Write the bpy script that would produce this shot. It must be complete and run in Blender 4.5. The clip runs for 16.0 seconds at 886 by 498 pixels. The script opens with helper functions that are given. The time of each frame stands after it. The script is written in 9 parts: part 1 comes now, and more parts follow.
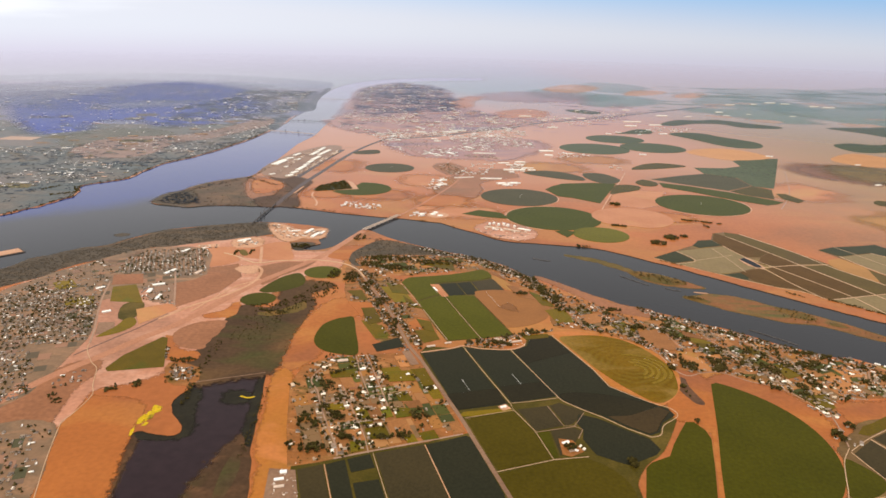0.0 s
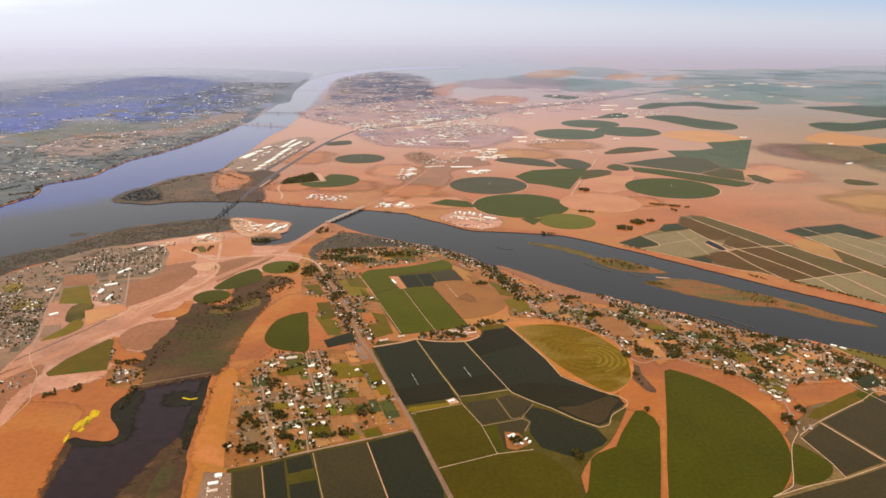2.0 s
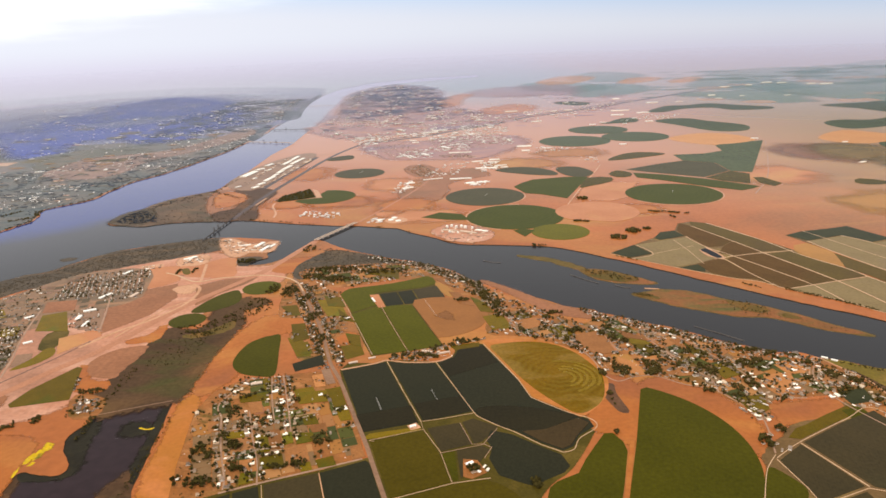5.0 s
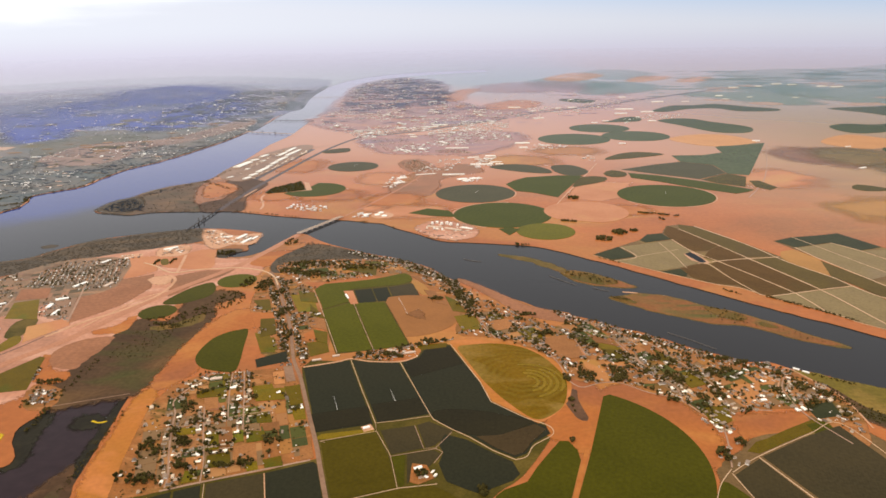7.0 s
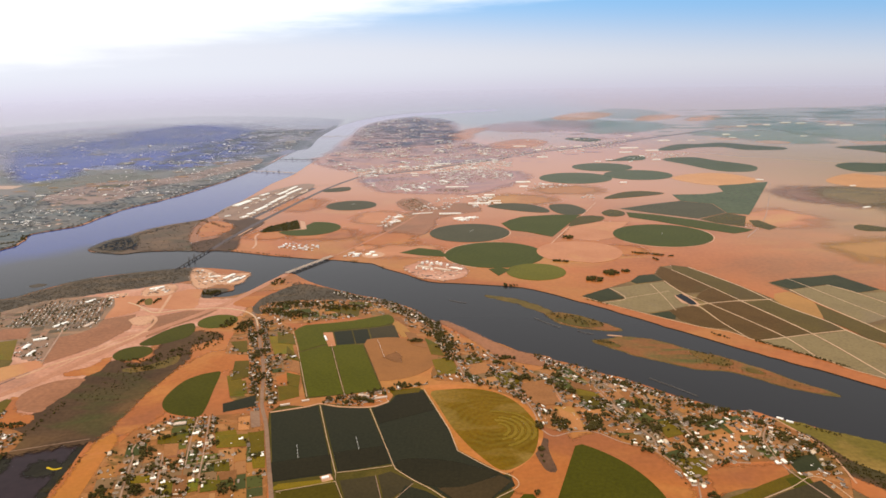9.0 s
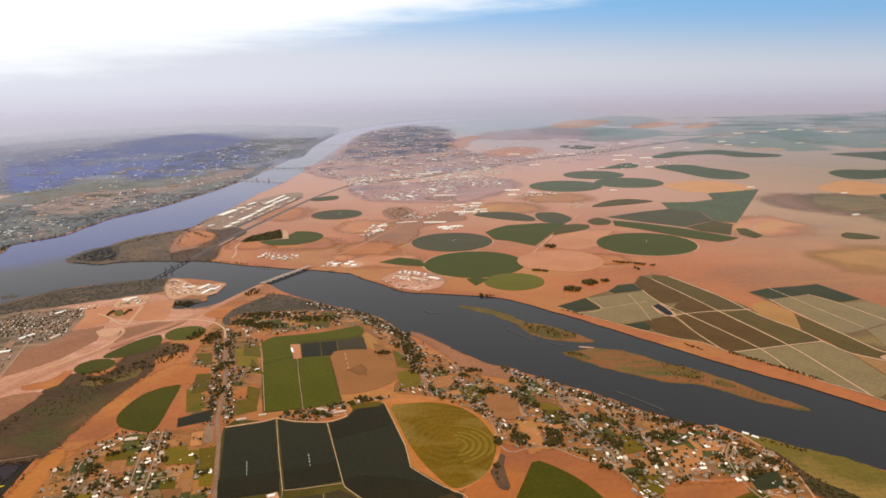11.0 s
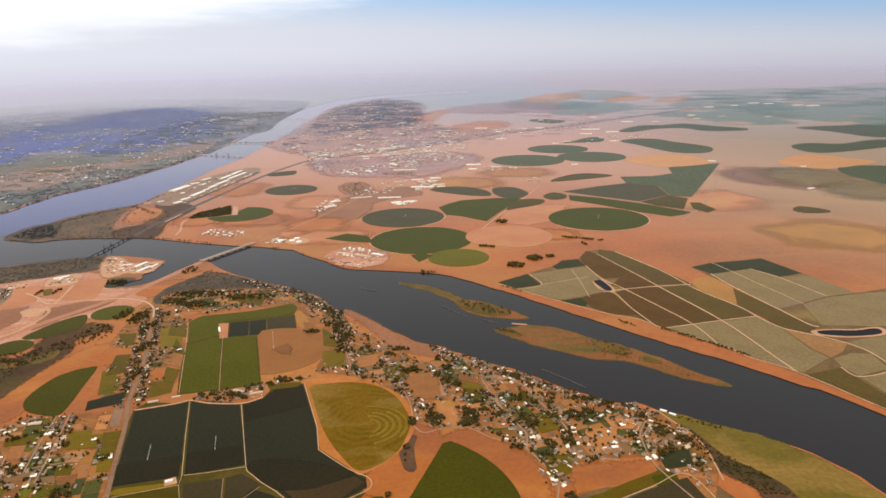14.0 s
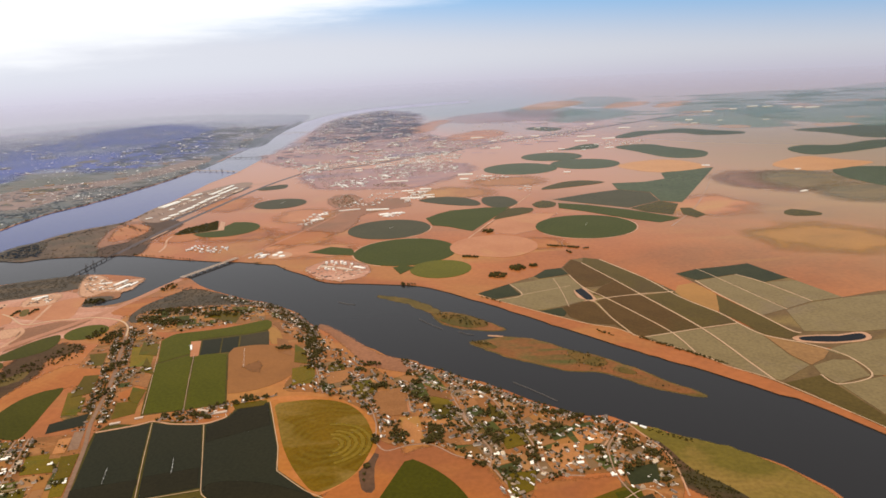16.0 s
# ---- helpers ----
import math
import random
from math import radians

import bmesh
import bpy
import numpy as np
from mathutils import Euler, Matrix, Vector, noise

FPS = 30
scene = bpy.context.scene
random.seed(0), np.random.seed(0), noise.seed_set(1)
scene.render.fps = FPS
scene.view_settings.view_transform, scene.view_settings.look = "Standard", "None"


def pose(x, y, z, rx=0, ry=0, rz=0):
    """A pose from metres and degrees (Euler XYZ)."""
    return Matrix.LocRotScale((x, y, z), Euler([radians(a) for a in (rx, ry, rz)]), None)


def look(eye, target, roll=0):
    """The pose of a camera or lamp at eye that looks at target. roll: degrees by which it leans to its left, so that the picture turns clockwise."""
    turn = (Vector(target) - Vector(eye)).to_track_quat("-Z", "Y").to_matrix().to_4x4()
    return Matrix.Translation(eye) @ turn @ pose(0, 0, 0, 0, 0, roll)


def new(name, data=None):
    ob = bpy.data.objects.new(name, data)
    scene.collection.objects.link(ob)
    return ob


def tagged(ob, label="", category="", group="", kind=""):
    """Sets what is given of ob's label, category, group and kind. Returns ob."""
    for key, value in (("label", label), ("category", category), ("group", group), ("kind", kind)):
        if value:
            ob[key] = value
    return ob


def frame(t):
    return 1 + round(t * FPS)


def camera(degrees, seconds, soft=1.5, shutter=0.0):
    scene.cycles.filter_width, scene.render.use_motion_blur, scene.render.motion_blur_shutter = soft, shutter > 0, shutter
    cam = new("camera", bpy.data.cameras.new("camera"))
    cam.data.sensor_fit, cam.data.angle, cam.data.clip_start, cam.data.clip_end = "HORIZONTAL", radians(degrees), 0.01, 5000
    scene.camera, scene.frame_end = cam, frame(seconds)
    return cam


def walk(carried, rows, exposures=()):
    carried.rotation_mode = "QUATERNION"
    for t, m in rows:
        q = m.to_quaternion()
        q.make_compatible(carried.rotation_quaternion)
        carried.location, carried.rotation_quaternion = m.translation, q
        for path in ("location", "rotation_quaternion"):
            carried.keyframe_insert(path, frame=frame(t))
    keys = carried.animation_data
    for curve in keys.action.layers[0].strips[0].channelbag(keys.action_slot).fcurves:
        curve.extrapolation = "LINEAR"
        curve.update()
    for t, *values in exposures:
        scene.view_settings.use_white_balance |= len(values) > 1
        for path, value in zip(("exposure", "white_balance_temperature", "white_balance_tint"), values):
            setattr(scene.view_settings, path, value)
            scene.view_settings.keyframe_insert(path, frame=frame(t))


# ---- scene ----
# The land is laid out at one tenth of its size: one unit stands for ten metres.
cam = camera(65.33, 16.0, soft=1.6)
ROWS = [
    (0.0, 0.00, 0.00, 140.00, 0.00, -17.10, 1.40),
    (0.5, 4.69, 1.42, 139.71, -0.11, -17.59, 1.16),
    (1.0, 9.35, 2.95, 139.80, -0.74, -17.38, 1.23),
    (1.5, 13.86, 4.41, 139.68, -0.79, -17.64, 0.57),
    (2.0, 18.56, 6.02, 139.70, -0.86, -18.03, 0.09),
    (2.5, 23.05, 7.71, 139.68, -0.60, -18.11, -0.67),
    (3.0, 27.59, 9.12, 139.65, -0.24, -18.38, -0.66),
    (3.5, 31.98, 10.99, 139.63, -0.01, -18.64, -0.97),
    (4.0, 36.49, 12.96, 139.57, 0.55, -17.88, -2.40),
    (4.2, 38.25, 13.67, 139.55, 0.89, -17.12, -2.05),
    (6.3, 57.24, 19.68, 139.88, 2.45, -17.47, -2.80),
    (6.5, 59.14, 20.39, 139.77, 2.36, -17.55, -1.87),
    (7.0, 63.78, 22.17, 139.60, 2.31, -17.65, -0.98),
    (7.5, 68.24, 24.10, 139.56, 2.30, -17.15, -2.70),
    (8.0, 72.85, 26.12, 139.67, 2.80, -16.44, -2.13),
    (8.5, 77.62, 27.87, 139.88, 3.16, -14.52, -3.47),
    (9.0, 82.48, 29.06, 139.67, 3.58, -14.54, -1.17),
    (9.2, 84.46, 29.56, 139.61, 4.01, -14.63, -1.26),
    (11.3, 103.78, 37.39, 138.80, 3.83, -13.47, -1.45),
    (11.5, 105.50, 37.94, 138.70, 3.38, -13.26, -1.30),
    (12.0, 109.92, 39.29, 138.32, 3.13, -13.87, -2.13),
    (12.5, 114.27, 40.73, 137.91, 2.85, -14.10, -2.54),
    (13.0, 118.82, 42.34, 137.61, 2.63, -14.76, -1.65),
    (13.5, 123.29, 44.18, 137.11, 2.55, -15.67, -1.67),
    (14.0, 127.63, 45.91, 136.72, 2.47, -15.98, -1.31),
    (14.5, 131.98, 47.58, 136.39, 2.63, -16.10, -1.86),
    (15.0, 136.46, 49.28, 136.12, 2.82, -15.80, -2.48),
    (15.5, 140.81, 50.89, 135.84, 2.84, -15.23, -3.14),
    (16.0, 145.34, 52.33, 135.47, 3.13, -15.13, -2.71),
]
walk(cam, [(t, pose(x, y, z, 90 + pitch, 0, yaw) @ pose(0, 0, 0, 0, 0, roll)) for t, x, y, z, yaw, pitch, roll in ROWS],
     ((0.0, -0.33), (3.0, -0.32), (4.0, -0.28), (7.0, -0.31), (9.0, -0.35), (11.5, -0.53), (14.5, -0.47), (16.0, -0.49)))

# ---- light ----
SUN_EL, SUN_AZ = 52.0, 215.0          # azimuth clockwise from +y
sun = new("sun", bpy.data.lights.new("sun", "SUN"))
sun.data.energy, sun.data.angle, sun.data.color = 2.82, radians(0.6), (1.0, 0.795, 0.54)
sun.matrix_world = look((0, 0, 0), (-math.sin(radians(SUN_AZ)) * math.cos(radians(SUN_EL)), -math.cos(radians(SUN_AZ)) * math.cos(radians(SUN_EL)), -math.sin(radians(SUN_EL))))


def build_world():
    w = bpy.data.worlds.new("sky")
    scene.world = w
    w.use_nodes = True
    nt = w.node_tree
    nt.nodes.clear()
    N, L = nt.nodes.new, nt.links.new
    sky = N("ShaderNodeTexSky")
    sky.sky_type, sky.sun_disc = "NISHITA", False
    sky.sun_elevation, sky.sun_rotation = radians(SUN_EL), radians(SUN_AZ)
    sky.dust_density, sky.air_density, sky.ozone_density = 2.0, 1.0, 1.5
    dim = N("ShaderNodeMix")
    dim.data_type, dim.blend_type = "RGBA", "MULTIPLY"
    dim.inputs[0].default_value = 1.0
    dim.inputs[7].default_value = (0.050, 0.056, 0.058, 1)
    L(sky.outputs[0], dim.inputs[6])
    co = N("ShaderNodeTexCoord")
    sep = N("ShaderNodeSeparateXYZ")
    L(co.outputs["Generated"], sep.inputs[0])
    # milky haze along the horizon, clear pale blue above it, then the open sky
    half = N("ShaderNodeMath")
    half.operation = "MULTIPLY_ADD"
    half.inputs[1].default_value, half.inputs[2].default_value = 0.5, 0.5
    L(sep.outputs[2], half.inputs[0])

    # clear sky stands lower away from the sun
    tilt = N("ShaderNodeMath")
    tilt.operation = "MULTIPLY_ADD"
    tilt.inputs[1].default_value = 0.024
    L(sep.outputs[0], tilt.inputs[0])
    L(half.outputs[0], tilt.inputs[2])

    def band(low, high, below, colour, height):
        ramp = N("ShaderNodeValToRGB")
        ramp.color_ramp.interpolation = "EASE"
        e = ramp.color_ramp.elements
        e[0].position, e[0].color = low, (1, 1, 1, 1)
        e[1].position, e[1].color = high, (0, 0, 0, 1)
        L(height.outputs[0], ramp.inputs[0])
        m = N("ShaderNodeMix")
        m.data_type = "RGBA"
        L(ramp.outputs[0], m.inputs[0])
        L(below, m.inputs[6])
        m.inputs[7].default_value = colour
        return m

    clear = band(0.553, 0.577, dim.outputs[2], (0.40, 0.80, 1.30, 1), tilt)
    milk = band(0.506, 0.552, clear.outputs[2], (1.02, 1.05, 1.16, 1), tilt)
    dull = band(0.474, 0.504, milk.outputs[2], (0.85, 0.78, 0.97, 1), half)
    # the haze is brighter on the sun's side
    side = N("ShaderNodeMapRange")
    side.interpolation_type = "SMOOTHSTEP"
    side.inputs[1].default_value, side.inputs[2].default_value, side.inputs[3].default_value, side.inputs[4].default_value = -0.7, 0.7, 1.06, 0.82
    L(sep.outputs[0], side.inputs[0])
    mix = N("ShaderNodeMix")
    mix.data_type, mix.blend_type = "RGBA", "MULTIPLY"
    mix.inputs[0].default_value = 1.0
    L(dull.outputs[2], mix.inputs[6])
    L(side.outputs[0], mix.inputs[7])
    # high streaked cloud
    mp = N("ShaderNodeMapping")
    mp.inputs["Rotation"].default_value = (0, 0, radians(-14))
    mp.inputs["Scale"].default_value = (3.0, 3.0, 26.0)
    L(co.outputs["Generated"], mp.inputs[0])
    nz = N("ShaderNodeTexNoise")
    nz.inputs["Scale"].default_value, nz.inputs["Detail"].default_value, nz.inputs["Roughness"].default_value = 2.0, 7.0, 0.6
    L(mp.outputs[0], nz.inputs["Vector"])
    # the bank stands higher and further to the west (-x)
    lean = N("ShaderNodeVectorMath")
    lean.operation = "DOT_PRODUCT"
    lean.inputs[1].default_value = (-0.13, 0.0, 1.0)
    L(co.outputs["Generated"], lean.inputs[0])
    add = N("ShaderNodeMath")
    add.operation = "MULTIPLY_ADD"
    add.inputs[1].default_value = 0.055
    L(nz.outputs["Fac"], add.inputs[0])
    L(lean.outputs["Value"], add.inputs[2])
    cl = N("ShaderNodeMapRange")
    cl.interpolation_type = "SMOOTHSTEP"
    cl.inputs[1].default_value, cl.inputs[2].default_value = 0.100, 0.148
    L(add.outputs[0], cl.inputs[0])
    cloud = N("ShaderNodeMix")
    cloud.data_type = "RGBA"
    L(cl.outputs[0], cloud.inputs[0])
    L(mix.outputs[2], cloud.inputs[6])
    cloud.inputs[7].default_value = (1.45, 1.48, 1.54, 1)
    bg = N("ShaderNodeBackground")
    L(cloud.outputs[2], bg.inputs[0])
    out = N("ShaderNodeOutputWorld")
    L(bg.outputs[0], out.inputs[0])


build_world()


# ---- materials ----
def lin(h):
    c = [int(h[i:i + 2], 16) / 255 for i in (0, 2, 4)]
    return tuple(v / 12.92 if v < 0.04045 else ((v + 0.055) / 1.055) ** 2.4 for v in c) + (1.0,)


def haze_coat(b, coat=1.0, ior=1.115):
    """Haze stand-in: a thin coat that mirrors the horizon sky at a grazing view."""
    b.inputs["Coat Weight"].default_value = coat
    b.inputs["Coat IOR"].default_value = ior
    b.inputs["Coat Roughness"].default_value = 0.12
    b.inputs["Specular IOR Level"].default_value = 0.0


def haze_fade(m, reach=2100.0, start=480.0, power=1.4):
    """Haze put into a material: it turns transparent far from the flight line, so the milky sky shows through."""
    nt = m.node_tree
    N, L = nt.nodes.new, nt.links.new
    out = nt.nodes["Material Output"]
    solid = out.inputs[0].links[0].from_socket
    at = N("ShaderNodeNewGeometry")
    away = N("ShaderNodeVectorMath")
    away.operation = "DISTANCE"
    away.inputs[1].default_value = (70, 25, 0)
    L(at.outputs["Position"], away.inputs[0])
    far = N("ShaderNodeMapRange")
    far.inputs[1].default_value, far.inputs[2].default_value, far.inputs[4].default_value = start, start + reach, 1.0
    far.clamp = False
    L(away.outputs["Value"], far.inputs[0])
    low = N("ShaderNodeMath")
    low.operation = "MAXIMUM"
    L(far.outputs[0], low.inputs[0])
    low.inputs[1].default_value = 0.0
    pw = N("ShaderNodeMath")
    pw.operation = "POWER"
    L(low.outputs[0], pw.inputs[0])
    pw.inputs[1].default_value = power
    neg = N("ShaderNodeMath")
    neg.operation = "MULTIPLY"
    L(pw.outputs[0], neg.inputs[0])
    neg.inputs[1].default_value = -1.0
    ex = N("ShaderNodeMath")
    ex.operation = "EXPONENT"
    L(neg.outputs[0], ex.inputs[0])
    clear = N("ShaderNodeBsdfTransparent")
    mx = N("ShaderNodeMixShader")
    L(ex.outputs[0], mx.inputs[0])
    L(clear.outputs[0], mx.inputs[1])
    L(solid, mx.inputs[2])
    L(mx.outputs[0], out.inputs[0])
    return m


def surface(name, a, b, scale=0.05, grain=1.2, patch=0.5, rough=0.95, rows=None, rings=None, third=None, island=False, coat=0.55, relief=0.25, obj=False, fourth=None, grit=0.16, ior=1.115):
    """Two colours mixed by soft patches, with fine grain; rows: (angle, spacing, depth); rings: (spacing, depth, colour)."""
    m = bpy.data.materials.new(name)
    m.use_nodes = True
    nt = m.node_tree
    N, L = nt.nodes.new, nt.links.new
    bs = nt.nodes["Principled BSDF"]
    bs.inputs["Roughness"].default_value = rough
    haze_coat(bs, coat, ior)
    co = N("ShaderNodeTexCoord")
    n1 = N("ShaderNodeTexNoise")
    n1.inputs["Scale"].default_value, n1.inputs["Detail"].default_value, n1.inputs["Roughness"].default_value = scale, 6, 0.6
    L(co.outputs["Object"], n1.inputs["Vector"])
    r1 = N("ShaderNodeMapRange")
    r1.inputs[1].default_value, r1.inputs[2].default_value = 0.5 - patch / 2, 0.5 + patch / 2
    L(n1.outputs["Fac"], r1.inputs[0])
    mx = N("ShaderNodeMix")
    mx.data_type = "RGBA"
    mx.inputs[6].default_value, mx.inputs[7].default_value = lin(a), lin(b)
    L(r1.outputs[0], mx.inputs[0])
    col = mx.outputs[2]
    if third:
        n3 = N("ShaderNodeTexNoise")
        n3.inputs["Scale"].default_value, n3.inputs["Detail"].default_value = scale * 0.37, 4
        n3.inputs["Distortion"].default_value = 0.8
        L(co.outputs["Object"], n3.inputs["Vector"])
        r3 = N("ShaderNodeMapRange")
        r3.inputs[1].default_value, r3.inputs[2].default_value = 0.52, 0.68
        L(n3.outputs["Fac"], r3.inputs[0])
        m3 = N("ShaderNodeMix")
        m3.data_type = "RGBA"
        m3.inputs[7].default_value = lin(third)
        L(r3.outputs[0], m3.inputs[0])
        L(col, m3.inputs[6])
        col = m3.outputs[2]
    if fourth:
        n4 = N("ShaderNodeTexNoise")
        n4.inputs["Scale"].default_value, n4.inputs["Detail"].default_value, n4.inputs["Distortion"].default_value = scale * 0.8, 3, 1.4
        sh = N("ShaderNodeMapping")
        sh.inputs["Location"].default_value, sh.inputs["Scale"].default_value = (310, 77, 0), (0.6, 1.3, 1)
        L(co.outputs["Object"], sh.inputs[0])
        L(sh.outputs[0], n4.inputs["Vector"])
        r4 = N("ShaderNodeMapRange")
        r4.inputs[1].default_value, r4.inputs[2].default_value = 0.5, 0.72
        L(n4.outputs["Fac"], r4.inputs[0])
        m4 = N("ShaderNodeMix")
        m4.data_type = "RGBA"
        m4.inputs[7].default_value = lin(fourth)
        L(r4.outputs[0], m4.inputs[0])
        L(col, m4.inputs[6])
        col = m4.outputs[2]
    if island or obj:
        rnd = N("ShaderNodeNewGeometry") if island else N("ShaderNodeObjectInfo")
        hv = N("ShaderNodeMapRange")
        hv.inputs[3].default_value, hv.inputs[4].default_value = 0.6, 1.35
        L(rnd.outputs["Random Per Island" if island else "Random"], hv.inputs[0])
        mv = N("ShaderNodeMix")
        mv.data_type, mv.blend_type = "RGBA", "MULTIPLY"
        mv.inputs[0].default_value = 1.0
        L(col, mv.inputs[6])
        L(hv.outputs[0], mv.inputs[7])
        col = mv.outputs[2]
    n2 = N("ShaderNodeTexNoise")
    n2.inputs["Scale"].default_value, n2.inputs["Detail"].default_value = grain, 5
    L(co.outputs["Object"], n2.inputs["Vector"])
    r2 = N("ShaderNodeMapRange")
    r2.inputs[1].default_value, r2.inputs[2].default_value, r2.inputs[3].default_value, r2.inputs[4].default_value = 0.3, 0.7, 1 - grit, 1 + grit
    L(n2.outputs["Fac"], r2.inputs[0])
    mg = N("ShaderNodeMix")
    mg.data_type, mg.blend_type = "RGBA", "MULTIPLY"
    mg.inputs[0].default_value = 1.0
    L(col, mg.inputs[6])
    L(r2.outputs[0], mg.inputs[7])
    col = mg.outputs[2]
    for spec, kind in ((rows, "BANDS"), (rings, "RINGS")):
        if not spec:
            continue
        wv = N("ShaderNodeTexWave")
        wv.wave_type = kind
        wv.inputs["Distortion"].default_value = 1.0 if kind == "BANDS" else 9.0
        wv.inputs["Detail"].default_value = 2.0
        wv.inputs["Detail Scale"].default_value = 0.15 if kind == "BANDS" else 0.6
        if kind == "BANDS":
            ro = N("ShaderNodeMapping")
            ro.inputs["Rotation"].default_value = (0, 0, radians(spec[0]))
            L(co.outputs["Object"], ro.inputs[0])
            L(ro.outputs[0], wv.inputs["Vector"])
            wv.inputs["Scale"].default_value = 0.314 / spec[1]
        else:
            wv.rings_direction = "Z"
            L(co.outputs["Object"], wv.inputs["Vector"])
            wv.inputs["Scale"].default_value = 0.314 / spec[0]
        mr = N("ShaderNodeMix")
        mr.data_type = "RGBA"
        fac = N("ShaderNodeMath")
        fac.operation = "MULTIPLY"
        fac.inputs[1].default_value = spec[2] * 0.4 if kind == "BANDS" else spec[1]
        if kind == "RINGS":
            pw = N("ShaderNodeMath")
            pw.operation = "MULTIPLY"
            L(wv.outputs["Fac"], pw.inputs[0])
            L(r1.outputs[0], pw.inputs[1])
            L(pw.outputs[0], fac.inputs[0])
        else:
            L(wv.outputs["Fac"], fac.inputs[0])
        L(fac.outputs[0], mr.inputs[0])
        L(col, mr.inputs[6])
        mr.inputs[7].default_value = lin(spec[3] if kind == "BANDS" else spec[2])
        col = mr.outputs[2]
    L(col, bs.inputs["Base Color"])
    bp = N("ShaderNodeBump")
    bp.inputs["Strength"].default_value, bp.inputs["Distance"].default_value = relief, 0.3
    L(n2.outputs["Fac"], bp.inputs["Height"])
    L(bp.outputs[0], bs.inputs["Normal"])
    return m


def palette(name, cols, island=True, rough=0.7):
    """One colour out of a row for each piece."""
    m = bpy.data.materials.new(name)
    m.use_nodes = True
    nt = m.node_tree
    N, L = nt.nodes.new, nt.links.new
    bs = nt.nodes["Principled BSDF"]
    bs.inputs["Roughness"].default_value = rough
    bs.inputs["Specular IOR Level"].default_value = 0.2
    rnd = N("ShaderNodeNewGeometry") if island else N("ShaderNodeObjectInfo")
    rp = N("ShaderNodeValToRGB")
    rp.color_ramp.interpolation = "CONSTANT"
    els = rp.color_ramp.elements
    for i, c in enumerate(cols):
        e = els[i] if i < 2 else els.new(0.5)
        e.position, e.color = i / len(cols), lin(c)
    L(rnd.outputs["Random Per Island" if island else "Random"], rp.inputs[0])
    n2 = N("ShaderNodeTexNoise")
    n2.inputs["Scale"].default_value, n2.inputs["Detail"].default_value = 2.5, 4
    co = N("ShaderNodeTexCoord")
    L(co.outputs["Object"], n2.inputs["Vector"])
    r2 = N("ShaderNodeMapRange")
    r2.inputs[3].default_value, r2.inputs[4].default_value = 0.8, 1.15
    L(n2.outputs["Fac"], r2.inputs[0])
    mg = N("ShaderNodeMix")
    mg.data_type, mg.blend_type = "RGBA", "MULTIPLY"
    mg.inputs[0].default_value = 1.0
    L(rp.outputs[0], mg.inputs[6])
    L(r2.outputs[0], mg.inputs[7])
    L(mg.outputs[2], bs.inputs["Base Color"])
    return m


def water_material(name, colour, rough=0.16):
    m = surface(name, colour, colour, scale=0.02, grain=0.25, coat=0.0, rough=rough)
    b = m.node_tree.nodes["Principled BSDF"]
    b.inputs["Specular IOR Level"].default_value, b.inputs["IOR"].default_value = 0.5, 1.12
    m.node_tree.nodes["Bump"].inputs["Strength"].default_value = 0.04
    return m


def two_waters(name, first, second, third):
    """Clear blue water and grey silty water that meet along a ragged line; the upper reach turns dull grey and less
    glossy.
    """
    m = water_material(name, first, 0.12)
    nt = m.node_tree
    N, L = nt.nodes.new, nt.links.new
    co = nt.nodes["Texture Coordinate"]
    dot = N("ShaderNodeVectorMath")
    dot.operation = "DOT_PRODUCT"
    dot.inputs[1].default_value = (-0.66, 0.755, 0)
    L(co.outputs["Object"], dot.inputs[0])
    nz = N("ShaderNodeTexNoise")
    nz.inputs["Scale"].default_value, nz.inputs["Detail"].default_value = 0.03, 5
    L(co.outputs["Object"], nz.inputs["Vector"])
    sm = N("ShaderNodeMath")
    sm.operation = "MULTIPLY_ADD"
    sm.inputs[1].default_value = 30.0
    L(nz.outputs["Fac"], sm.inputs[0])
    L(dot.outputs["Value"], sm.inputs[2])
    rg = N("ShaderNodeMapRange")
    rg.interpolation_type = "SMOOTHSTEP"
    rg.inputs[1].default_value, rg.inputs[2].default_value = 595.0, 640.0
    L(sm.outputs[0], rg.inputs[0])
    mx = N("ShaderNodeMix")
    mx.data_type = "RGBA"
    mx.inputs[6].default_value, mx.inputs[7].default_value = lin(second), lin(first)
    L(rg.outputs[0], mx.inputs[0])
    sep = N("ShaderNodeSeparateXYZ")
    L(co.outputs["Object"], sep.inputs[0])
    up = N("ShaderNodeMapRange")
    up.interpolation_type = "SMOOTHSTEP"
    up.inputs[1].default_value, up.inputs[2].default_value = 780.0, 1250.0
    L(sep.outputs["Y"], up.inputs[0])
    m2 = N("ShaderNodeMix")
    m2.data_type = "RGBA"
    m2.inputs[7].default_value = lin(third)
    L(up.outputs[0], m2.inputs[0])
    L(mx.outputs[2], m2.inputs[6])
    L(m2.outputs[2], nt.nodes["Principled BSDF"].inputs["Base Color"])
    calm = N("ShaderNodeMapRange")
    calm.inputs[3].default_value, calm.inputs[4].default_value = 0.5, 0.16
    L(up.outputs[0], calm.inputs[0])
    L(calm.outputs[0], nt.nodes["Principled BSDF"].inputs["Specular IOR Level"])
    return m


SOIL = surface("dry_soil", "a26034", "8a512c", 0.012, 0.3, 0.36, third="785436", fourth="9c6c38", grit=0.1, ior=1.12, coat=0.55)


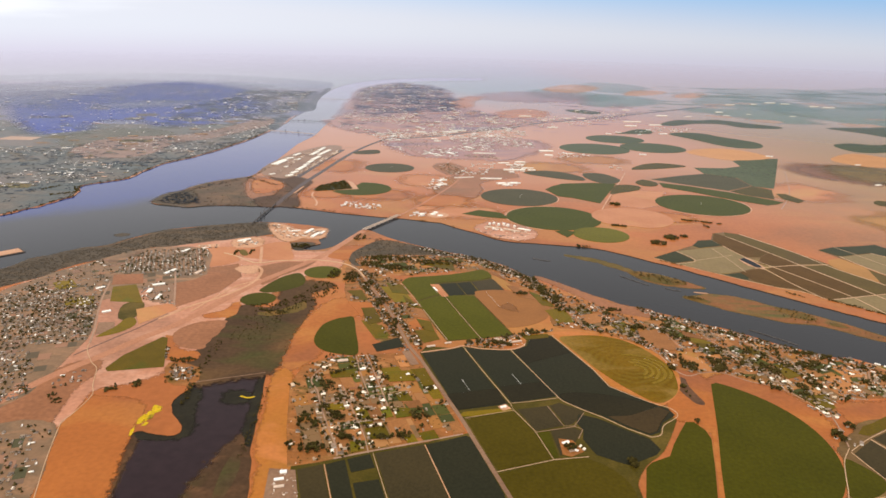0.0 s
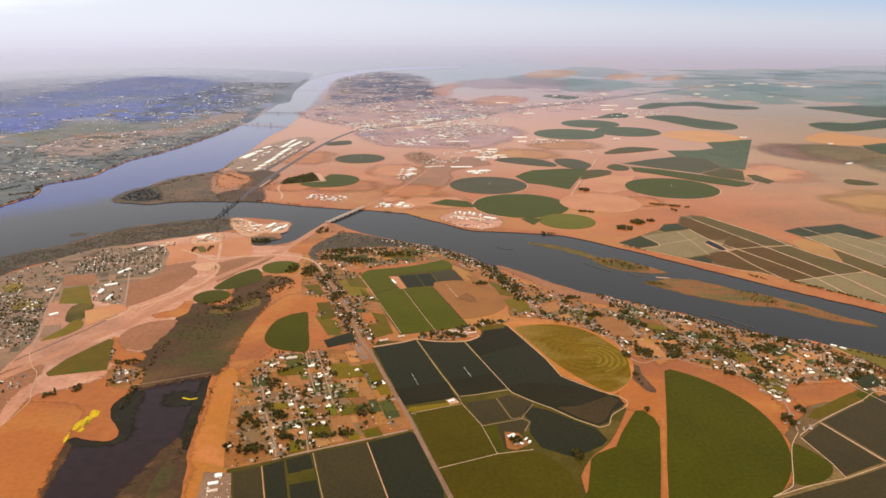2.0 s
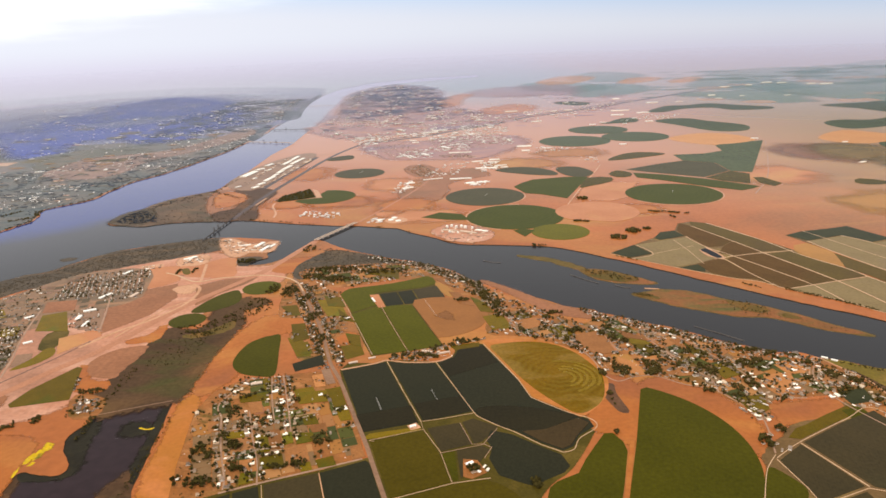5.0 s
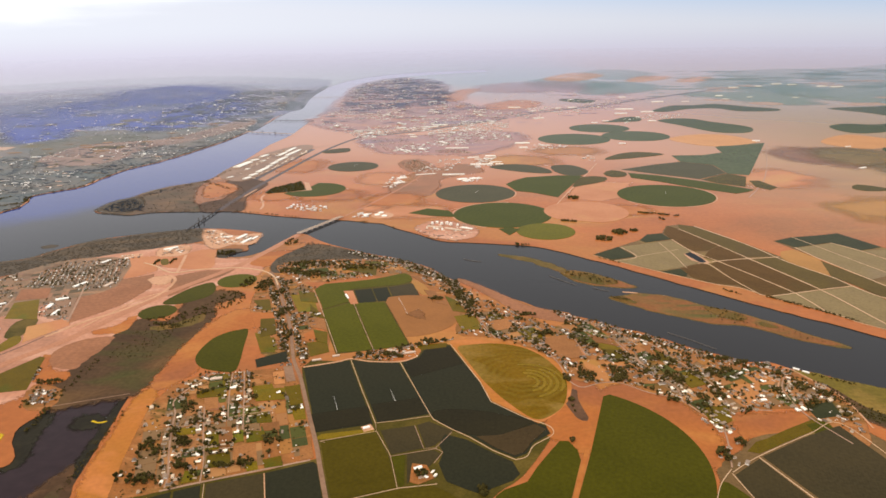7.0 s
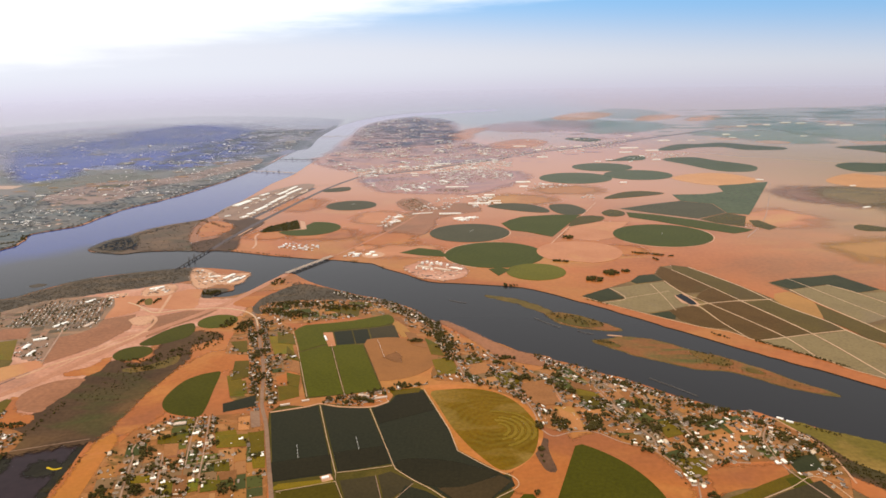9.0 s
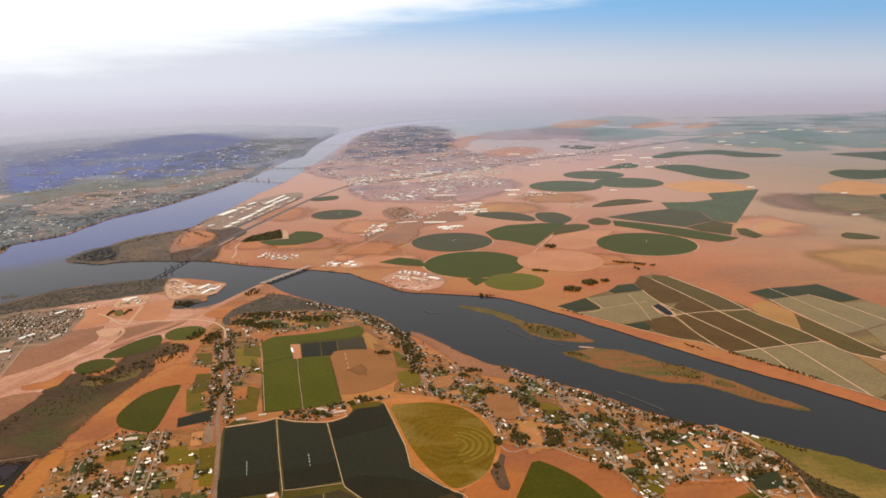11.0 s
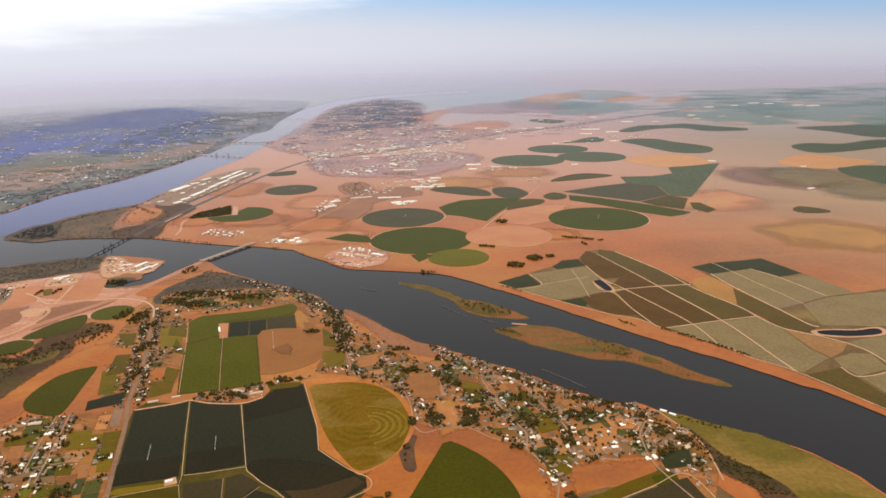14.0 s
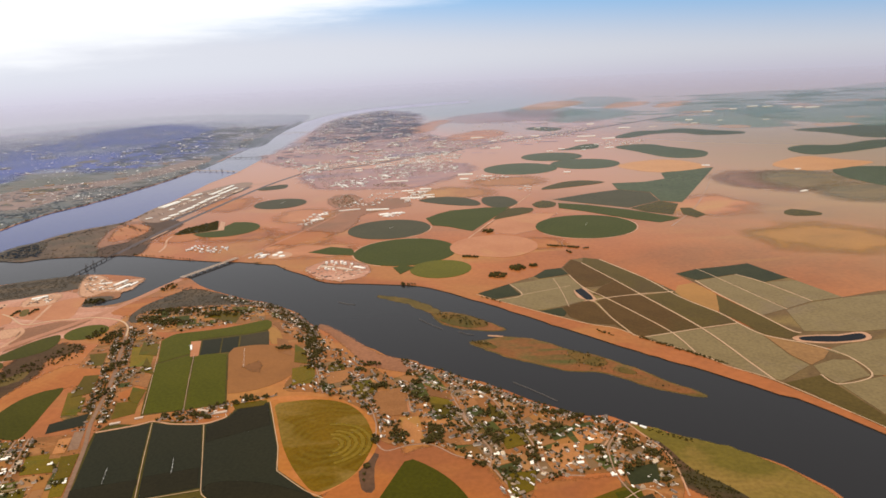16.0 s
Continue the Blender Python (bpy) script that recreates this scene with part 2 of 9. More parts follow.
def far_tint(m, colour, near, far, axis=1):
    """Shifts the soil colour along one axis, standing in for haze and window tint."""
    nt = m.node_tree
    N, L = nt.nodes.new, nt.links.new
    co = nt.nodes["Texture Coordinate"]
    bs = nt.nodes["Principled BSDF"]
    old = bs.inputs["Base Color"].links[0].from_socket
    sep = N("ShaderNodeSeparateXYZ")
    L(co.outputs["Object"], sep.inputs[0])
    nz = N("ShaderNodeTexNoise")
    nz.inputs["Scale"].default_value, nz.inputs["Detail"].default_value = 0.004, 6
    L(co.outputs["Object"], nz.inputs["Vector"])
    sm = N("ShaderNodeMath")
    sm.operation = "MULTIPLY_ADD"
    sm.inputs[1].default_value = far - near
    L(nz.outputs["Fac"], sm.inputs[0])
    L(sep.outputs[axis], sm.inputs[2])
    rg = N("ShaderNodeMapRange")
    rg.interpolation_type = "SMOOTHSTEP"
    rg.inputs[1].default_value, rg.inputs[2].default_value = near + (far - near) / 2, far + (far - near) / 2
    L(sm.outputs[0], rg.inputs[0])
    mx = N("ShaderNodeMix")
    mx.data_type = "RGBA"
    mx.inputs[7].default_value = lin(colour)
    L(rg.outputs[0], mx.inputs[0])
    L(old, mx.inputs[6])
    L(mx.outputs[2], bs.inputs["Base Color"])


# haze tints put into the soil colour, growing northwards
far_tint(SOIL, "a27050", 520, 950)
far_tint(SOIL, "9c7660", 1100, 1900)
far_tint(SOIL, "707c70", 1250, 2100)
# olive tint of the aircraft window, put into the eastern soil
far_tint(SOIL, "8c7248", 260, 620, 0)
SAND = surface("pale_dirt", "b88c6e", "a67c5c", 0.08, 0.8, third="9a7050")
ORANGE = surface("bare_orange_soil", "9e5e2e", "905429", 0.03, 0.5, third="865030", fourth="a06834", grit=0.1, coat=0.55)
ROAD = surface("road_surface", "9c7e68", "8a6c58", 0.1, 1.5)
TRACK = surface("pale_track", "bc9c7c", "a88868", 0.1, 1.5)
DARKCROP = surface("dark_crop", "2a281b", "25251a", 0.02, 0.8, 0.4, rows=(18, 0.9, 0.25, "30321f"), third="20251a", coat=0.4)
BROWNCROP = surface("brown_green_crop", "3d331e", "332c1b", 0.03, 0.8, 0.4, rows=(18, 0.9, 0.2, "463e25"), third="3a3622", coat=0.5)
GREEN = surface("green_crop", "433f0c", "373509", 0.03, 0.7, 0.5, rows=(18, 1.1, 0.15, "4a460e"), third="3c3c0c", coat=0.35)
PIVOT = surface("pivot_crop", "42441c", "383c18", 0.03, 0.7, 0.5, rings=(5.0, 0.25, "4e5024"), third="3c4020", coat=0.25)
DARKPIVOT = surface("dark_pivot_crop", "4a4634", "403e2e", 0.03, 0.7, 0.5, rings=(6.0, 0.2, "54503c"), coat=0.25)
OLIVE = surface("olive_crop", "483d0e", "3c330a", 0.03, 0.7, 0.5, rings=(7.0, 0.2, "4e4212"), third="3d360c", coat=0.35)
BRIGHT = surface("bright_green_crop", "4c490f", "41400c", 0.03, 0.7, 0.5, rows=(18, 1.1, 0.15, "545416"), third="45480f", coat=0.35)
YGREEN = surface("yellow_green_crop", "5c5614", "504c10", 0.03, 0.7, 0.5, rings=(5.0, 0.2, "645c1c"), coat=0.35)
DUSTY = surface("dusty_soil", "9c663a", "8e5e36", 0.02, 0.3, 0.4, third="a0703c", fourth="92643e", coat=0.5)
YELLOW = surface("cut_hay", "6a4e10", "584209", 0.05, 0.7, 0.3, rings=(3.6, 0.2, "84702e"), third="56420c", fourth="785e2a", coat=0.35)
TANCROP = surface("dry_stubble", "8a5c34", "7c522e", 0.06, 0.7, 0.5, rings=(9.0, 0.15, "6e4a30"), third="845832", grit=0.06, coat=0.4)
# distant crops, greyed and lightened in the base colour for haze
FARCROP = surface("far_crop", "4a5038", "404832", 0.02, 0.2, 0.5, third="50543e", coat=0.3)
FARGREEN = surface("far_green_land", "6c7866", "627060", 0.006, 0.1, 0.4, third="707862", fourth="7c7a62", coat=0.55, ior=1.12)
PEACH = surface("bare_peach_soil", "ba8656", "ae7c50", 0.02, 0.2, coat=0.4, grit=0.06)
GREYCROP = surface("grey_netted_orchard", "7a6846", "6c5b3c", 0.06, 0.6, 0.5, rows=(70, 0.8, 0.25, "84755a"), third="726048", coat=0.4)
BROWNORCH = surface("brown_orchard", "584022", "49351c", 0.06, 0.6, 0.5, rows=(70, 0.8, 0.25, "5e4a2c"), third="4c3c20", coat=0.25)
OLIVEORCH = surface("olive_brown_orchard", "564620", "4a3c1c", 0.06, 0.6, 0.5, rows=(70, 0.8, 0.25, "5c4c28"), third="4c3c22", coat=0.35)
DARKORCH = surface("dark_orchard", "363620", "2a2c1a", 0.06, 0.6, 0.5, third="32341e", coat=0.35)
TANFIELD = surface("tan_field", "8c663e", "7e5c38", 0.03, 0.4, third="705a38", coat=0.45)
LAWN = surface("lawn", "685412", "58480e", 0.15, 1.5, third="525014", obj=True, coat=0.5)
YARDSOIL = surface("yard_soil", "98663c", "865832", 0.15, 1.5, obj=True)
TOWNGREEN = surface("shrub_ground", "423b24", "5e4c32", 0.035, 0.5, 0.35, third="302c1c", coat=0.6)
REED = surface("reed_marsh", "4c3828", "3e2f22", 0.06, 0.6, 0.4, third="403822", fourth="5c422e", coat=0.28)
WETGREEN = surface("wet_meadow", "6a5a22", "584c1e", 0.06, 0.6, third="7c6230", coat=0.4)
ISLE = surface("island_scrub", "7e4c28", "6c4824", 0.07, 0.6, 0.3, third="64522a", fourth="504a20")
ISLEGRASS = surface("island_grass", "6a4e26", "5a4622", 0.1, 0.7, 0.35, third="4e4420", coat=0.3)
BLOOM = surface("yellow_bloom", "c0a01a", "a88a1a", 0.6, 1.6, 0.2, third="6a5a1c")
HIGHWAY = surface("worn_highway", "a67458", "96664c", 0.1, 1.0)
PAVED = surface("worn_yard", "866852", "785c48", 0.08, 0.8, third="705442")
RAILBED = surface("rail_gravel", "50403c", "443834", 0.1, 1.0)
VILLAGE = surface("village_ground", "905a30", "764e2a", 0.12, 1.2, 0.3, third="584820", fourth="98683e")
# far town grounds: blue and pinkish haze put into the base colours
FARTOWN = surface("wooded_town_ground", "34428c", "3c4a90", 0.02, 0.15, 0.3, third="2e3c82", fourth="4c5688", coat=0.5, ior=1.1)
GREYTOWN = surface("town_ground", "946a60", "84605e", 0.02, 0.2, 0.3, third="705a66", fourth="9c7060", coat=0.6, ior=1.12)
SHORELAND = haze_fade(surface("wooded_bank_ground", "4a5058", "404650", 0.02, 0.2, 0.3, third="565a5c", coat=0.5, ior=1.1), 1700.0)
SCRUB = surface("brown_scrub", "50463a", "443c32", 0.05, 0.6, 0.35, third="3c3830", fourth="5a4a38", coat=0.3)
MUD = surface("dark_marsh_mud", "503d2c", "413226", 0.035, 0.5, 0.3, third="644a30", fourth="444026", coat=0.15)
SHOAL = surface("weedy_shoal", "64502a", "524624", 0.12, 0.8, 0.35, third="72522c", coat=0.3)
SUBURB = surface("suburb_ground", "605850", "4e5250", 0.02, 0.25, 0.22, third="6c605a", fourth="424a4a", coat=0.5, ior=1.1)
FALLOW = surface("fallow_soil", "8c5e42", "7c5238", 0.04, 0.5, 0.4, third="74523a", coat=0.5)
SCRUBLAND = surface("dry_scrub_land", "76523e", "6c4a3a", 0.02, 0.3, 0.4, third="6a4e40", fourth="805a40", coat=0.5)
DRYOLIVE = surface("dry_pasture", "6e5a34", "645234", 0.02, 0.3, 0.4, third="5a5038", fourth="78603a", coat=0.5)
PINKSOIL = surface("pale_fallow_soil", "ac7450", "9e6644", 0.03, 0.4, 0.4, third="a87a4c", coat=0.5, grit=0.06)
STRAW = surface("straw_field", "9c6e38", "8c6434", 0.03, 0.4, 0.4, coat=0.5, grit=0.06)
WESTSOIL = surface("pale_west_soil", "ae7a60", "9e6c52", 0.03, 0.5, 0.4, third="906650", fourth="b88c74", coat=0.6)
STRIPSOIL = surface("dry_yellow_soil", "a2622c", "966028", 0.05, 0.6, 0.4, third="8e602c", fourth="aa6a3a", grit=0.1, coat=0.6)
MARGIN = surface("weedy_margin", "4c4018", "3c3612", 0.1, 1.0, 0.4, third="5a4a20", coat=0.4)
POINT = surface("brown_point_land", "604c3a", "524234", 0.05, 0.5, 0.3, third="70563e", fourth="46402f", coat=0.35)
PALETAN = surface("far_pale_soil", "b0907a", "a4846e", 0.02, 0.2, coat=0.5)
FOAM = surface("thin_foam", "7a7674", "686462", 0.8, 3.0, 0.3, coat=0.0)
# town ground with blue-grey haze mixed into its colours
HAZETOWN = surface("mixed_town_ground", "646886", "565c78", 0.02, 0.2, 0.3, third="747078", fourth="525866", coat=0.5, ior=1.12)
DULLTAN = surface("dull_tan_ground", "846a5e", "786056", 0.03, 0.3, 0.3, third="6e5e58", fourth="8c7062", coat=0.5)
DULLOLIVE = surface("dull_olive_ground", "60584a", "525246", 0.03, 0.3, 0.3, third="706052", fourth="4a5250", coat=0.5)
LAKEWEED = surface("lake_weed", "2c2920", "25221c", 0.1, 0.8, 0.3, third="36301e", coat=0.3)
OLDTOWN = surface("old_village_ground", "82644c", "6a5642", 0.1, 0.8, 0.3, third="5c5040", fourth="8e6a4e")
RAILBRUSH = surface("railside_brush", "523e30", "453428", 0.05, 0.6, 0.35, third="624632", coat=0.3)
DARKBAND = surface("wet_dark_crop", "2a2517", "211e14", 0.02, 0.8, 0.4, rows=(18, 0.9, 0.25, "2e2e1a"), coat=0.4)
PALERCROP = surface("thin_brown_crop", "423420", "362b1a", 0.03, 0.8, 0.4, rows=(18, 0.9, 0.2, "4a3e24"), coat=0.4)
SWATH = surface("pale_hay_swath", "765e1e", "685418", 0.2, 1.0, coat=0.35)
ALLEY = surface("orchard_alley", "6a5234", "5a462c", 0.08, 0.8, 0.4, third="766038", coat=0.4)
WEDGE = surface("dark_stubble", "785030", "6c482a", 0.06, 0.7, coat=0.4)
WOODLEAF = surface("riverside_foliage", "564c40", "4a4238", 0.3, 1.0, island=True, coat=0.35)
# green foliage turned bluish to carry distance haze
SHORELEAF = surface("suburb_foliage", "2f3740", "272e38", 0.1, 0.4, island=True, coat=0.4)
FARWALL = palette("far_walls", ["d8d0c8", "c8beb4", "e4ded8"])
FARROOF = palette("far_roofs", ["f4f0ec", "e8e2dc", "d4cac2", "f0eae4", "c0b4ac"])
# leaf colours with blue haze put in, strongest in the far woods
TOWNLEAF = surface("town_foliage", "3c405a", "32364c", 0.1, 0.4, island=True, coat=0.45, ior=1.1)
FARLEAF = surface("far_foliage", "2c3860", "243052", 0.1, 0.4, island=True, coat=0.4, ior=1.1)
WATER = two_waters("river_water", "202f68", "262526", "525c62")
PONDWATER = water_material("pond_water", "17181a", 0.15)
PONDWATER.node_tree.nodes["Principled BSDF"].inputs["IOR"].default_value = 1.06
LAKE = water_material("lake_water", "291d1f", 0.2)
LEAF = surface("foliage", "4a4022", "3b341a", 0.4, 1.5, island=True, coat=0.3)
LEAFOBJ = surface("tree_foliage", "443c1e", "353017", 0.8, 2.0, coat=0.2, obj=True)
BARK = surface("bark", "5a4630", "43331f", 0.8, 3.0, coat=0.0)
WALLS = palette("house_walls", ["c8bdad", "b0a08a", "d6d0c6", "97846f", "b8a890"])
ROOFS = palette("house_roofs", ["f2e8da", "8c7868", "6a5a4c", "a08870", "6c5c50", "dccab4", "5a4e46", "7c6a5a", "ece0d0"])
WALLOBJ = palette("house_wall_paint", ["c8bdad", "b0a08a", "d6d0c6", "97846f", "b8a890"], False)
ROOFOBJ = palette("house_roof_cover", ["f6ecdc", "8a7868", "c4ac90", "665648", "f0e2ce", "8a7460", "f0e0c8", "5a4e44", "a0866c", "70604e"], False)
WHITE = surface("white_metal", "eeeae2", "dcd6cc", 0.3, 2.0, coat=0.0, rough=0.5)
CONCRETE = surface("concrete", "c9b3a0", "b49e8c", 0.3, 2.0, coat=0.2)
STEEL = surface("dark_steel", "5c5652", "4c4846", 0.5, 2.0, coat=0.0, rough=0.6)

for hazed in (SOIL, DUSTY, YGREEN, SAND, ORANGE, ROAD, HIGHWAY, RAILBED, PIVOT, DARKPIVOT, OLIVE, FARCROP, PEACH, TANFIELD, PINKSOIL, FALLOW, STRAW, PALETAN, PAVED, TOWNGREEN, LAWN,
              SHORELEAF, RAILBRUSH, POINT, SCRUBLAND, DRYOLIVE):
    haze_fade(hazed)
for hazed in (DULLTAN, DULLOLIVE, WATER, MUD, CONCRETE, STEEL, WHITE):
    haze_fade(hazed, 1500.0)
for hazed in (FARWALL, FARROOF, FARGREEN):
    haze_fade(hazed, 1850.0)
for hazed in (HAZETOWN, FARTOWN, TOWNLEAF, FARLEAF, SUBURB, GREYTOWN):
    haze_fade(hazed, 1450.0, 480.0, 2.4)


# ---- helpers for shapes ----
def mesh_from(name, bm, material):
    me = bpy.data.meshes.new(name)
    bmesh.ops.recalc_face_normals(bm, faces=bm.faces)
    bm.to_mesh(me)
    bm.free()
    for m in material if isinstance(material, (list, tuple)) else (material,):
        me.materials.append(m)
    return me


def thing(name, bm, material, label, category, group="", kind="", at=(0, 0, 0)):
    ob = new(name, mesh_from(name, bm, material))
    ob.location = at
    return tagged(ob, label, category, group, kind)


def part(name, bm, material, parent, label=""):
    ob = new(name, mesh_from(name, bm, material) if isinstance(bm, bmesh.types.BMesh) else bm)
    ob.parent = parent
    return tagged(ob, label)


def inside(p, poly):
    x, y = p[0], p[1]
    hit, n = False, len(poly)
    for i in range(n):
        (x1, y1), (x2, y2) = poly[i], poly[i - 1]
        if (y1 > y) != (y2 > y) and x < (x2 - x1) * (y - y1) / (y2 - y1) + x1:
            hit = not hit
    return hit


def smooth(pts, steps=4, closed=True, wobble=0.0, seed=0):
    """A rounded line through the points, with small bays and spurs."""
    rng = random.Random(seed)
    n, out = len(pts), []
    for i in range(n if closed else n - 1):
        p = [Vector(pts[(i + k) % n] if closed else pts[min(max(i + k, 0), n - 1)]) for k in (-1, 0, 1, 2)]
        for s in range(steps):
            t = s / steps
            v = 0.5 * (2 * p[1] + (p[2] - p[0]) * t + (2 * p[0] - 5 * p[1] + 4 * p[2] - p[3]) * t * t + (3 * p[1] - p[0] - 3 * p[2] + p[3]) * t ** 3)
            if wobble and s:
                v += Vector((rng.uniform(-1, 1), rng.uniform(-1, 1))) * wobble * min(1.0, (p[2] - p[1]).length / 8)
            out.append((v.x, v.y))
    if not closed:
        out.append(tuple(pts[-1]))
    return out


def arc(c, r, a0=0.0, a1=360.0, n=64):
    k = n if a1 - a0 >= 360 else n + 1
    return [(c[0] + r * math.cos(radians(a0 + (a1 - a0) * i / n)), c[1] + r * math.sin(radians(a0 + (a1 - a0) * i / n))) for i in range(k)]


def slab(poly, top, base=-0.02, origin=(0, 0)):
    """A low bed with a shoulder round its edge."""
    bm = bmesh.new()
    up = [bm.verts.new((x - origin[0], y - origin[1], top)) for x, y in poly]
    dn = [bm.verts.new((x - origin[0], y - origin[1], base)) for x, y in poly]
    face = bm.faces.new(up)
    face.normal_update()
    n = len(poly)
    for i in range(n):
        bm.faces.new((up[i - 1], up[i], dn[i], dn[i - 1]))
    bmesh.ops.triangulate(bm, faces=[face], ngon_method="EAR_CLIP")
    return bm


COUNT = [0]
SOFT = {}


def ragged(material, size, far=False):
    """The same ground thinning out to nothing over its edge."""
    key = (material.name, size, far)
    if key in SOFT:
        return SOFT[key]
    m = material.copy()
    m.name = material.name + "_edge"
    nt = m.node_tree
    N, L = nt.nodes.new, nt.links.new
    at = N("ShaderNodeAttribute")
    at.attribute_name = "edge"
    nz = N("ShaderNodeTexNoise")
    nz.inputs["Scale"].default_value, nz.inputs["Detail"].default_value, nz.inputs["Roughness"].default_value = 2.2 / size, 9, 0.72
    L(nt.nodes["Texture Coordinate"].outputs["Object"], nz.inputs["Vector"])
    sm = N("ShaderNodeMath")
    sm.operation = "MULTIPLY_ADD"
    sm.inputs[1].default_value = 1.0 if far else 1.8
    L(nz.outputs["Fac"], sm.inputs[0])
    L(at.outputs["Fac"], sm.inputs[2])
    rg = N("ShaderNodeMapRange")
    rg.interpolation_type = "SMOOTHSTEP"
    rg.inputs[1].default_value, rg.inputs[2].default_value = (0.66, 1.3) if far else (1.2, 1.65)
    L(sm.outputs[0], rg.inputs[0])
    tr = N("ShaderNodeBsdfTransparent")
    mx = N("ShaderNodeMixShader")
    L(rg.outputs[0], mx.inputs[0])
    L(tr.outputs[0], mx.inputs[1])
    L(nt.nodes["Material Output"].inputs[0].links[0].from_socket, mx.inputs[2])
    L(mx.outputs[0], nt.nodes["Material Output"].inputs[0])
    SOFT[key] = m
    return m


def hull(pts):
    """The convex outline round some points, counter-clockwise."""
    pts = sorted(pts)
    out = []
    for run in (pts, pts[::-1]):
        side = []
        for p in run:
            while len(side) > 1 and (side[-1][0] - side[-2][0]) * (p[1] - side[-2][1]) <= (side[-1][1] - side[-2][1]) * (p[0] - side[-2][0]):
                side.pop()
            side.append(p)
        out += side[:-1]
    return out


def land(poly, material, label, size, top=0.012, category="soil"):
    """A stretch of ground whose edge thins out over the given width."""
    COUNT[0] += 1
    n = len(poly)
    far = sum(p[1] for p in poly) / n > 480
    top += (0.0002 if far else 0.0001) * COUNT[0]
    turn = 1 if sum(poly[i - 1][0] * poly[i][1] - poly[i][0] * poly[i - 1][1] for i in range(n)) > 0 else -1
    rng = random.Random(n)
    bm = bmesh.new()
    lay = bm.verts.layers.float.new("edge")
    core, rim = [], []
    for i in range(n):
        p, d = Vector(poly[i]), Vector(poly[(i + 1) % n]) - Vector(poly[i - 1])
        out = Vector((d.y, -d.x)).normalized() * turn * size * rng.uniform(0.8, 1.1)
        core.append(bm.verts.new((*p, top)))
        rim.append(bm.verts.new((*(p + out), top - (0.0001 if far else 0.006) - (0.00006 if far else 0.003) * rng.random())))
        core[-1][lay] = 1.0
    face = bm.faces.new(core)
    face.normal_update()
    for i in range(n):
        bm.faces.new((core[i - 1], core[i], rim[i], rim[i - 1])).material_index = 1
    bmesh.ops.triangulate(bm, faces=[face], ngon_method="EAR_CLIP")
    bm.normal_update()
    for f in bm.faces:
        if f.normal.z < 0:
            f.normal_flip()
    me = bpy.data.meshes.new("ground_patch")
    bm.to_mesh(me)
    bm.free()
    me.materials.append(material)
    me.materials.append(ragged(material, size, far))
    return tagged(new("ground_patch", me), label, category, "", "structure")



def field(poly, material, label, top=0.08, group="crop fields", origin=None, name="crop_field", category="field", base=-0.02):
    COUNT[0] += 1
    top += 0.0003 * COUNT[0]
    if origin is None:
        origin = (sum(p[0] for p in poly) / len(poly), sum(p[1] for p in poly) / len(poly))
    return thing(name, slab(poly, top, base, origin), material, label, category, group, "", (*origin, 0))


def ribbon(pts, width, material, name, label, category="road", z=0.035, steps=5):
    COUNT[0] += 1
    z += 0.003 * (COUNT[0] % 11)
    line = [Vector(p) for p in (smooth(pts, steps, False) if len(pts) > 2 else pts)]
    bm = bmesh.new()
    rail = []
    for i, p in enumerate(line):
        d = (line[min(i + 1, len(line) - 1)] - line[max(i - 1, 0)]).normalized()
        s = Vector((-d.y, d.x)) * width / 2
        rail.append([bm.verts.new((*(p + s), z)), bm.verts.new((*(p - s), z)), bm.verts.new((*(p + s * 1.15), -0.02)), bm.verts.new((*(p - s * 1.15), -0.02))])
    for a, b in zip(rail, rail[1:]):
        bm.faces.new((a[0], b[0], b[1], a[1]))
        bm.faces.new((a[2], b[2], b[0], a[0]))
        bm.faces.new((a[1], b[1], b[3], a[3]))
    return thing(name, bm, material, label, category, "", "structure")


def box(bm, c, s, rz=0.0):
    """A box with its base centre at c."""
    m = Matrix.Translation((c[0], c[1], c[2] + s[2] / 2)) @ Matrix.Rotation(rz, 4, "Z") @ Matrix.Diagonal((*s, 1))
    bmesh.ops.create_cube(bm, size=1, matrix=m)


# ---- ground and water ----
WEST = [(-560, 120), (-470, 270), (-390, 420), (-342, 514), (-335, 534), (-328, 548), (-325, 569), (-321, 582), (-326, 605), (-335, 628), (-319, 650), (-309, 665), (-310, 699), (-305, 754), (-290, 791),
        (-276, 862), (-265, 945), (-261, 1020), (-258, 1090), (-262, 1165), (-268, 1290), (-282, 1500), (-300, 1800), (-290, 2080), (-210, 2330), (-81, 2470), (120, 2560)]
EAST = [(130, 2430), (-25, 2320), (-170, 2170), (-231, 1910), (-223, 1676), (-195, 1400), (-187, 1278), (-193, 1143), (-188, 994), (-195, 909), (-193, 787), (-196, 721), (-198, 690), (-222, 660), (-237, 628),
        (-244, 592), (-249, 573), (-242, 563), (-228, 560), (-211, 556), (-198, 564), (-161, 566), (-143, 568), (-116, 560), (-82, 547), (-57, 540), (-38, 536), (-20, 531), (-2, 525)]
NORTH = [(10, 511), (28, 495), (44, 479), (68, 474), (94, 469), (114, 461), (134, 443), (150, 428), (161, 416), (175, 402), (185, 391), (198, 378), (212, 363), (222, 353), (233, 343), (248, 329), (260, 316), (274, 302), (288, 280),
         (302, 250), (322, 200), (345, 100), (350, 0)]
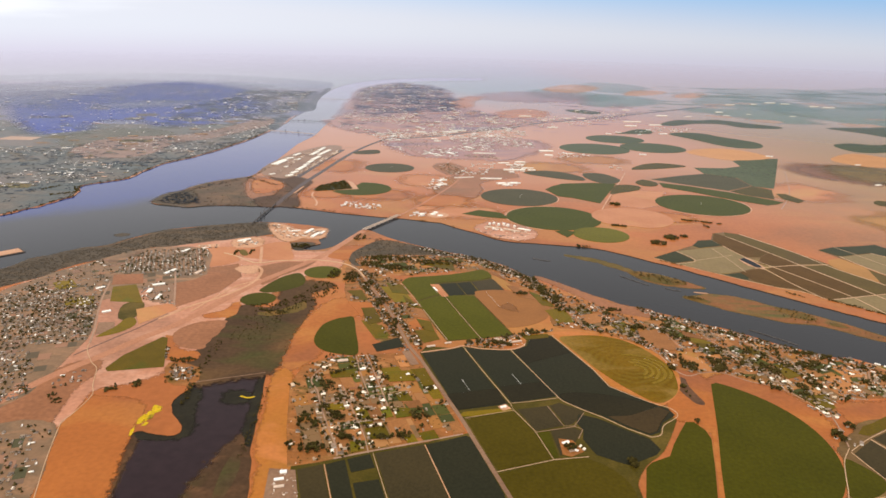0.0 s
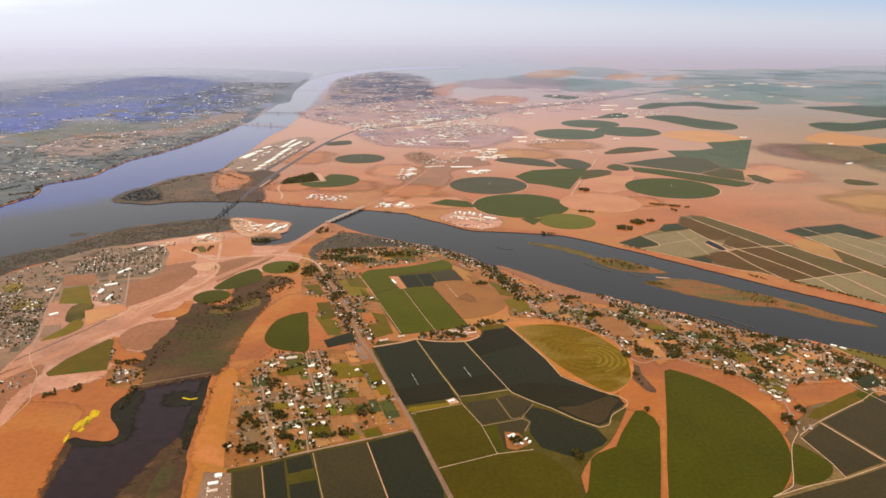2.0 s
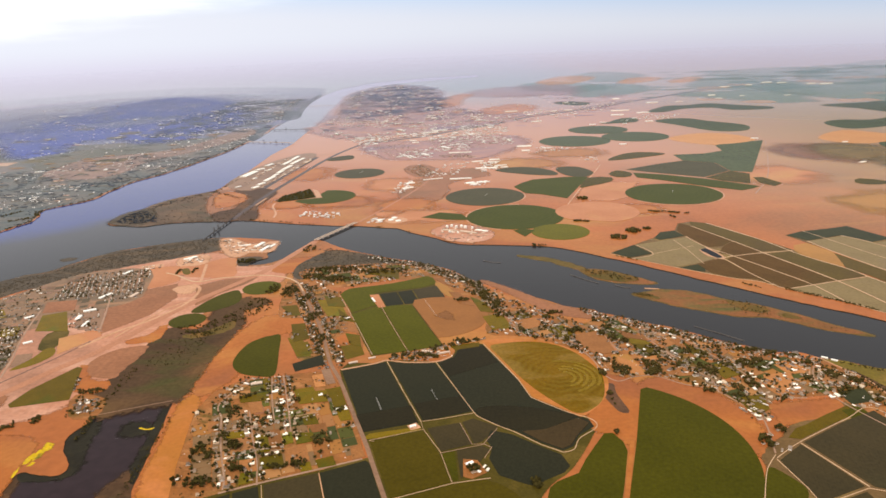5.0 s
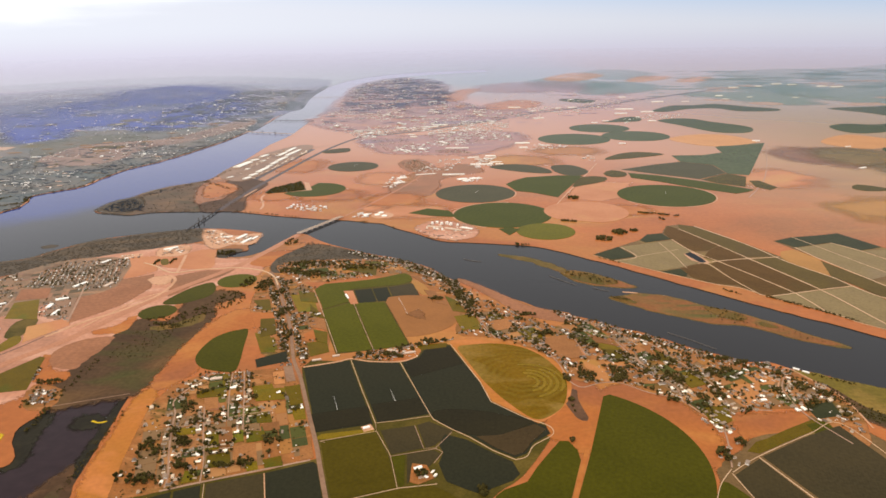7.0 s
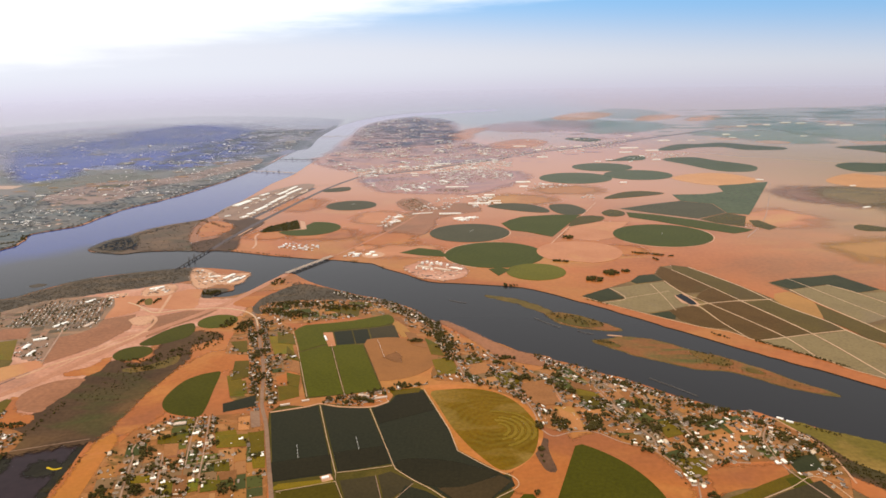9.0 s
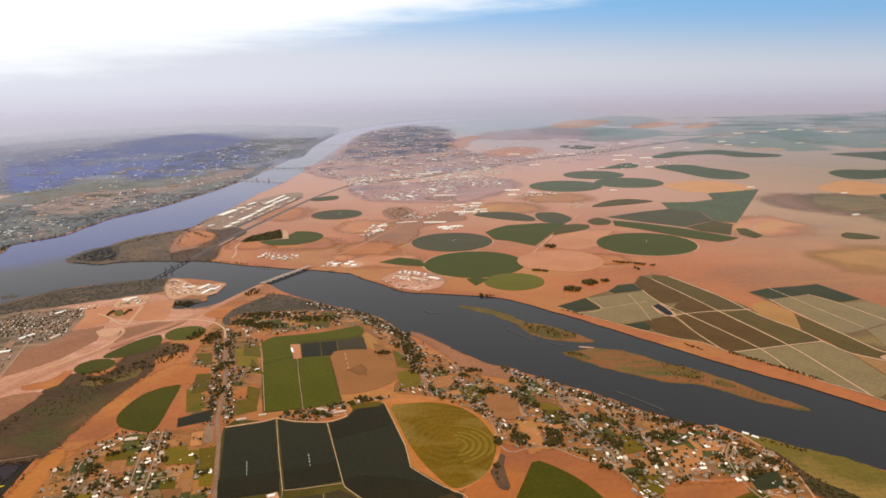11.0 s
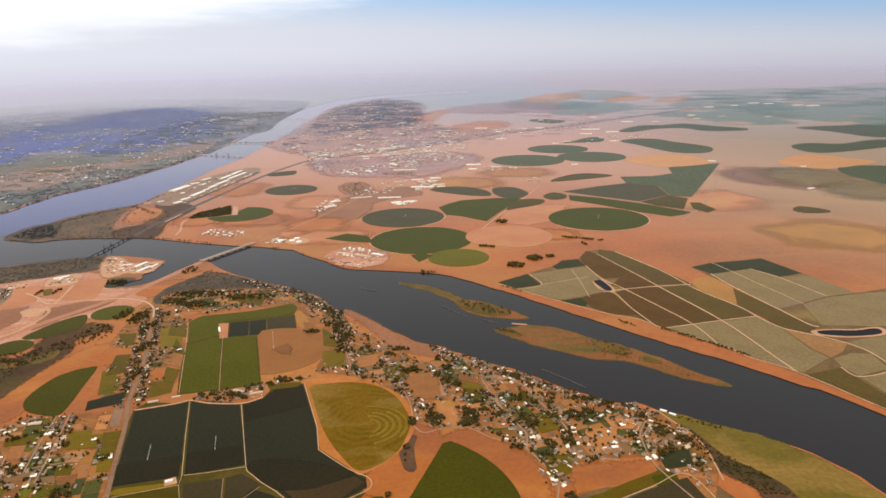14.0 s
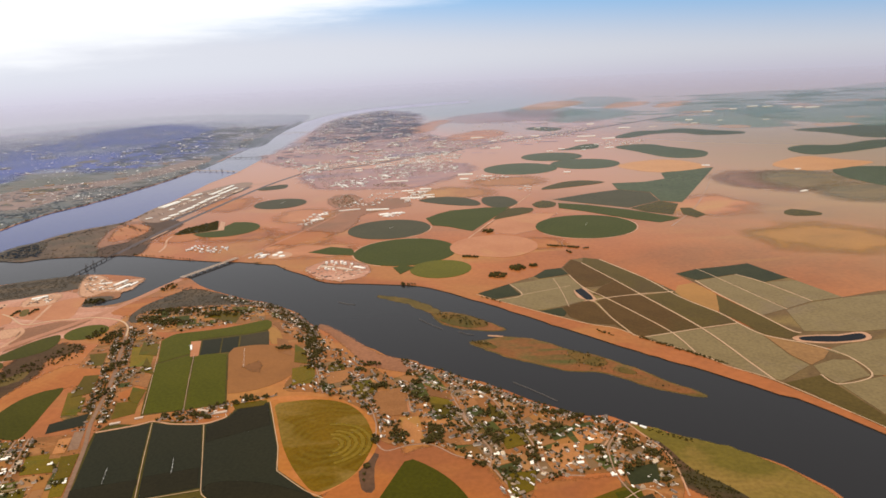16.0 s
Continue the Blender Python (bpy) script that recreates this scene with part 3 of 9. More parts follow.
SOUTH = [(300, 0), (290, 100), (275, 180), (263, 220), (255, 243), (251, 252), (241, 265), (230, 272), (221, 277), (210, 286), (201, 290), (193, 297), (185, 297), (179, 301), (170, 307), (163, 312), (157, 318), (147, 327), (137, 333),
         (128, 340), (118, 347), (112, 353), (102, 357), (92, 367), (79, 377), (69, 387), (55, 400), (40, 422), (19, 440), (0, 450), (-26, 468), (-44, 485), (-53, 496), (-59, 500), (-63.5, 494), (-66, 480), (-70, 467), (-74, 458), (-79, 450), (-86.5, 445.5), (-94.5, 445.5), (-95, 451), (-90, 456.5), (-85.5, 460), (-87, 466), (-89, 474), (-88, 484)]
PORT = [(-87, 501), (-110, 510), (-140, 514), (-162, 505), (-178, 499), (-198, 488.5), (-208, 478), (-218.6, 460), (-226, 444), (-238, 436), (-248, 422), (-259, 412), (-266, 391), (-330, 270), (-400, 120)]
RIVER = smooth(WEST, 3, False, 1.2, 1) + smooth(EAST, 3, False, 0.8, 2) + smooth(NORTH, 3, False, 0.6, 3) + smooth(SOUTH, 3, False, 0.5, 4) + smooth(PORT, 3, False, 0.6, 5)
LAKE_LINE = smooth([(-100.5, 257.1), (-88, 262.3), (-75.6, 267.4), (-72.8, 256), (-69.8, 237.6), (-68.1, 226), (-66.1, 212), (-62.7, 200), (-59.5, 184), (-58, 165), (-100, 160), (-103.7, 182.5), (-106.3, 192), (-109.1, 204.8), (-109.5, 212), (-110.8, 217.8), (-109.4, 220.4),
                    (-104, 219), (-98, 217.8), (-94.7, 219), (-94.6, 223), (-97, 227), (-101, 232), (-103.1, 236), (-104.8, 241), (-104.5, 246), (-102.6, 250.7)], 3, True, 0.4, 6)
FARM_POND = smooth([(201.5, 447), (204, 449.5), (206, 451), (209, 440), (209.5, 431), (206, 430), (203.5, 438)], 3)
CURVED_POND = smooth([(297.8, 368.6), (307.1, 369.6), (315.9, 369), (326.8, 371.6), (328, 367.6), (323.8, 364), (311.2, 362), (301.9, 363.2), (297, 365)], 3)
CANAL_POND = smooth([(94.5, 244), (98, 246), (100, 242.5), (98, 238.5), (94.5, 239.5)], 3)
LAGOON = smooth([(-352.7, 602), (-359, 622), (-354.9, 633), (-342.1, 629), (-334, 616.6), (-335, 598), (-341, 590)], 3)
WATERS = [RIVER, LAKE_LINE, CANAL_POND]
ISLE_LONG = smooth([(139.1, 374), (146.5, 375.9), (157, 379.4), (167, 377), (176.2, 371.3), (183.4, 363.8), (190.6, 358.4), (197.9, 354.2), (204.3, 348), (212.6, 339.9), (223.9, 325), (233.2, 315.6), (235, 311.4), (226.5, 314.4), (215.8, 320.8), (205.5, 330),
                    (196.8, 336.5), (190, 337.3), (181.3, 339), (172, 345.5), (160.9, 352.3), (150.9, 361.1), (143, 368.5)], 3, True, 0.6, 7)
ISLE_SHORT = smooth([(118, 417.5), (122, 417.5), (127.2, 417), (136.7, 412), (145.7, 404), (152.7, 395.8), (157.4, 389.4), (151.9, 387.8), (141.6, 390), (132.6, 393.5), (125.1, 398.8), (121, 406)], 3, True, 0.7, 8)
ISLE_BAR = smooth([(148.4, 382.4), (152, 381.8), (155.7, 380.9), (155.4, 379.8), (152, 380.2), (148.4, 381)], 3)
ISLES = [ISLE_LONG, ISLE_SHORT, ISLE_BAR]


def build_ground():
    from mathutils.geometry import delaunay_2d_cdt
    verts, edges = [], []
    for ring in [arc((70, 300), 4700, 0, 360, 120), arc((30, 500), 1200, 0, 360, 60)] + WATERS:
        k = len(verts)
        verts += [Vector(p) for p in ring]
        edges += [(k + i, k + (i + 1) % len(ring)) for i in range(len(ring))]
    vs, es, fs, *_ = delaunay_2d_cdt(verts, edges, [], 0, 1e-4)
    bm = bmesh.new()
    bv = [bm.verts.new((v.x, v.y, 0)) for v in vs]
    for f in fs:
        c = sum((vs[i] for i in f), Vector((0, 0))) / len(f)
        if any(inside(c, w) for w in WATERS):
            continue
        bm.faces.new([bv[i] for i in f])
    # banks drop to below the water
    rim = [e for e in bm.edges if len(e.link_faces) == 1 and e.verts[0].co.length < 4300]
    low = bmesh.ops.extrude_edge_only(bm, edges=rim)["geom"]
    for v in low:
        if isinstance(v, bmesh.types.BMVert):
            v.co.z = -1.2
    bmesh.ops.delete(bm, geom=[v for v in bm.verts if not v.link_faces], context="VERTS")
    bm.normal_update()
    for f in bm.faces:
        if f.normal.z < -0.5:
            f.normal_flip()
        if abs(f.normal.z) < 0.5:
            f.material_index = 1
    me = bpy.data.meshes.new("ground")
    bm.to_mesh(me)
    bm.free()
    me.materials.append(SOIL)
    me.materials.append(MUD)
    return tagged(new("ground", me), "dry orange-tan steppe ground reaching the horizon", "ground", "", "structure")


build_ground()


def water_sheet(name, outline, material, label, z):
    bm = bmesh.new()
    f = bm.faces.new([bm.verts.new((x, y, z)) for x, y in outline])
    f.normal_update()
    bmesh.ops.triangulate(bm, faces=[f], ngon_method="EAR_CLIP")
    bm.normal_update()
    for g in bm.faces:
        if g.normal.z < 0:
            g.normal_flip()
    thing(name, bm, material, label, "water", "", "structure")


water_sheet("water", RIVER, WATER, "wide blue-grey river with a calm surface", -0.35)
water_sheet("water", LAKE_LINE, LAKE, "dark violet-brown shallow lake among dry fields", -0.3)
for pond in (CANAL_POND,):
    water_sheet("water", pond, PONDWATER, "small dark blue-grey pond with pale banks", -0.15)


# ---- fields near the camera ----
NEAR = []
NEAR.append(([(-8.5, 290.5), (4.6, 295.5), (10.2, 298.0), (27.6, 246.2), (7.3, 240.4)], DARKCROP, "dark green potato field beside the straight road"))
NEAR.append(([(11.4, 298.4), (19.4, 296.2), (32.4, 295.8), (48.3, 253.4), (29.2, 247.0)], DARKCROP, "dark green potato field between pale farm tracks"))
NEAR.append(([(33.8, 296.0), (40.9, 301.3), (43.2, 310.2), (54.4, 313.2), (67.6, 278.4), (71.6, 262.6), (84.2, 251.0), (91.6, 245.3), (92.6, 240.5), (86, 234.6), (83, 228), (79, 225.6), (71.6, 231), (63.4, 239), (56.1, 243.8), (49.2, 251.4)], DARKCROP, "large dark green field with a stepped edge"))
NEAR.append(([(7.5, 235.8), (9.6, 239.4), (27.8, 243.2), (29.0, 241), (13.6, 236.2)], LAWN, "narrow green strip beside a farm track"))
NEAR.append(([(30.9, 242), (43, 245.4), (47.5, 231), (36.4, 227)], BROWNCROP, "small dark brown-green field"))
NEAR.append(([(44, 245.6), (48.2, 248.2), (57.3, 242), (51.2, 232.6), (48.2, 231)], BROWNCROP, "small dark brown field with a slanting edge"))
NEAR.append(([(54.5, 239.7), (62.1, 236.6), (71.3, 228.6), (78, 223.4), (80, 216.6), (77.6, 213.2), (70.4, 208.9), (67.8, 205.8), (63.3, 207.9), (56, 212.3), (55.4, 213.9), (53, 222.1), (54.4, 228.3), (52.6, 233)], DARKCROP, "dark field with a curved lower edge"))
NEAR.append(([(41.9, 227.3), (51, 229.8), (53.6, 227.5), (50.1, 220.6), (46.3, 216.6), (43.2, 211)], BROWNCROP, "small dark field beside a farmstead"))
NEAR.append(([(36.6, 225.8), (41.2, 227), (42.4, 210.4), (40.9, 209.4)], GREEN, "narrow bright green strip field"))
NEAR.append(([(10.4, 234.4), (29.4, 240), (35.5, 225.8), (39.6, 209.2), (20.6, 201.4), (14.4, 220.4)], OLIVE, "olive green field beside the straight road"))
NEAR.append(([(20.3, 199.6), (40.9, 208), (50, 210)] + arc((43.5, 190.5), 21.0, 68, -110, 40) + [(24, 186)], OLIVE, "olive green pivot-irrigated field with a round edge"))
NEAR.append(([(95.3, 235.8), (98.4, 235.9), (100.9, 230), (101, 224.3), (95.7, 206.2), (88, 182), (62, 180), (67.2, 189), (71.7, 205.2), (74.4, 208.3), (82.1, 212.6), (85.8, 220.2), (91.1, 229.1)], GREEN, "heart-shaped green field beside an orange track"))
NEAR.append(([(116.4, 267.2), (105.4, 229.8), (92.5, 189.7), (88, 174)] + arc((91.7, 224.6), 51.9, -78, 58, 40), GREEN, "large half-round green irrigated field"))
NEAR.append((smooth([(144.5, 213.5), (148.8, 208.4), (151.3, 201.3), (147.4, 194.8), (139, 190.7), (134.4, 192.4), (139.5, 204.7)], 3), GREEN, "small green field beside a half-round field"))
NEAR.append(([(158.6, 230.2), (163.6, 235.9), (168.5, 238.2), (177.4, 243.8), (190.3, 251), (194.6, 248.7), (194.9, 243.2), (185.1, 242.3), (162.3, 229)], LAWN, "green pasture strip beside a dark field"))
NEAR.append(([(186, 247.3), (193.6, 249.8), (195.4, 242), (187, 240)], GREEN, "small green field beside a road"))
NEAR.append(([(191.6, 260.5), (203.3, 263.9), (202.1, 253.6), (192.1, 251.1)], DARKORCH, "small dark tree nursery in rows"))
NEAR.append(([(162.5, 227.2), (184.7, 240.6), (197.6, 246.6), (204, 222), (186, 196), (172.4, 202)], BROWNCROP, "large dark brown-green field"))
NEAR.append(([(126, 184), (131, 185.6), (151.4, 192.8), (168.6, 199.6), (171, 182), (150, 170), (128, 172)], BROWNCROP, "dark brown field below a farm track"))
NEAR.append(([(149.8, 217), (161, 226), (169.6, 202.4), (152.4, 195)], BROWNCROP, "dark brown-green field beside a straight track"))
NEAR.append(([(-13.5, 355.4), (0.3, 366.8), (18.9, 308.9), (3.8, 306)], BRIGHT, "bright green square field"))
NEAR.append(([(1.5, 366.9), (17.7, 366.3), (35.2, 313.9), (20.0, 309.1)], BRIGHT, "bright green field beside a twin field"))
NEAR.append(([(-24, 385.5), (-22.5, 391), (-20, 394.8), (-12, 397), (-4.4, 398.8), (5, 402), (14.8, 406.9), (21, 411), (25, 412.6), (28.2, 409.5), (30.2, 403), (30, 398.6), (22.9, 393.2), (11, 390.6), (-4.2, 386.2), (-1.0, 368.2), (-13.4, 357.2)], BRIGHT, "hook-shaped green field behind riverside houses"))
NEAR.append(([(-1.2, 384.4), (8, 386.9), (13.6, 367.7), (4.3, 365.4)], DARKCROP, "small dark orchard plot"))
NEAR.append(([(-7.2, 383.4), (-2, 384), (4, 364.6), (0.2, 363.6)], PINKSOIL, "bare lot with sheds between green fields"))
NEAR.append(([(8.8, 386.8), (16.6, 389.2), (22.2, 369.2), (14.2, 367.7)], DARKCROP, "small dark orchard plot"))
NEAR.append(([(17.5, 389.4), (31, 395), (36.4, 376.2), (23, 369.4)], BROWNCROP, "small brown-green plot beside houses"))
NEAR.append(([(97.8, 321.3), (109.6, 323.6), (115.8, 302.6), (104.2, 300)], PINKSOIL, "bare tan lot between streets"))
NEAR.append(([(111.3, 298.9), (119.2, 299.2), (122.8, 280), (115.4, 281.3)], STRAW, "straw-coloured lot beside trees"))
NEAR.append(([(122, 315), (130, 317.2), (132.6, 308.6), (124.5, 306.2)], LAWN, "walled green garden lot"))
NEAR.append(([(74.3, 341.3), (82.2, 344), (85.2, 336.5), (77.8, 332.2)], ORANGE, "bare orange lot among houses"))
NEAR.append(([(23.3, 244.2), (26.6, 246.2), (28.6, 242.6), (25, 240.8)], SAND, "pale dirt pad at a field corner"))
NEAR.append(([(-18, 292), (-14.4, 293.4), (-9.4, 279.4), (-13, 278.4)], PAVED, "worn paved lot beside the road"))
NEAR.append((smooth([(-45.4, 331), (-50, 330.6), (-54.2, 328.2), (-59.4, 320.7), (-61, 306.4), (-58.8, 296.9), (-53.2, 290.4), (-44.9, 287.5), (-38.4, 287.4), (-38.6, 296), (-41.8, 312.6)], 3), GREEN, "drop-shaped dark green pivot field"))
NEAR.append(([(-32.4, 298.7), (-20.4, 307.5), (-17, 297.2), (-29.4, 291)], DARKCROP, "small dark green rectangular field"))
NEAR.append((arc((-73.4, 400.9), 11.3), BRIGHT, "small round green pivot field"))
NEAR.append((arc((-100.7, 353.6), 9.6), GREEN, "small round dark green pivot field at a marsh"))
NEAR.append((smooth([(-103.4, 366.3), (-101.2, 377), (-95.7, 390.4), (-88.3, 397.9), (-84.4, 394.4), (-81, 385.8), (-81.4, 376.6), (-87.2, 369.2), (-93.3, 364.8), (-99.2, 363.6)], 3), GREEN, "lens-shaped green irrigated field"))
NEAR.append(([(-186.4, 366.5), (-175.3, 371.6), (-159.9, 344), (-177.8, 344.7)], LAWN, "green sports field beside houses"))
NEAR.append(([(-144.3, 268.3), (-142.2, 281.2), (-132.6, 301.6), (-129.6, 300.3), (-119.9, 270.9), (-141.9, 265.5)], LAWN, "olive green pasture with a fence line"))
NEAR.append((smooth([(-163.6, 299.8), (-160, 312.4), (-159.4, 322.4), (-154.9, 322.7), (-151.4, 314.6), (-155.3, 304.9)], 3), LAWN, "crescent of green grass beside a road"))
NEAR.append(([(-47.2, 199.4), (-39.2, 202.6), (-32, 178), (-41, 178)], BROWNCROP, "dark brown-green field beside a track"))
NEAR.append(([(-38.1, 202.6), (-32, 205.8), (-24.5, 178), (-31, 178)], DARKCROP, "dark green field beside a track"))
NEAR.append(([(-31.2, 206), (-23.8, 209.4), (-21.2, 201.6), (-28.9, 198.5)], DARKCROP, "small dark field beside a house lot"))
NEAR.append(([(-27.6, 192.7), (-19.3, 195.2), (-14, 178), (-23.5, 178)], DARKCROP, "dark field below a house lot"))
NEAR.append(([(-22.1, 210), (-5.2, 215.8), (6.4, 178), (-13, 178)], BROWNCROP, "large dark brown-green field"))
NEAR.append(([(-4.4, 216), (10.2, 222.5), (11.8, 221), (21.6, 189), (22, 178), (7, 178)], DARKCROP, "large dark field beside the straight road"))
NEAR.append(([(-36, 377.6), (-23.6, 378.6), (-15.6, 354.4), (-25.4, 352.7)], LAWN, "olive pasture between a road and a green field"))
NEAR.append(([(-16.8, 325.6), (-9.4, 336), (-4.6, 321.3), (-13.6, 318.3)], ORANGE, "small field of bare orange soil beside a road"))
NEAR.append(([(-13, 316), (-4, 318.6), (-0.4, 306.4), (-8, 301.6)], LAWN, "olive pasture beside a row of houses"))
NEAR.append(([(-41, 327), (-34.6, 328.4), (-25, 306), (-31.8, 306)], LAWN, "small olive pasture beside a round field"))
NEAR.append(([(-51.4, 353), (-38.6, 352), (-33.4, 339.6), (-41.6, 332)], ORANGE, "square of bare orange soil beside houses"))
NEAR.append(([(-26.4, 274.4), (-18.6, 276.6), (-13.6, 266), (-22.4, 264.8)], LAWN, "open olive lawn in a village"))
NEAR.append(([(-13.2, 274.4), (-8.6, 275), (-3.4, 259.4), (-6.4, 259.2)], LAWN, "narrow olive lawn beside a country road"))
NEAR.append(([(-41.8, 264.4), (-37.6, 264.8), (-33, 256), (-37.2, 255.2)], FALLOW, "bare brown lot in a village"))
NEAR.append(([(39, 313), (53, 316), (52.8, 311.4), (41.6, 308.2)], LAWN, "strip of olive grass between field edges"))
NEAR.append(([(57.4, 346), (66.4, 347.6), (70, 332.6), (64, 329.6)], LAWN, "olive pasture below a riverside village"))
NEAR.append(([(-13.4, 431), (6.6, 425), (7.8, 409), (-11, 419)], LAWN, "olive clearing in a riverside wood"))
NEAR.append(([(-54.4, 369.6), (-46, 371.4), (-40.6, 356), (-46, 356)], LAWN, "olive lot among roadside trees"))
for poly, mat, label in NEAR:
    field(poly, mat, label)
HAY_LINE = smooth([(58, 311), (63.4, 314), (76.5, 315.3), (88.2, 310.8), (96.7, 300.7), (102.5, 286.1), (103.5, 277.9), (101.5, 265), (97.7, 256.6), (92, 251), (88.2, 250.2), (84.6, 253.4), (77.4, 264), (72, 274), (67.6, 284), (61.4, 301)], 4)
field([p for p in arc((65.3, 279.5), 40.0, -54, 106, 60)] + [(54.9, 313.0), (68.2, 278.4), (72.2, 263.2), (84.6, 251.8)], STRIPSOIL, "dry yellow-brown corner beside a hay field", 0.03)
field(HAY_LINE, YELLOW, "olive-yellow hay field with curved mowing swaths", 0.075, origin=(86.0, 279.0))
field(arc((31.8, 349.6), 27.0, -84, 118, 44) + [(18.6, 366.6), (33.4, 322.8)], TANCROP, "round tan stubble field with a darker wedge", origin=(31.8, 349.6))
for poly, size, label in (
        ([(-110.6, 238.6), (-108.6, 237.6), (-107.4, 234.4), (-108.4, 233.2), (-110, 235.4)], 1.5, "patch of bright yellow blooming plants on the lake shore"),
        ([(-110.6, 234), (-109.2, 233.4), (-108.6, 229.4), (-109.4, 227.4), (-110.8, 230)], 1.4, "patch of bright yellow blooming plants on the lake shore"),
        ([(-111.8, 232), (-111.2, 229), (-110.8, 226), (-111.6, 225), (-112.4, 228.6)], 1.1, "patch of bright yellow blooming plants on the lake shore"),
        ([(-109.4, 226.6), (-108.2, 226), (-108.4, 224), (-109.6, 223.8)], 0.5, "patch of bright yellow blooming plants on the lake shore"),
        ([(-112, 223.6), (-111.4, 221), (-110.9, 217.4), (-111.3, 217.2), (-112.2, 220.6)], 0.5, "trail of yellow blooming plants along the water")):
    land(poly, BLOOM, label, size, 0.06, "plants")
land(smooth([(-80, 247.6), (-77, 246.5), (-75, 246.9), (-74.4, 248), (-77, 247), (-79.6, 248.1)], 3), BLOOM, "thin line of yellow bloom on lake weed", 0.4, -0.26, "plants")

# darker bands and one paler brown corner laid over the dark fields
for poly, mat, label in (([(3, 252.5), (24, 258.6), (26.4, 247.2), (7.6, 241.2)], DARKBAND, "darker strip across a potato field"), ([(25.2, 260), (43, 265.2), (46.6, 254), (29.6, 248.2)], DARKBAND, "darker strip across a potato field"),
                         ([(35.4, 294.4), (41.6, 300.4), (44, 308.6), (54.4, 311.4), (60, 295), (39, 283)], DARKBAND, "darker corner of a large field"), (smooth([(49.6, 253.6), (56, 256.6), (70, 255), (82, 250.4), (86.4, 248), (73.8, 239.5), (64, 240), (56, 244.6)], 3), DARKBAND, "darker strip across a large field"),
                         ([(66, 238.4), (75, 239.4), (87.6, 246.6), (91, 243.4), (85, 235), (82, 229), (79, 227.2), (72, 232.2)], PALERCROP, "paler brown corner of a large field")):
    land(poly, mat, label, 0.9, 0.104, "field")
for r, a0, a1, wide in ((4.6, -60, 80, 0.7), (7.2, -75, 95, 0.8), (9.8, -50, 85, 0.7), (12.4, -70, 60, 0.8), (15.0, -30, 100, 0.6)):
    land(arc((87, 279), r + wide, a0, a1, 16) + arc((87, 279), r, a0, a1, 16)[::-1], SWATH, "pale curved swath of cut hay", 1.1, 0.122, "field")

GROUND_PATCHES = []
GROUND_PATCHES.append((smooth([(58, 400), (60.2, 400.3), (76.3, 382.3), (94.1, 360.4), (107.1, 352.6), (116.4, 345.3), (109.9, 341.5), (94.6, 348.3), (85.5, 359.1), (71.4, 382.7)], 2), FALLOW, "dry orange beach along the river", "soil"))
GROUND_PATCHES.append((smooth([(-72, 440), (-88, 440), (-104, 444), (-120, 470), (-150, 470), (-180, 450), (-205, 425), (-222, 395), (-240, 360), (-230, 320), (-195, 260), (-180, 215), (-160, 195), (-140, 222), (-142, 250), (-124, 262), (-112, 290), (-110, 330), (-104, 350), (-84, 395), (-66, 412)], 3, True, 0.5, 91), WESTSOIL, "pale pinkish dry ground round a highway", "soil"))
GROUND_PATCHES.append((smooth([(-9, 291), (5, 296.5), (11, 299.4), (33, 297), (41, 303), (43, 310.6), (54.6, 313.6), (68, 279), (72, 263), (92.4, 246), (93, 240), (80.6, 216), (72, 207), (66, 196), (62, 180), (24, 178), (13, 222)], 3), MARGIN, "weedy dark margins between crop fields", "margin"))
GROUND_PATCHES.append((smooth([(146, 222), (157, 230), (164, 238), (190, 252.4), (200, 250), (210, 222), (180, 186), (150, 168), (122, 172), (124, 184), (134, 191), (141, 205), (145, 214)], 3), ALLEY, "brown-olive margins between fields", "margin"))
GROUND_PATCHES.append(([(-50, 203), (-22, 212), (11, 224), (25, 176), (-45, 176)], MARGIN, "weedy dark margins between crop fields", "margin"))
GROUND_PATCHES.append(([(-15, 356), (1, 368), (18, 367.4), (36, 313), (3.4, 304.6)], MARGIN, "weedy margin round green fields", "margin"))
GROUND_PATCHES.append(([(-23, 386), (5, 401), (25, 411), (29, 398), (36, 376), (17, 366), (1, 367), (-13.5, 357)], MARGIN, "weedy margin round green fields", "margin"))
GROUND_PATCHES.append(([(-139, 496), (-122, 493), (-124.5, 483), (-132, 475)], SCRUB, "dark scrub in a port yard", "scrub"))
GROUND_PATCHES.append((smooth([(-105, 460.5), (-92, 462), (-90.5, 458), (-96, 451), (-95, 444.5), (-100, 446.5)], 3), SCRUB, "dark trees ground beside the port inlet", "scrub"))
GROUND_PATCHES.append((smooth([(-75, 431.5), (-71, 447), (-64.6, 456), (-50.6, 456), (-42.2, 451), (-43.6, 444), (-55.5, 440), (-61.6, 433), (-64.2, 427)], 3), ORANGE, "bare orange clearing beside the highway", "soil"))
GROUND_PATCHES.append((smooth([(-58.8, 430), (-48, 439.6), (-33.6, 442.5), (-18, 432), (-18, 421), (-31, 419.7), (-44.7, 416.7), (-55, 415.3)], 3, True, 0.6, 92), SCRUB, "dark leafy ground of an old orchard", "scrub"))
GROUND_PATCHES.append(([(-167.5, 450.1), (-154.6, 453.7), (-150.8, 445.6), (-161.6, 438.1)], SAND, "pale storage yard beside the woods", "yard"))
GROUND_PATCHES.append((smooth([(-154.4, 430.7), (-144.5, 433.1), (-134, 419), (-146.9, 423)], 3), SAND, "pale fan of graded dirt", "soil"))
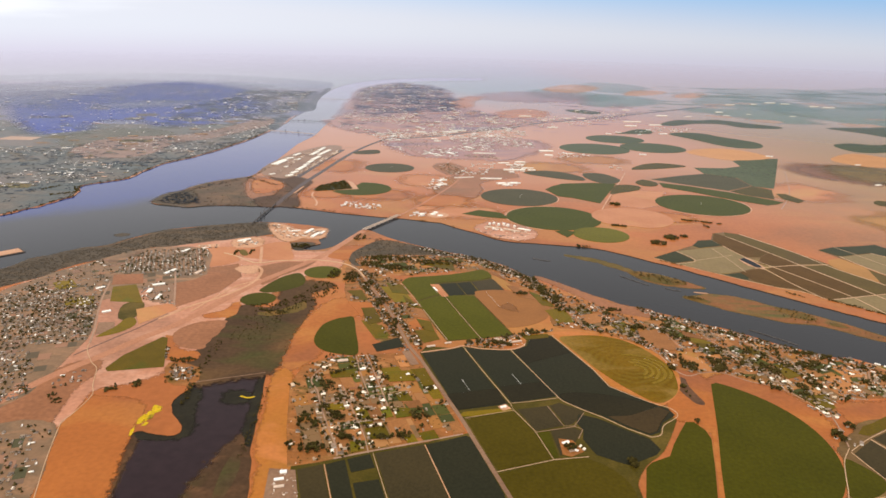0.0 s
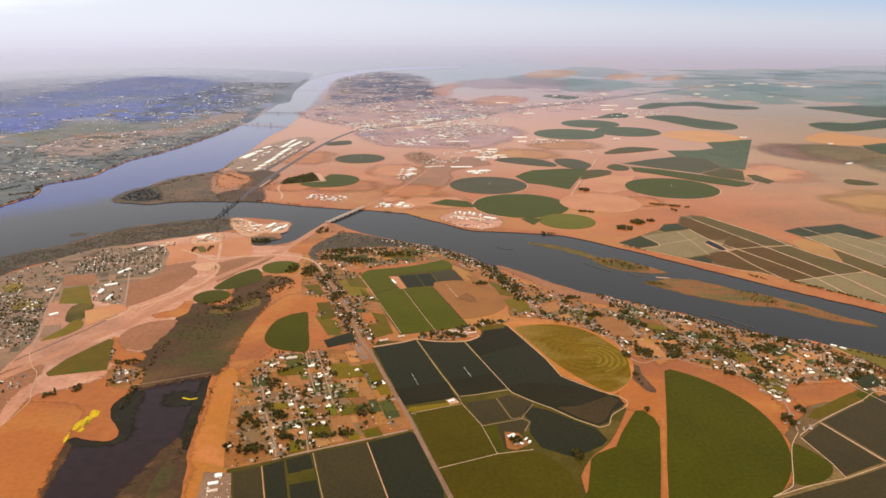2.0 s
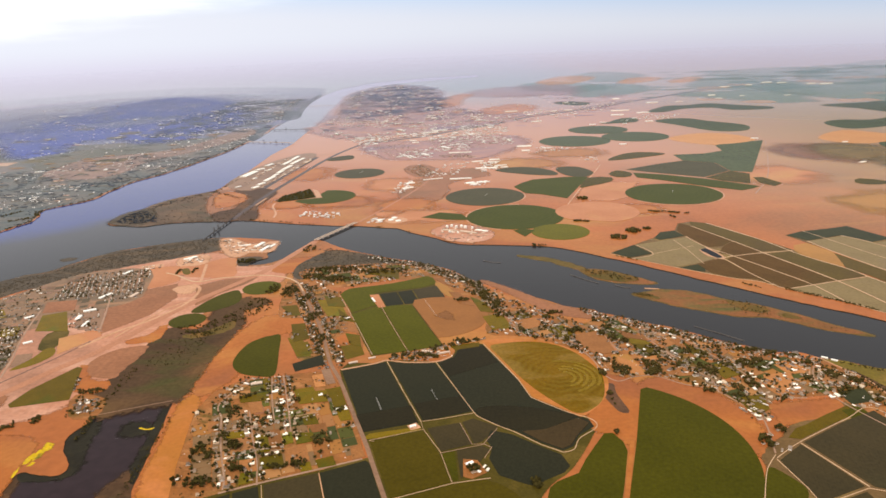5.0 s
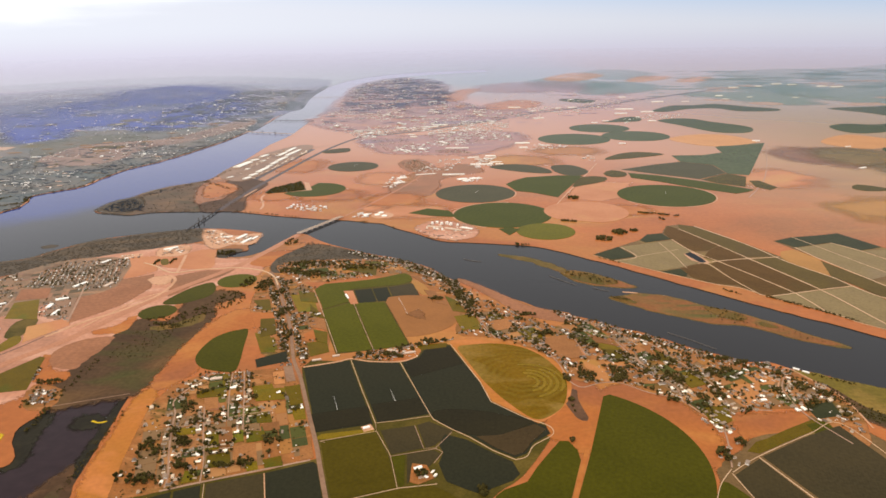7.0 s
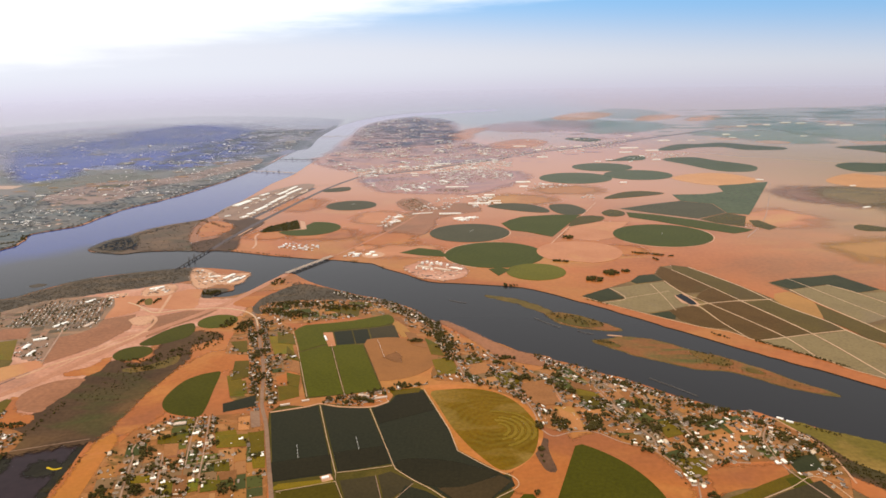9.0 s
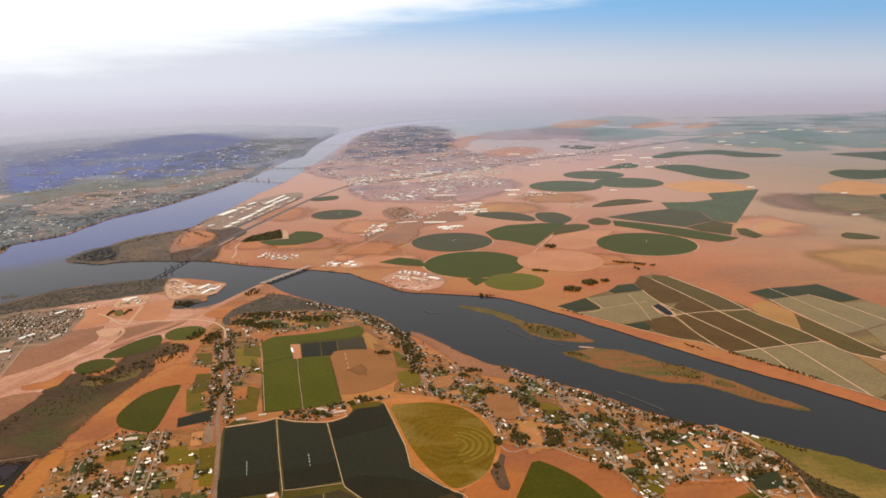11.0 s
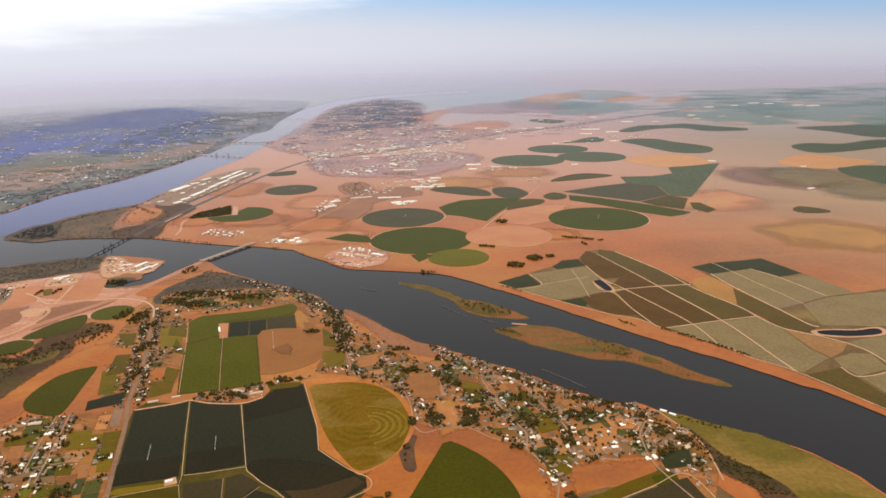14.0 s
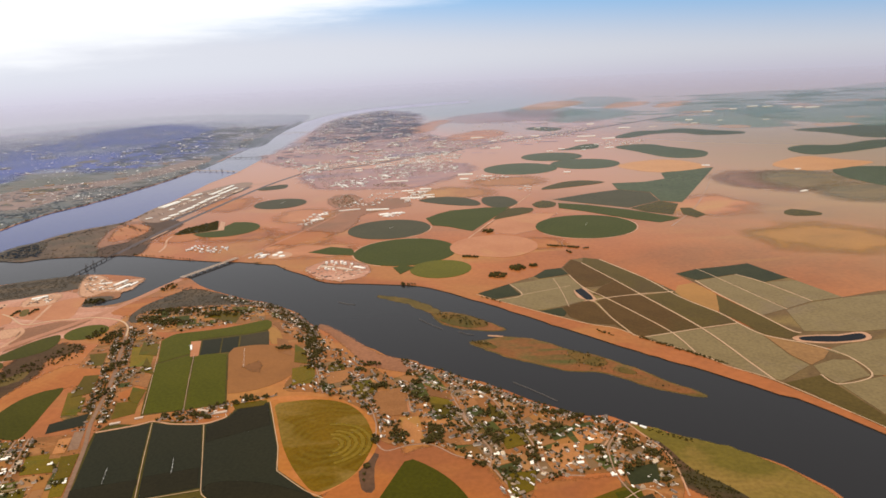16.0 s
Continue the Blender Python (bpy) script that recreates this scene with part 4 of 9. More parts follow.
GROUND_PATCHES.append((smooth([(-138, 443.5), (-132.2, 446.5), (-126, 430), (-131.7, 428.5)], 3), SCRUB, "dark grove ground with a small pond", "scrub"))
GROUND_PATCHES.append((arc((-112, 306.1), 16.4, 40, 320, 40), FALLOW, "round bare field of dull dry soil", "soil"))
GROUND_PATCHES.append((smooth([(-102.4, 258.4), (-109, 272), (-109.6, 285), (-108.6, 298), (-107.7, 311.2), (-107.5, 326), (-107.4, 338.9), (-105.5, 343), (-99.7, 340), (-91.4, 339), (-86, 344), (-88, 362), (-85, 376), (-79, 382), (-68.6, 380), (-65, 376), (-74, 368), (-75.1, 362), (-71, 347.4), (-71.5, 332.4), (-73.3, 315.9), (-74.1, 296.1), (-73.4, 278.8), (-74.6, 268.4), (-88, 263.4)], 4, True, 0.8, 13), MUD, "dark brown reed marsh above the lake", "marsh"))
GROUND_PATCHES.append((smooth([(-96, 334), (-88, 337), (-80, 345), (-74, 352), (-73, 340), (-80, 334), (-90, 330)], 4, True, 0.8, 19), SHOAL, "olive sedge in a marsh", "marsh"))
GROUND_PATCHES.append(([(-138.3, 220.6), (-137.5, 243.5), (-121.2, 241.4), (-116, 237.5), (-113.5, 230), (-114, 222.6), (-111, 206.9), (-105.5, 182), (-103, 168), (-121, 168), (-126, 185)], ORANGE, "bare orange soil beside the lake", "soil"))
GROUND_PATCHES.append((smooth([(-67.6, 277.5), (-68.5, 299.5), (-67.7, 321.4), (-58.7, 354.6), (-41.5, 352), (-41, 338), (-48, 331), (-60.8, 311), (-61.2, 300), (-56, 291), (-64, 273)], 3, True, 0.8, 14), ORANGE, "bare orange soil round a drop-shaped field", "soil"))
GROUND_PATCHES.append((smooth([(-64.5, 227.5), (-69, 262), (-66, 268.5), (-55, 222), (-50.5, 201), (-53, 184), (-51, 172), (-55, 172), (-58, 196), (-62, 212)], 3, True, 0.6, 15), STRIPSOIL, "orange dirt strip along the lake", "soil"))
GROUND_PATCHES.append(([(161.4, 251.4), (188, 254.6), (188.2, 248), (182, 246), (173, 242.4), (161.4, 239)], ORANGE, "bare orange-brown field", "soil"))
GROUND_PATCHES.append((smooth([(116.6, 269), (125.6, 275.5), (134.8, 268), (143, 262), (148, 252), (150, 241.2), (149.4, 232), (146, 222), (144.6, 224), (144, 232), (138, 248), (128, 263), (119.5, 268)], 3), ORANGE, "orange dirt verge round the half-round field", "soil"))
GROUND_PATCHES.append((smooth([(93, 246), (101, 270), (104, 281), (115.4, 268), (104.5, 232), (102, 232), (101, 236), (96, 238), (92, 240)], 3, True, 0.5, 16), ORANGE, "orange dirt between round fields", "soil"))
GROUND_PATCHES.append((smooth([(197.4, 288), (206, 287), (214, 282), (224, 276.4), (233, 270), (242.5, 261), (248, 252), (253, 242), (262, 218), (272, 184), (245, 184), (231, 215), (222.8, 240), (213.9, 258), (207.8, 272)], 3, True, 1.0, 17), WETGREEN, "olive wet meadow along the river", "meadow"))
GROUND_PATCHES.append((smooth([(195.4, 286), (207.8, 277.2), (213.9, 260.4), (222.8, 250), (229, 236), (232, 215), (222, 215), (219, 240), (210.8, 250.1), (206, 263.7), (199, 277.5)], 3, True, 0.8, 18), REED, "dark strip of reeds beside a wet meadow", "marsh"))
GROUND_PATCHES.append((smooth([(-131.3, 510), (-122, 506.1), (-109.4, 494), (-100.3, 494), (-89, 498), (-87.4, 481), (-89.5, 474), (-101.7, 475), (-107.3, 466), (-113.3, 469), (-125.1, 490.5)], 3), SAND, "pale dirt yard of a river port", "yard"))
GROUND_PATCHES.append((smooth([(-140, 446), (-128, 447), (-118, 460), (-108, 460), (-104, 446), (-98, 424), (-118, 424), (-132, 430)], 3), PINKSOIL, "orange bare ground behind a port", "soil"))
GROUND_PATCHES.append((smooth([(-124, 507), (-146, 511), (-177, 498), (-197, 487), (-207, 477), (-217, 459), (-225, 443), (-239, 434), (-248, 420), (-258, 411), (-265, 390), (-292, 341), (-264, 335), (-248, 363), (-237, 379), (-229.6, 399.7), (-221, 412.4), (-209, 426), (-196, 443.3), (-181.5, 448), (-160, 462), (-141, 472), (-130, 490)], 3, True, 1.0, 22), SCRUB, "dark riverside scrub on low ground", "scrub"))
GROUND_PATCHES.append((smooth([(-60, 441.3), (-46, 470), (-26, 465), (0, 446), (22, 436), (25, 424), (-8.9, 431), (-36.3, 428), (-55.7, 421.9)], 3, True, 1.0, 23), SCRUB, "dark riverside trees and brush ground", "scrub"))
GROUND_PATCHES.append((smooth([(-247, 573), (-242, 592), (-236, 620), (-228, 649), (-199, 684), (-186, 672), (-164, 640), (-149, 602), (-146, 571), (-170, 568), (-198, 566), (-211, 559), (-227, 563)], 3, True, 1.0, 24), POINT, "brown scrub on the point between two rivers", "scrub"))
GROUND_PATCHES.append((smooth([(-193, 678), (-170, 687), (-149, 672), (-141, 624), (-152, 590), (-171, 599)], 3, True, 0.8, 25), FALLOW, "reddish bare ground on the point", "soil"))
GROUND_PATCHES.append((smooth([(-246, 574), (-246, 600), (-238, 616), (-228, 606), (-220, 590), (-218, 568), (-229, 563)], 3, True, 0.8, 26), SCRUB, "dark wooded tip of the point", "scrub"))
GROUND_PATCHES.append(([(200, 494), (208, 512.6), (217, 516), (227, 511), (247, 468), (258, 441), (271, 404), (276, 390), (256, 383.6), (240, 378.6), (226, 374.5), (214, 389), (200, 395), (186, 407), (177, 414.6), (155, 435), (144, 447), (162, 462), (180, 477), (190, 491)], ALLEY, "brown-olive alleys between orchard blocks", "margin"))
GROUND_PATCHES.append(([(226, 373.6), (276, 389), (283, 373), (300, 357), (309, 343), (312, 326), (299, 288), (292, 285), (268, 323.6)], ALLEY, "brown-olive alleys between orchard blocks", "margin"))
GROUND_PATCHES.append((smooth([(283, 373), (292, 366), (298, 359), (310, 356), (330, 360), (345, 340), (390, 330), (400, 400), (392, 434), (345, 422), (326, 416), (308, 406), (292, 398)], 2), ALLEY, "brown-olive alleys between orchard blocks", "margin"))
GROUND_PATCHES.append(([(269, 474.6), (284, 482), (319, 491), (332, 455), (344, 422), (326, 417), (308, 407), (292, 399), (282, 435)], ALLEY, "brown-olive alleys between orchard blocks", "margin"))
GROUND_PATCHES.append(([(-164.6, 302.4), (-169.6, 316.4), (-163.4, 317.2), (-160, 310), (-162.5, 306)], PAVED, "grey paved lot beside the village road", "yard"))
GROUND_PATCHES.append((smooth([(-162.9, 322.6), (-168.6, 341), (-161, 345), (-156.8, 336.4), (-156.3, 322.6)], 3), MARGIN, "olive grass lot beside houses", "grass"))
GROUND_PATCHES.append(([(-160, 352.4), (-168, 374.6), (-156.4, 375.6), (-144.8, 346.6), (-154.7, 345.6)], PAVED, "grey-brown yard of large buildings", "yard"))
GROUND_PATCHES.append((smooth([(-121, 328), (-112, 336), (-110.6, 348), (-108, 331), (-115.4, 328)], 3), ORANGE, "strip of bright orange soil beside a field", "soil"))
GROUND_PATCHES.append((smooth([(-130, 303), (-124.5, 291.6), (-117.6, 286), (-111, 284.6), (-110, 279), (-120, 279), (-126, 288)], 3), ORANGE, "bright orange soil round a fallow circle", "soil"))
GROUND_PATCHES.append((smooth([(-126, 569.5), (-137, 612), (-133.5, 649), (-133.5, 669), (-148, 687), (-173, 686), (-153, 636), (-150.6, 607), (-164, 592), (-153, 567), (-138.5, 568)], 3, True, 0.8, 95), RAILBRUSH, "dark brown brush beside the railway", "scrub"))
GROUND_PATCHES.append((smooth([(-170, 616), (-184, 659), (-181.5, 678), (-162, 662), (-155, 637), (-160.6, 623)], 3), ORANGE, "orange clearing beside the river", "soil"))
GROUND_PATCHES.append((smooth([(-145.6, 465.1), (-136.9, 470.4), (-129.2, 468.3), (-126.1, 453.6), (-133.4, 448.7), (-141.1, 449.7)], 3), SAND, "pale storage yard in a port", "yard"))
GROUND_PATCHES.append((smooth([(30, 404), (43, 407), (56, 390), (46, 383), (38, 378)], 3), STRAW, "bare straw-coloured lot behind houses", "soil"))
GROUND_PATCHES.append((smooth([(101.6, 264), (103, 271), (106, 272), (105.6, 264), (107.4, 251), (104.6, 250.6), (102.4, 258)], 3), RAILBRUSH, "dark brush along a dry gully", "scrub"))
GROUND_PATCHES.append((smooth([(-21.3, 569), (-13.6, 580), (-3, 574), (-6.7, 560)], 3), PINKSOIL, "pale dirt lot near the bridge", "yard"))
GROUND_PATCHES.append((smooth([(-11, 770), (4, 796), (29, 733), (5, 726)], 2), FALLOW, "dull brown ground of a small estate", "yard"))
GROUND_PATCHES.append((smooth([(22, 857), (59, 856), (68, 828), (27, 838)], 3), GREYTOWN, "dull ground of an outlying estate", "yard"))
GROUND_PATCHES.append(([(-159.4, 390), (-144.8, 401.6), (-129.5, 412), (-121.6, 388.7), (-126, 364), (-139.4, 340)], FALLOW, "bare brown-pink fallow field beside a graded track", "soil"))
GROUND_PATCHES.append(([(-159, 446), (-142, 447.5), (-131, 418.5), (-137.6, 410.5), (-144.6, 405.5)], PINKSOIL, "pale orange bare field beside the port", "soil"))
GROUND_PATCHES.append(([(-113.4, 407.9), (-99.5, 417.7), (-82, 419.8), (-87.4, 408.3), (-98.6, 392.5), (-103.2, 376)], FALLOW, "bare brown fallow field beside the highway", "soil"))
GROUND_PATCHES.append((smooth([(-128, 404.5), (-118, 408.6), (-115, 396), (-124, 399)], 3), SAND, "pale graded dirt between tracks", "soil"))
GROUND_PATCHES.append(([(-158.9, 334.6), (-143.7, 344), (-139.6, 336.5), (-150.2, 317.5)], PINKSOIL, "pale bare field beside houses", "soil"))
GROUND_PATCHES.append(([(-195.3, 385.3), (-179.8, 391), (-173, 374.5), (-188.3, 369.5)], PINKSOIL, "pale bare lot beside a sports field", "soil"))
GROUND_PATCHES.append((smooth([(-162.9, 266), (-152, 275), (-148, 267), (-149, 247), (-144.5, 224), (-160, 223), (-168, 236)], 3, True, 0.8, 82), FALLOW, "dull brown open ground beside a village", "soil"))
GROUND_PATCHES.append(([(32.4, 350), (36.8, 355), (39, 350), (40.4, 344), (37, 347)], WEDGE, "darker wedge in a stubble field", "soil"))
GROUND_PATCHES.append(([(164.6, 651), (191.8, 664), (212, 661.5), (196.5, 625), (195.6, 608), (173.3, 593), (149.6, 602.2)], PINKSOIL, "pale bare sector of a fallow pivot field", "soil"))
GROUND_PATCHES.append((smooth([(401, 810), (439, 847), (487, 840), (515, 790), (469, 722), (430, 740)], 3, True, 2, 85), SCRUBLAND, "band of dull brown dry land", "soil"))
GROUND_PATCHES.append((smooth([(477, 840), (509, 830), (520, 780), (483, 722), (468, 755), (466, 797)], 3, True, 2, 84), DRYOLIVE, "dull olive dry pasture", "soil"))
GROUND_PATCHES.append((smooth([(500, 742), (560, 735), (540, 680), (482, 684), (476, 700)], 3, True, 2, 83), DRYOLIVE, "dull olive dry pasture", "soil"))
GROUND_PATCHES.append((smooth([(339, 681), (388, 713), (364, 675), (342, 644), (323, 657)], 2, True, 1, 86), PINKSOIL, "pale bare patch in dry land", "soil"))
GROUND_PATCHES.append((smooth([(350, 566), (398, 571), (440, 552), (420, 520), (378, 546)], 3, True, 3, 87), STRAW, "yellow straw-coloured dry field", "soil"))
GROUND_PATCHES.append((smooth([(10, 600), (30, 640), (36, 690), (75, 720), (60, 760), (20, 730), (-10, 660)], 3, True, 3, 89), FALLOW, "dull brown dry land beside a highway", "soil"))
GROUND_PATCHES.append(([(-50.4, 201), (-55.8, 224.3), (-62, 258), (-60, 274), (-52, 282.6), (-42, 285), (-31.4, 288), (-19, 290), (-10, 282), (4.5, 243), (9, 226), (-4, 218), (-23.3, 211.6), (-41.4, 204)], VILLAGE, "mixed dirt and grass ground of a village", "yard"))
GROUND_PATCHES.append((smooth([(-60, 412), (-55.3, 371.4), (-50, 352), (-41.7, 335), (-31, 305), (-18, 301), (-2, 308), (-13, 352), (-24, 386), (-36, 400), (-48, 410)], 3, True, 0.8, 62), VILLAGE, "mixed ground along the road", "yard"))
GROUND_PATCHES.append((smooth([(-56, 424), (-48, 436), (-9, 440), (22, 434), (38, 420), (54, 397), (66, 382), (71, 372), (84, 355), (95, 344), (105, 334), (117, 343), (127, 337), (146, 324), (157, 314), (170, 303), (185, 293), (198, 289), (205, 279), (209, 256), (203, 236), (195, 236), (190, 257), (178, 258), (164, 256), (158, 244), (153, 245), (147, 264), (135, 274), (125, 280), (112, 279), (104, 285), (97, 300), (84, 318), (70, 323), (58, 326), (58, 345), (56, 362), (44, 380), (33, 400), (5, 408.5), (-20, 398.5), (-38, 402)], 3, True, 0.5, 63), VILLAGE, "mixed dirt and grass ground of riverside houses", "yard"))
GROUND_PATCHES.append((smooth([(-240, 345), (-236, 372), (-216, 415), (-201, 437), (-158, 442), (-142, 392), (-158, 374), (-184, 346), (-178, 330), (-167, 297), (-164, 245), (-180, 230), (-205, 288)], 3, True, 1.5, 64), OLDTOWN, "mixed ground of a spread-out village", "yard"))
GROUND_PATCHES.append((smooth([(-161, 223), (-142, 223), (-134, 203), (-128, 185), (-130, 165), (-175, 190)], 3, True, 0.8, 65), OLDTOWN, "mixed ground of a small village", "yard"))
GROUND_PATCHES.append((smooth([(-119, 275), (-105, 271), (-102, 256), (-113, 258)], 3, True, 0.8, 66), VILLAGE, "mixed ground of a farmstead", "yard"))
for poly, mat, label, cat in GROUND_PATCHES:
    if mat is WEDGE or mat is VILLAGE:
        land(poly, mat, label, 3.2 if mat is WEDGE else 0.9, 0.14 if mat is WEDGE else 0.012, cat)
    else:
        wide = poly[0][1] > 500 and poly[0][0] > 290 and len(poly) > 8
        if wide:
            mid = Vector((sum(p[0] for p in poly) / len(poly), sum(p[1] for p in poly) / len(poly)))
            poly = hull([tuple(mid + (Vector(p) - mid) * 0.55) for p in poly])
        land(poly, mat, label, 55.0 if wide else 7.0 if poly[0][1] > 550 else 1.0 if mat is MARGIN else 6.0 if mat is WESTSOIL else 7.0 if mat in (MUD, SHOAL) or mat is REED and poly[0][0] < 0 else 5.0 if mat in (ORANGE, STRIPSOIL, SAND) else 3.4 if mat in (REED, SCRUB, FALLOW, PINKSOIL) else 2.0, 0.012, cat)
for poly, mat, label in ((ISLE_LONG, ISLE, "long flat island of dry orange scrub"), (ISLE_SHORT, ISLE, "small scrubby river island"), (ISLE_BAR, SAND, "pale gravel bar in the river")):
    land(poly, SHOAL, "weedy shallows round a river island", 1.6 if mat is ISLE else 0.4, -0.34, "marsh")
    mid = Vector((sum(p[0] for p in poly) / len(poly), sum(p[1] for p in poly) / len(poly)))
    field([tuple(mid + (Vector(p) - mid) * 0.975) for p in poly], mat, label, -0.31, "river islands", name="river_island", category="island", origin=(0, 0), base=-0.9)
for poly, mat, size, label in (
        (smooth([(186, 360), (192, 356), (199, 350), (201, 346), (197, 343), (190, 348)], 3), ISLEGRASS, 2.4, "olive grass across a river island"),
        (smooth([(119, 415), (127, 414.6), (137, 410), (145, 402), (147, 396), (138, 394.5), (128, 400), (122, 408)], 3), ISLEGRASS, 2.6, "olive brush on a small river island"),
        (smooth([(140, 373.4), (147, 373), (152, 366), (147, 366.6), (143, 370)], 3), ISLEGRASS, 1.2, "olive brush on the head of an island"),
        (smooth([(207, 340), (212, 335.6), (210.6, 333.6), (206, 336)], 3), ISLEGRASS, 1.4, "olive grass on the tail of an island")):
    land(poly, mat, label, size, -0.235, "grass")
for poly in ([(83, 449.5), (90, 447), (97, 444), (104, 440), (108, 436), (106, 433), (98, 437), (90, 442.5), (85, 446)], [(106, 437), (112, 432), (118, 424), (121, 420), (119, 416.5), (113, 422), (107, 428), (104, 434)]):
    land(smooth(poly, 4, True, 0.5, 94), SHOAL, "low weedy shoal in the river", 2.4, -0.34, "marsh")
for poly in ([(-233.8, 471.3), (-230, 475), (-224.5, 474), (-224.4, 470), (-229.1, 467.4)],):
    land(smooth(poly, 4, True, 0.5, 95), SCRUB, "dark weedy shoal off the wooded bank", 2.0, -0.34, "marsh")
land(smooth([(-146, 512), (-177, 500), (-198, 490), (-209, 479), (-220, 461), (-227, 446), (-240, 438), (-250, 424), (-261, 413), (-256, 410), (-246, 420), (-237, 433), (-224, 442), (-216, 460), (-196, 486), (-176, 497), (-146, 509)], 3, True, 1.0, 97), SCRUB, "flooded dark brush along the wooded bank", 3.0, -0.34, "marsh")
# soft weedy margins in the shallow lake
for poly, mat, size, label in (
        ([(-105, 250), (-100, 252), (-97, 243), (-95.4, 233), (-92.5, 226), (-92, 220), (-95.6, 218), (-98, 227), (-104, 236), (-106, 243)], LAKEWEED, 2.6, "dark olive weed in the shallow lake edge"),
        ([(-69.6, 218), (-72.4, 210.6), (-74.7, 199.5), (-76.4, 190), (-75, 172), (-62, 172), (-61, 190), (-64, 202), (-66.5, 211)], REED, 4.0, "brown reeds in the shallow lake edge"),
        ([(-70.4, 210), (-72, 200), (-71, 186), (-69, 176), (-66.6, 190), (-67, 202)], MUD, 2.4, "dark mud among lake reeds"),
        ([(-75.4, 264), (-74.6, 252), (-72.4, 238), (-71, 226), (-68.8, 214), (-66, 214), (-68, 228), (-69.6, 240), (-72.6, 258)], LAKEWEED, 1.8, "dark olive weed along the lake edge"),
        (arc((-81.5, 247), 3.6, 0, 360, 14), LAKEWEED, 3.0, "dark olive weed bed in a lake"),
        ([(-110, 219), (-108, 212), (-106.6, 200), (-104, 186), (-101, 172), (-105, 172), (-108, 192), (-110.6, 206)], REED, 2.0, "brown reeds along the lake edge"),
        ([(-110, 221), (-104, 219.6), (-98, 218.6), (-95, 217), (-103, 216), (-109, 217)], LAKEWEED, 1.4, "dark olive weed below a bare spit")):
    land(smooth(poly, 3), mat, label, size * 1.9, -0.285, "marsh")

BLOTCHES = [((120, 780), 40, 22, DUSTY), ((0, 600), 22, 26, ORANGE), ((-60, 620), 30, 14, ORANGE), ((-20, 690), 20, 30, PINKSOIL), ((180, 840), 40, 18, DUSTY), ((190, 560), 18, 14, ORANGE), ((-110, 620), 20, 20, ORANGE), ((-120, 760), 10, 40, ORANGE), ((20, 560), 30, 9, PINKSOIL)]
for (x, y), rx, ry, mat in BLOTCHES:
    land([(x + 0.5 * rx * math.cos(k * math.tau / 18), y + 0.5 * ry * math.sin(k * math.tau / 18)) for k in range(18)], mat, "soft stretch of differently coloured dry soil", max(rx, ry) * 1.1)

field([(-195.4, 387.1), (-178.9, 389.6), (-172.1, 373.5), (-188.6, 369.9)], FALLOW, "square of bare orange-brown soil beside a sports field", 0.05, "")
field([(-222.9, 370.7), (-215, 377.4), (-206, 365.9), (-214.7, 359.5)], LAWN, "olive lawn at the edge of a village", 0.05, "")
field(smooth([(-136.4, 440.6), (-132.6, 442), (-127.6, 431.4), (-131.4, 430.4)], 3), LAWN, "small yellow-green lawn among dark trees", 0.05, "", name="lawn", category="lawn")

# ---- fields across the river ----
ACROSS = []
ACROSS.append((arc((233, 610.5), 40.7), PIVOT, "round dark green pivot field"))
ACROSS.append((arc((89.9, 549.4), 38.4), PIVOT, "round green pivot field near the river"))
ACROSS.append((arc((69, 623.6), 35.2), DARKPIVOT, "round dark grey-green pivot field"))
ACROSS.append((arc((118.6, 501.3), 20.9), YGREEN, "small round yellow-green pivot field"))
ACROSS.append((arc((-61, 754.8), 27.1), DARKPIVOT, "round grey-green pivot field in tan land"))
ACROSS.append((arc((-79.2, 643.6), 28.7, -150, 95, 48) + [(-86.5, 650), (-100, 636)], PIVOT, "part-round green pivot field"))
ACROSS.append(([(98, 660), (107, 676), (119, 690), (152, 698), (175, 695), (139.9, 605.7), (119.5, 624.6), (106, 631)], PIVOT, "green pivot sector beside a pale road"))
ACROSS.append((smooth([(85, 743.3), (107.3, 759.6), (131, 751), (146, 728), (144.7, 709), (118.3, 716.5)], 3), DARKPIVOT, "lens-shaped dark pivot field"))
ACROSS.append((smooth([(151.7, 749.5), (172.5, 750), (184.4, 719), (173.6, 697), (158.7, 700), (149.5, 723.7)], 3), DARKPIVOT, "part-round dark pivot field"))
ACROSS.append(([(15, 555), (29.5, 570), (47.4, 562), (54.2, 542), (33, 546.5)], PIVOT, "green wedge field beside a round field"))
ACROSS.append(([(85, 508), (92.8, 512), (101, 507), (92, 491.5)], PIVOT, "small green patch between round fields"))
ACROSS.append(([(291, 802), (326, 803), (352, 818), (358, 857), (373, 868), (426, 883), (360, 744), (334, 690), (317, 700), (318, 745), (290, 765)], FARCROP, "large green angular field"))
ACROSS.append(([(219, 725), (259, 750), (289, 764), (317, 744), (316, 702), (282, 675), (248, 701)], DARKPIVOT, "dark half of an angular field"))
ACROSS.append(([(283, 673), (316, 700), (329, 684), (312, 640), (292, 657)], OLIVE, "dull olive block under an angular field"))
ACROSS.append(([(222, 707), (247, 694), (281, 666), (310, 634), (315, 628), (306, 620), (294, 614), (273, 631), (242, 665), (220, 684)], PIVOT, "long green strip field"))
ACROSS.append((smooth([(212.6, 779.9), (234.6, 816), (260.3, 827.7), (285, 812), (259.6, 795)], 3), OLIVE, "olive crescent field"))
ACROSS.append((smooth([(197, 705), (209, 722), (220, 708), (215, 690), (202, 688)], 2), OLIVE, "small olive field in dry land"))
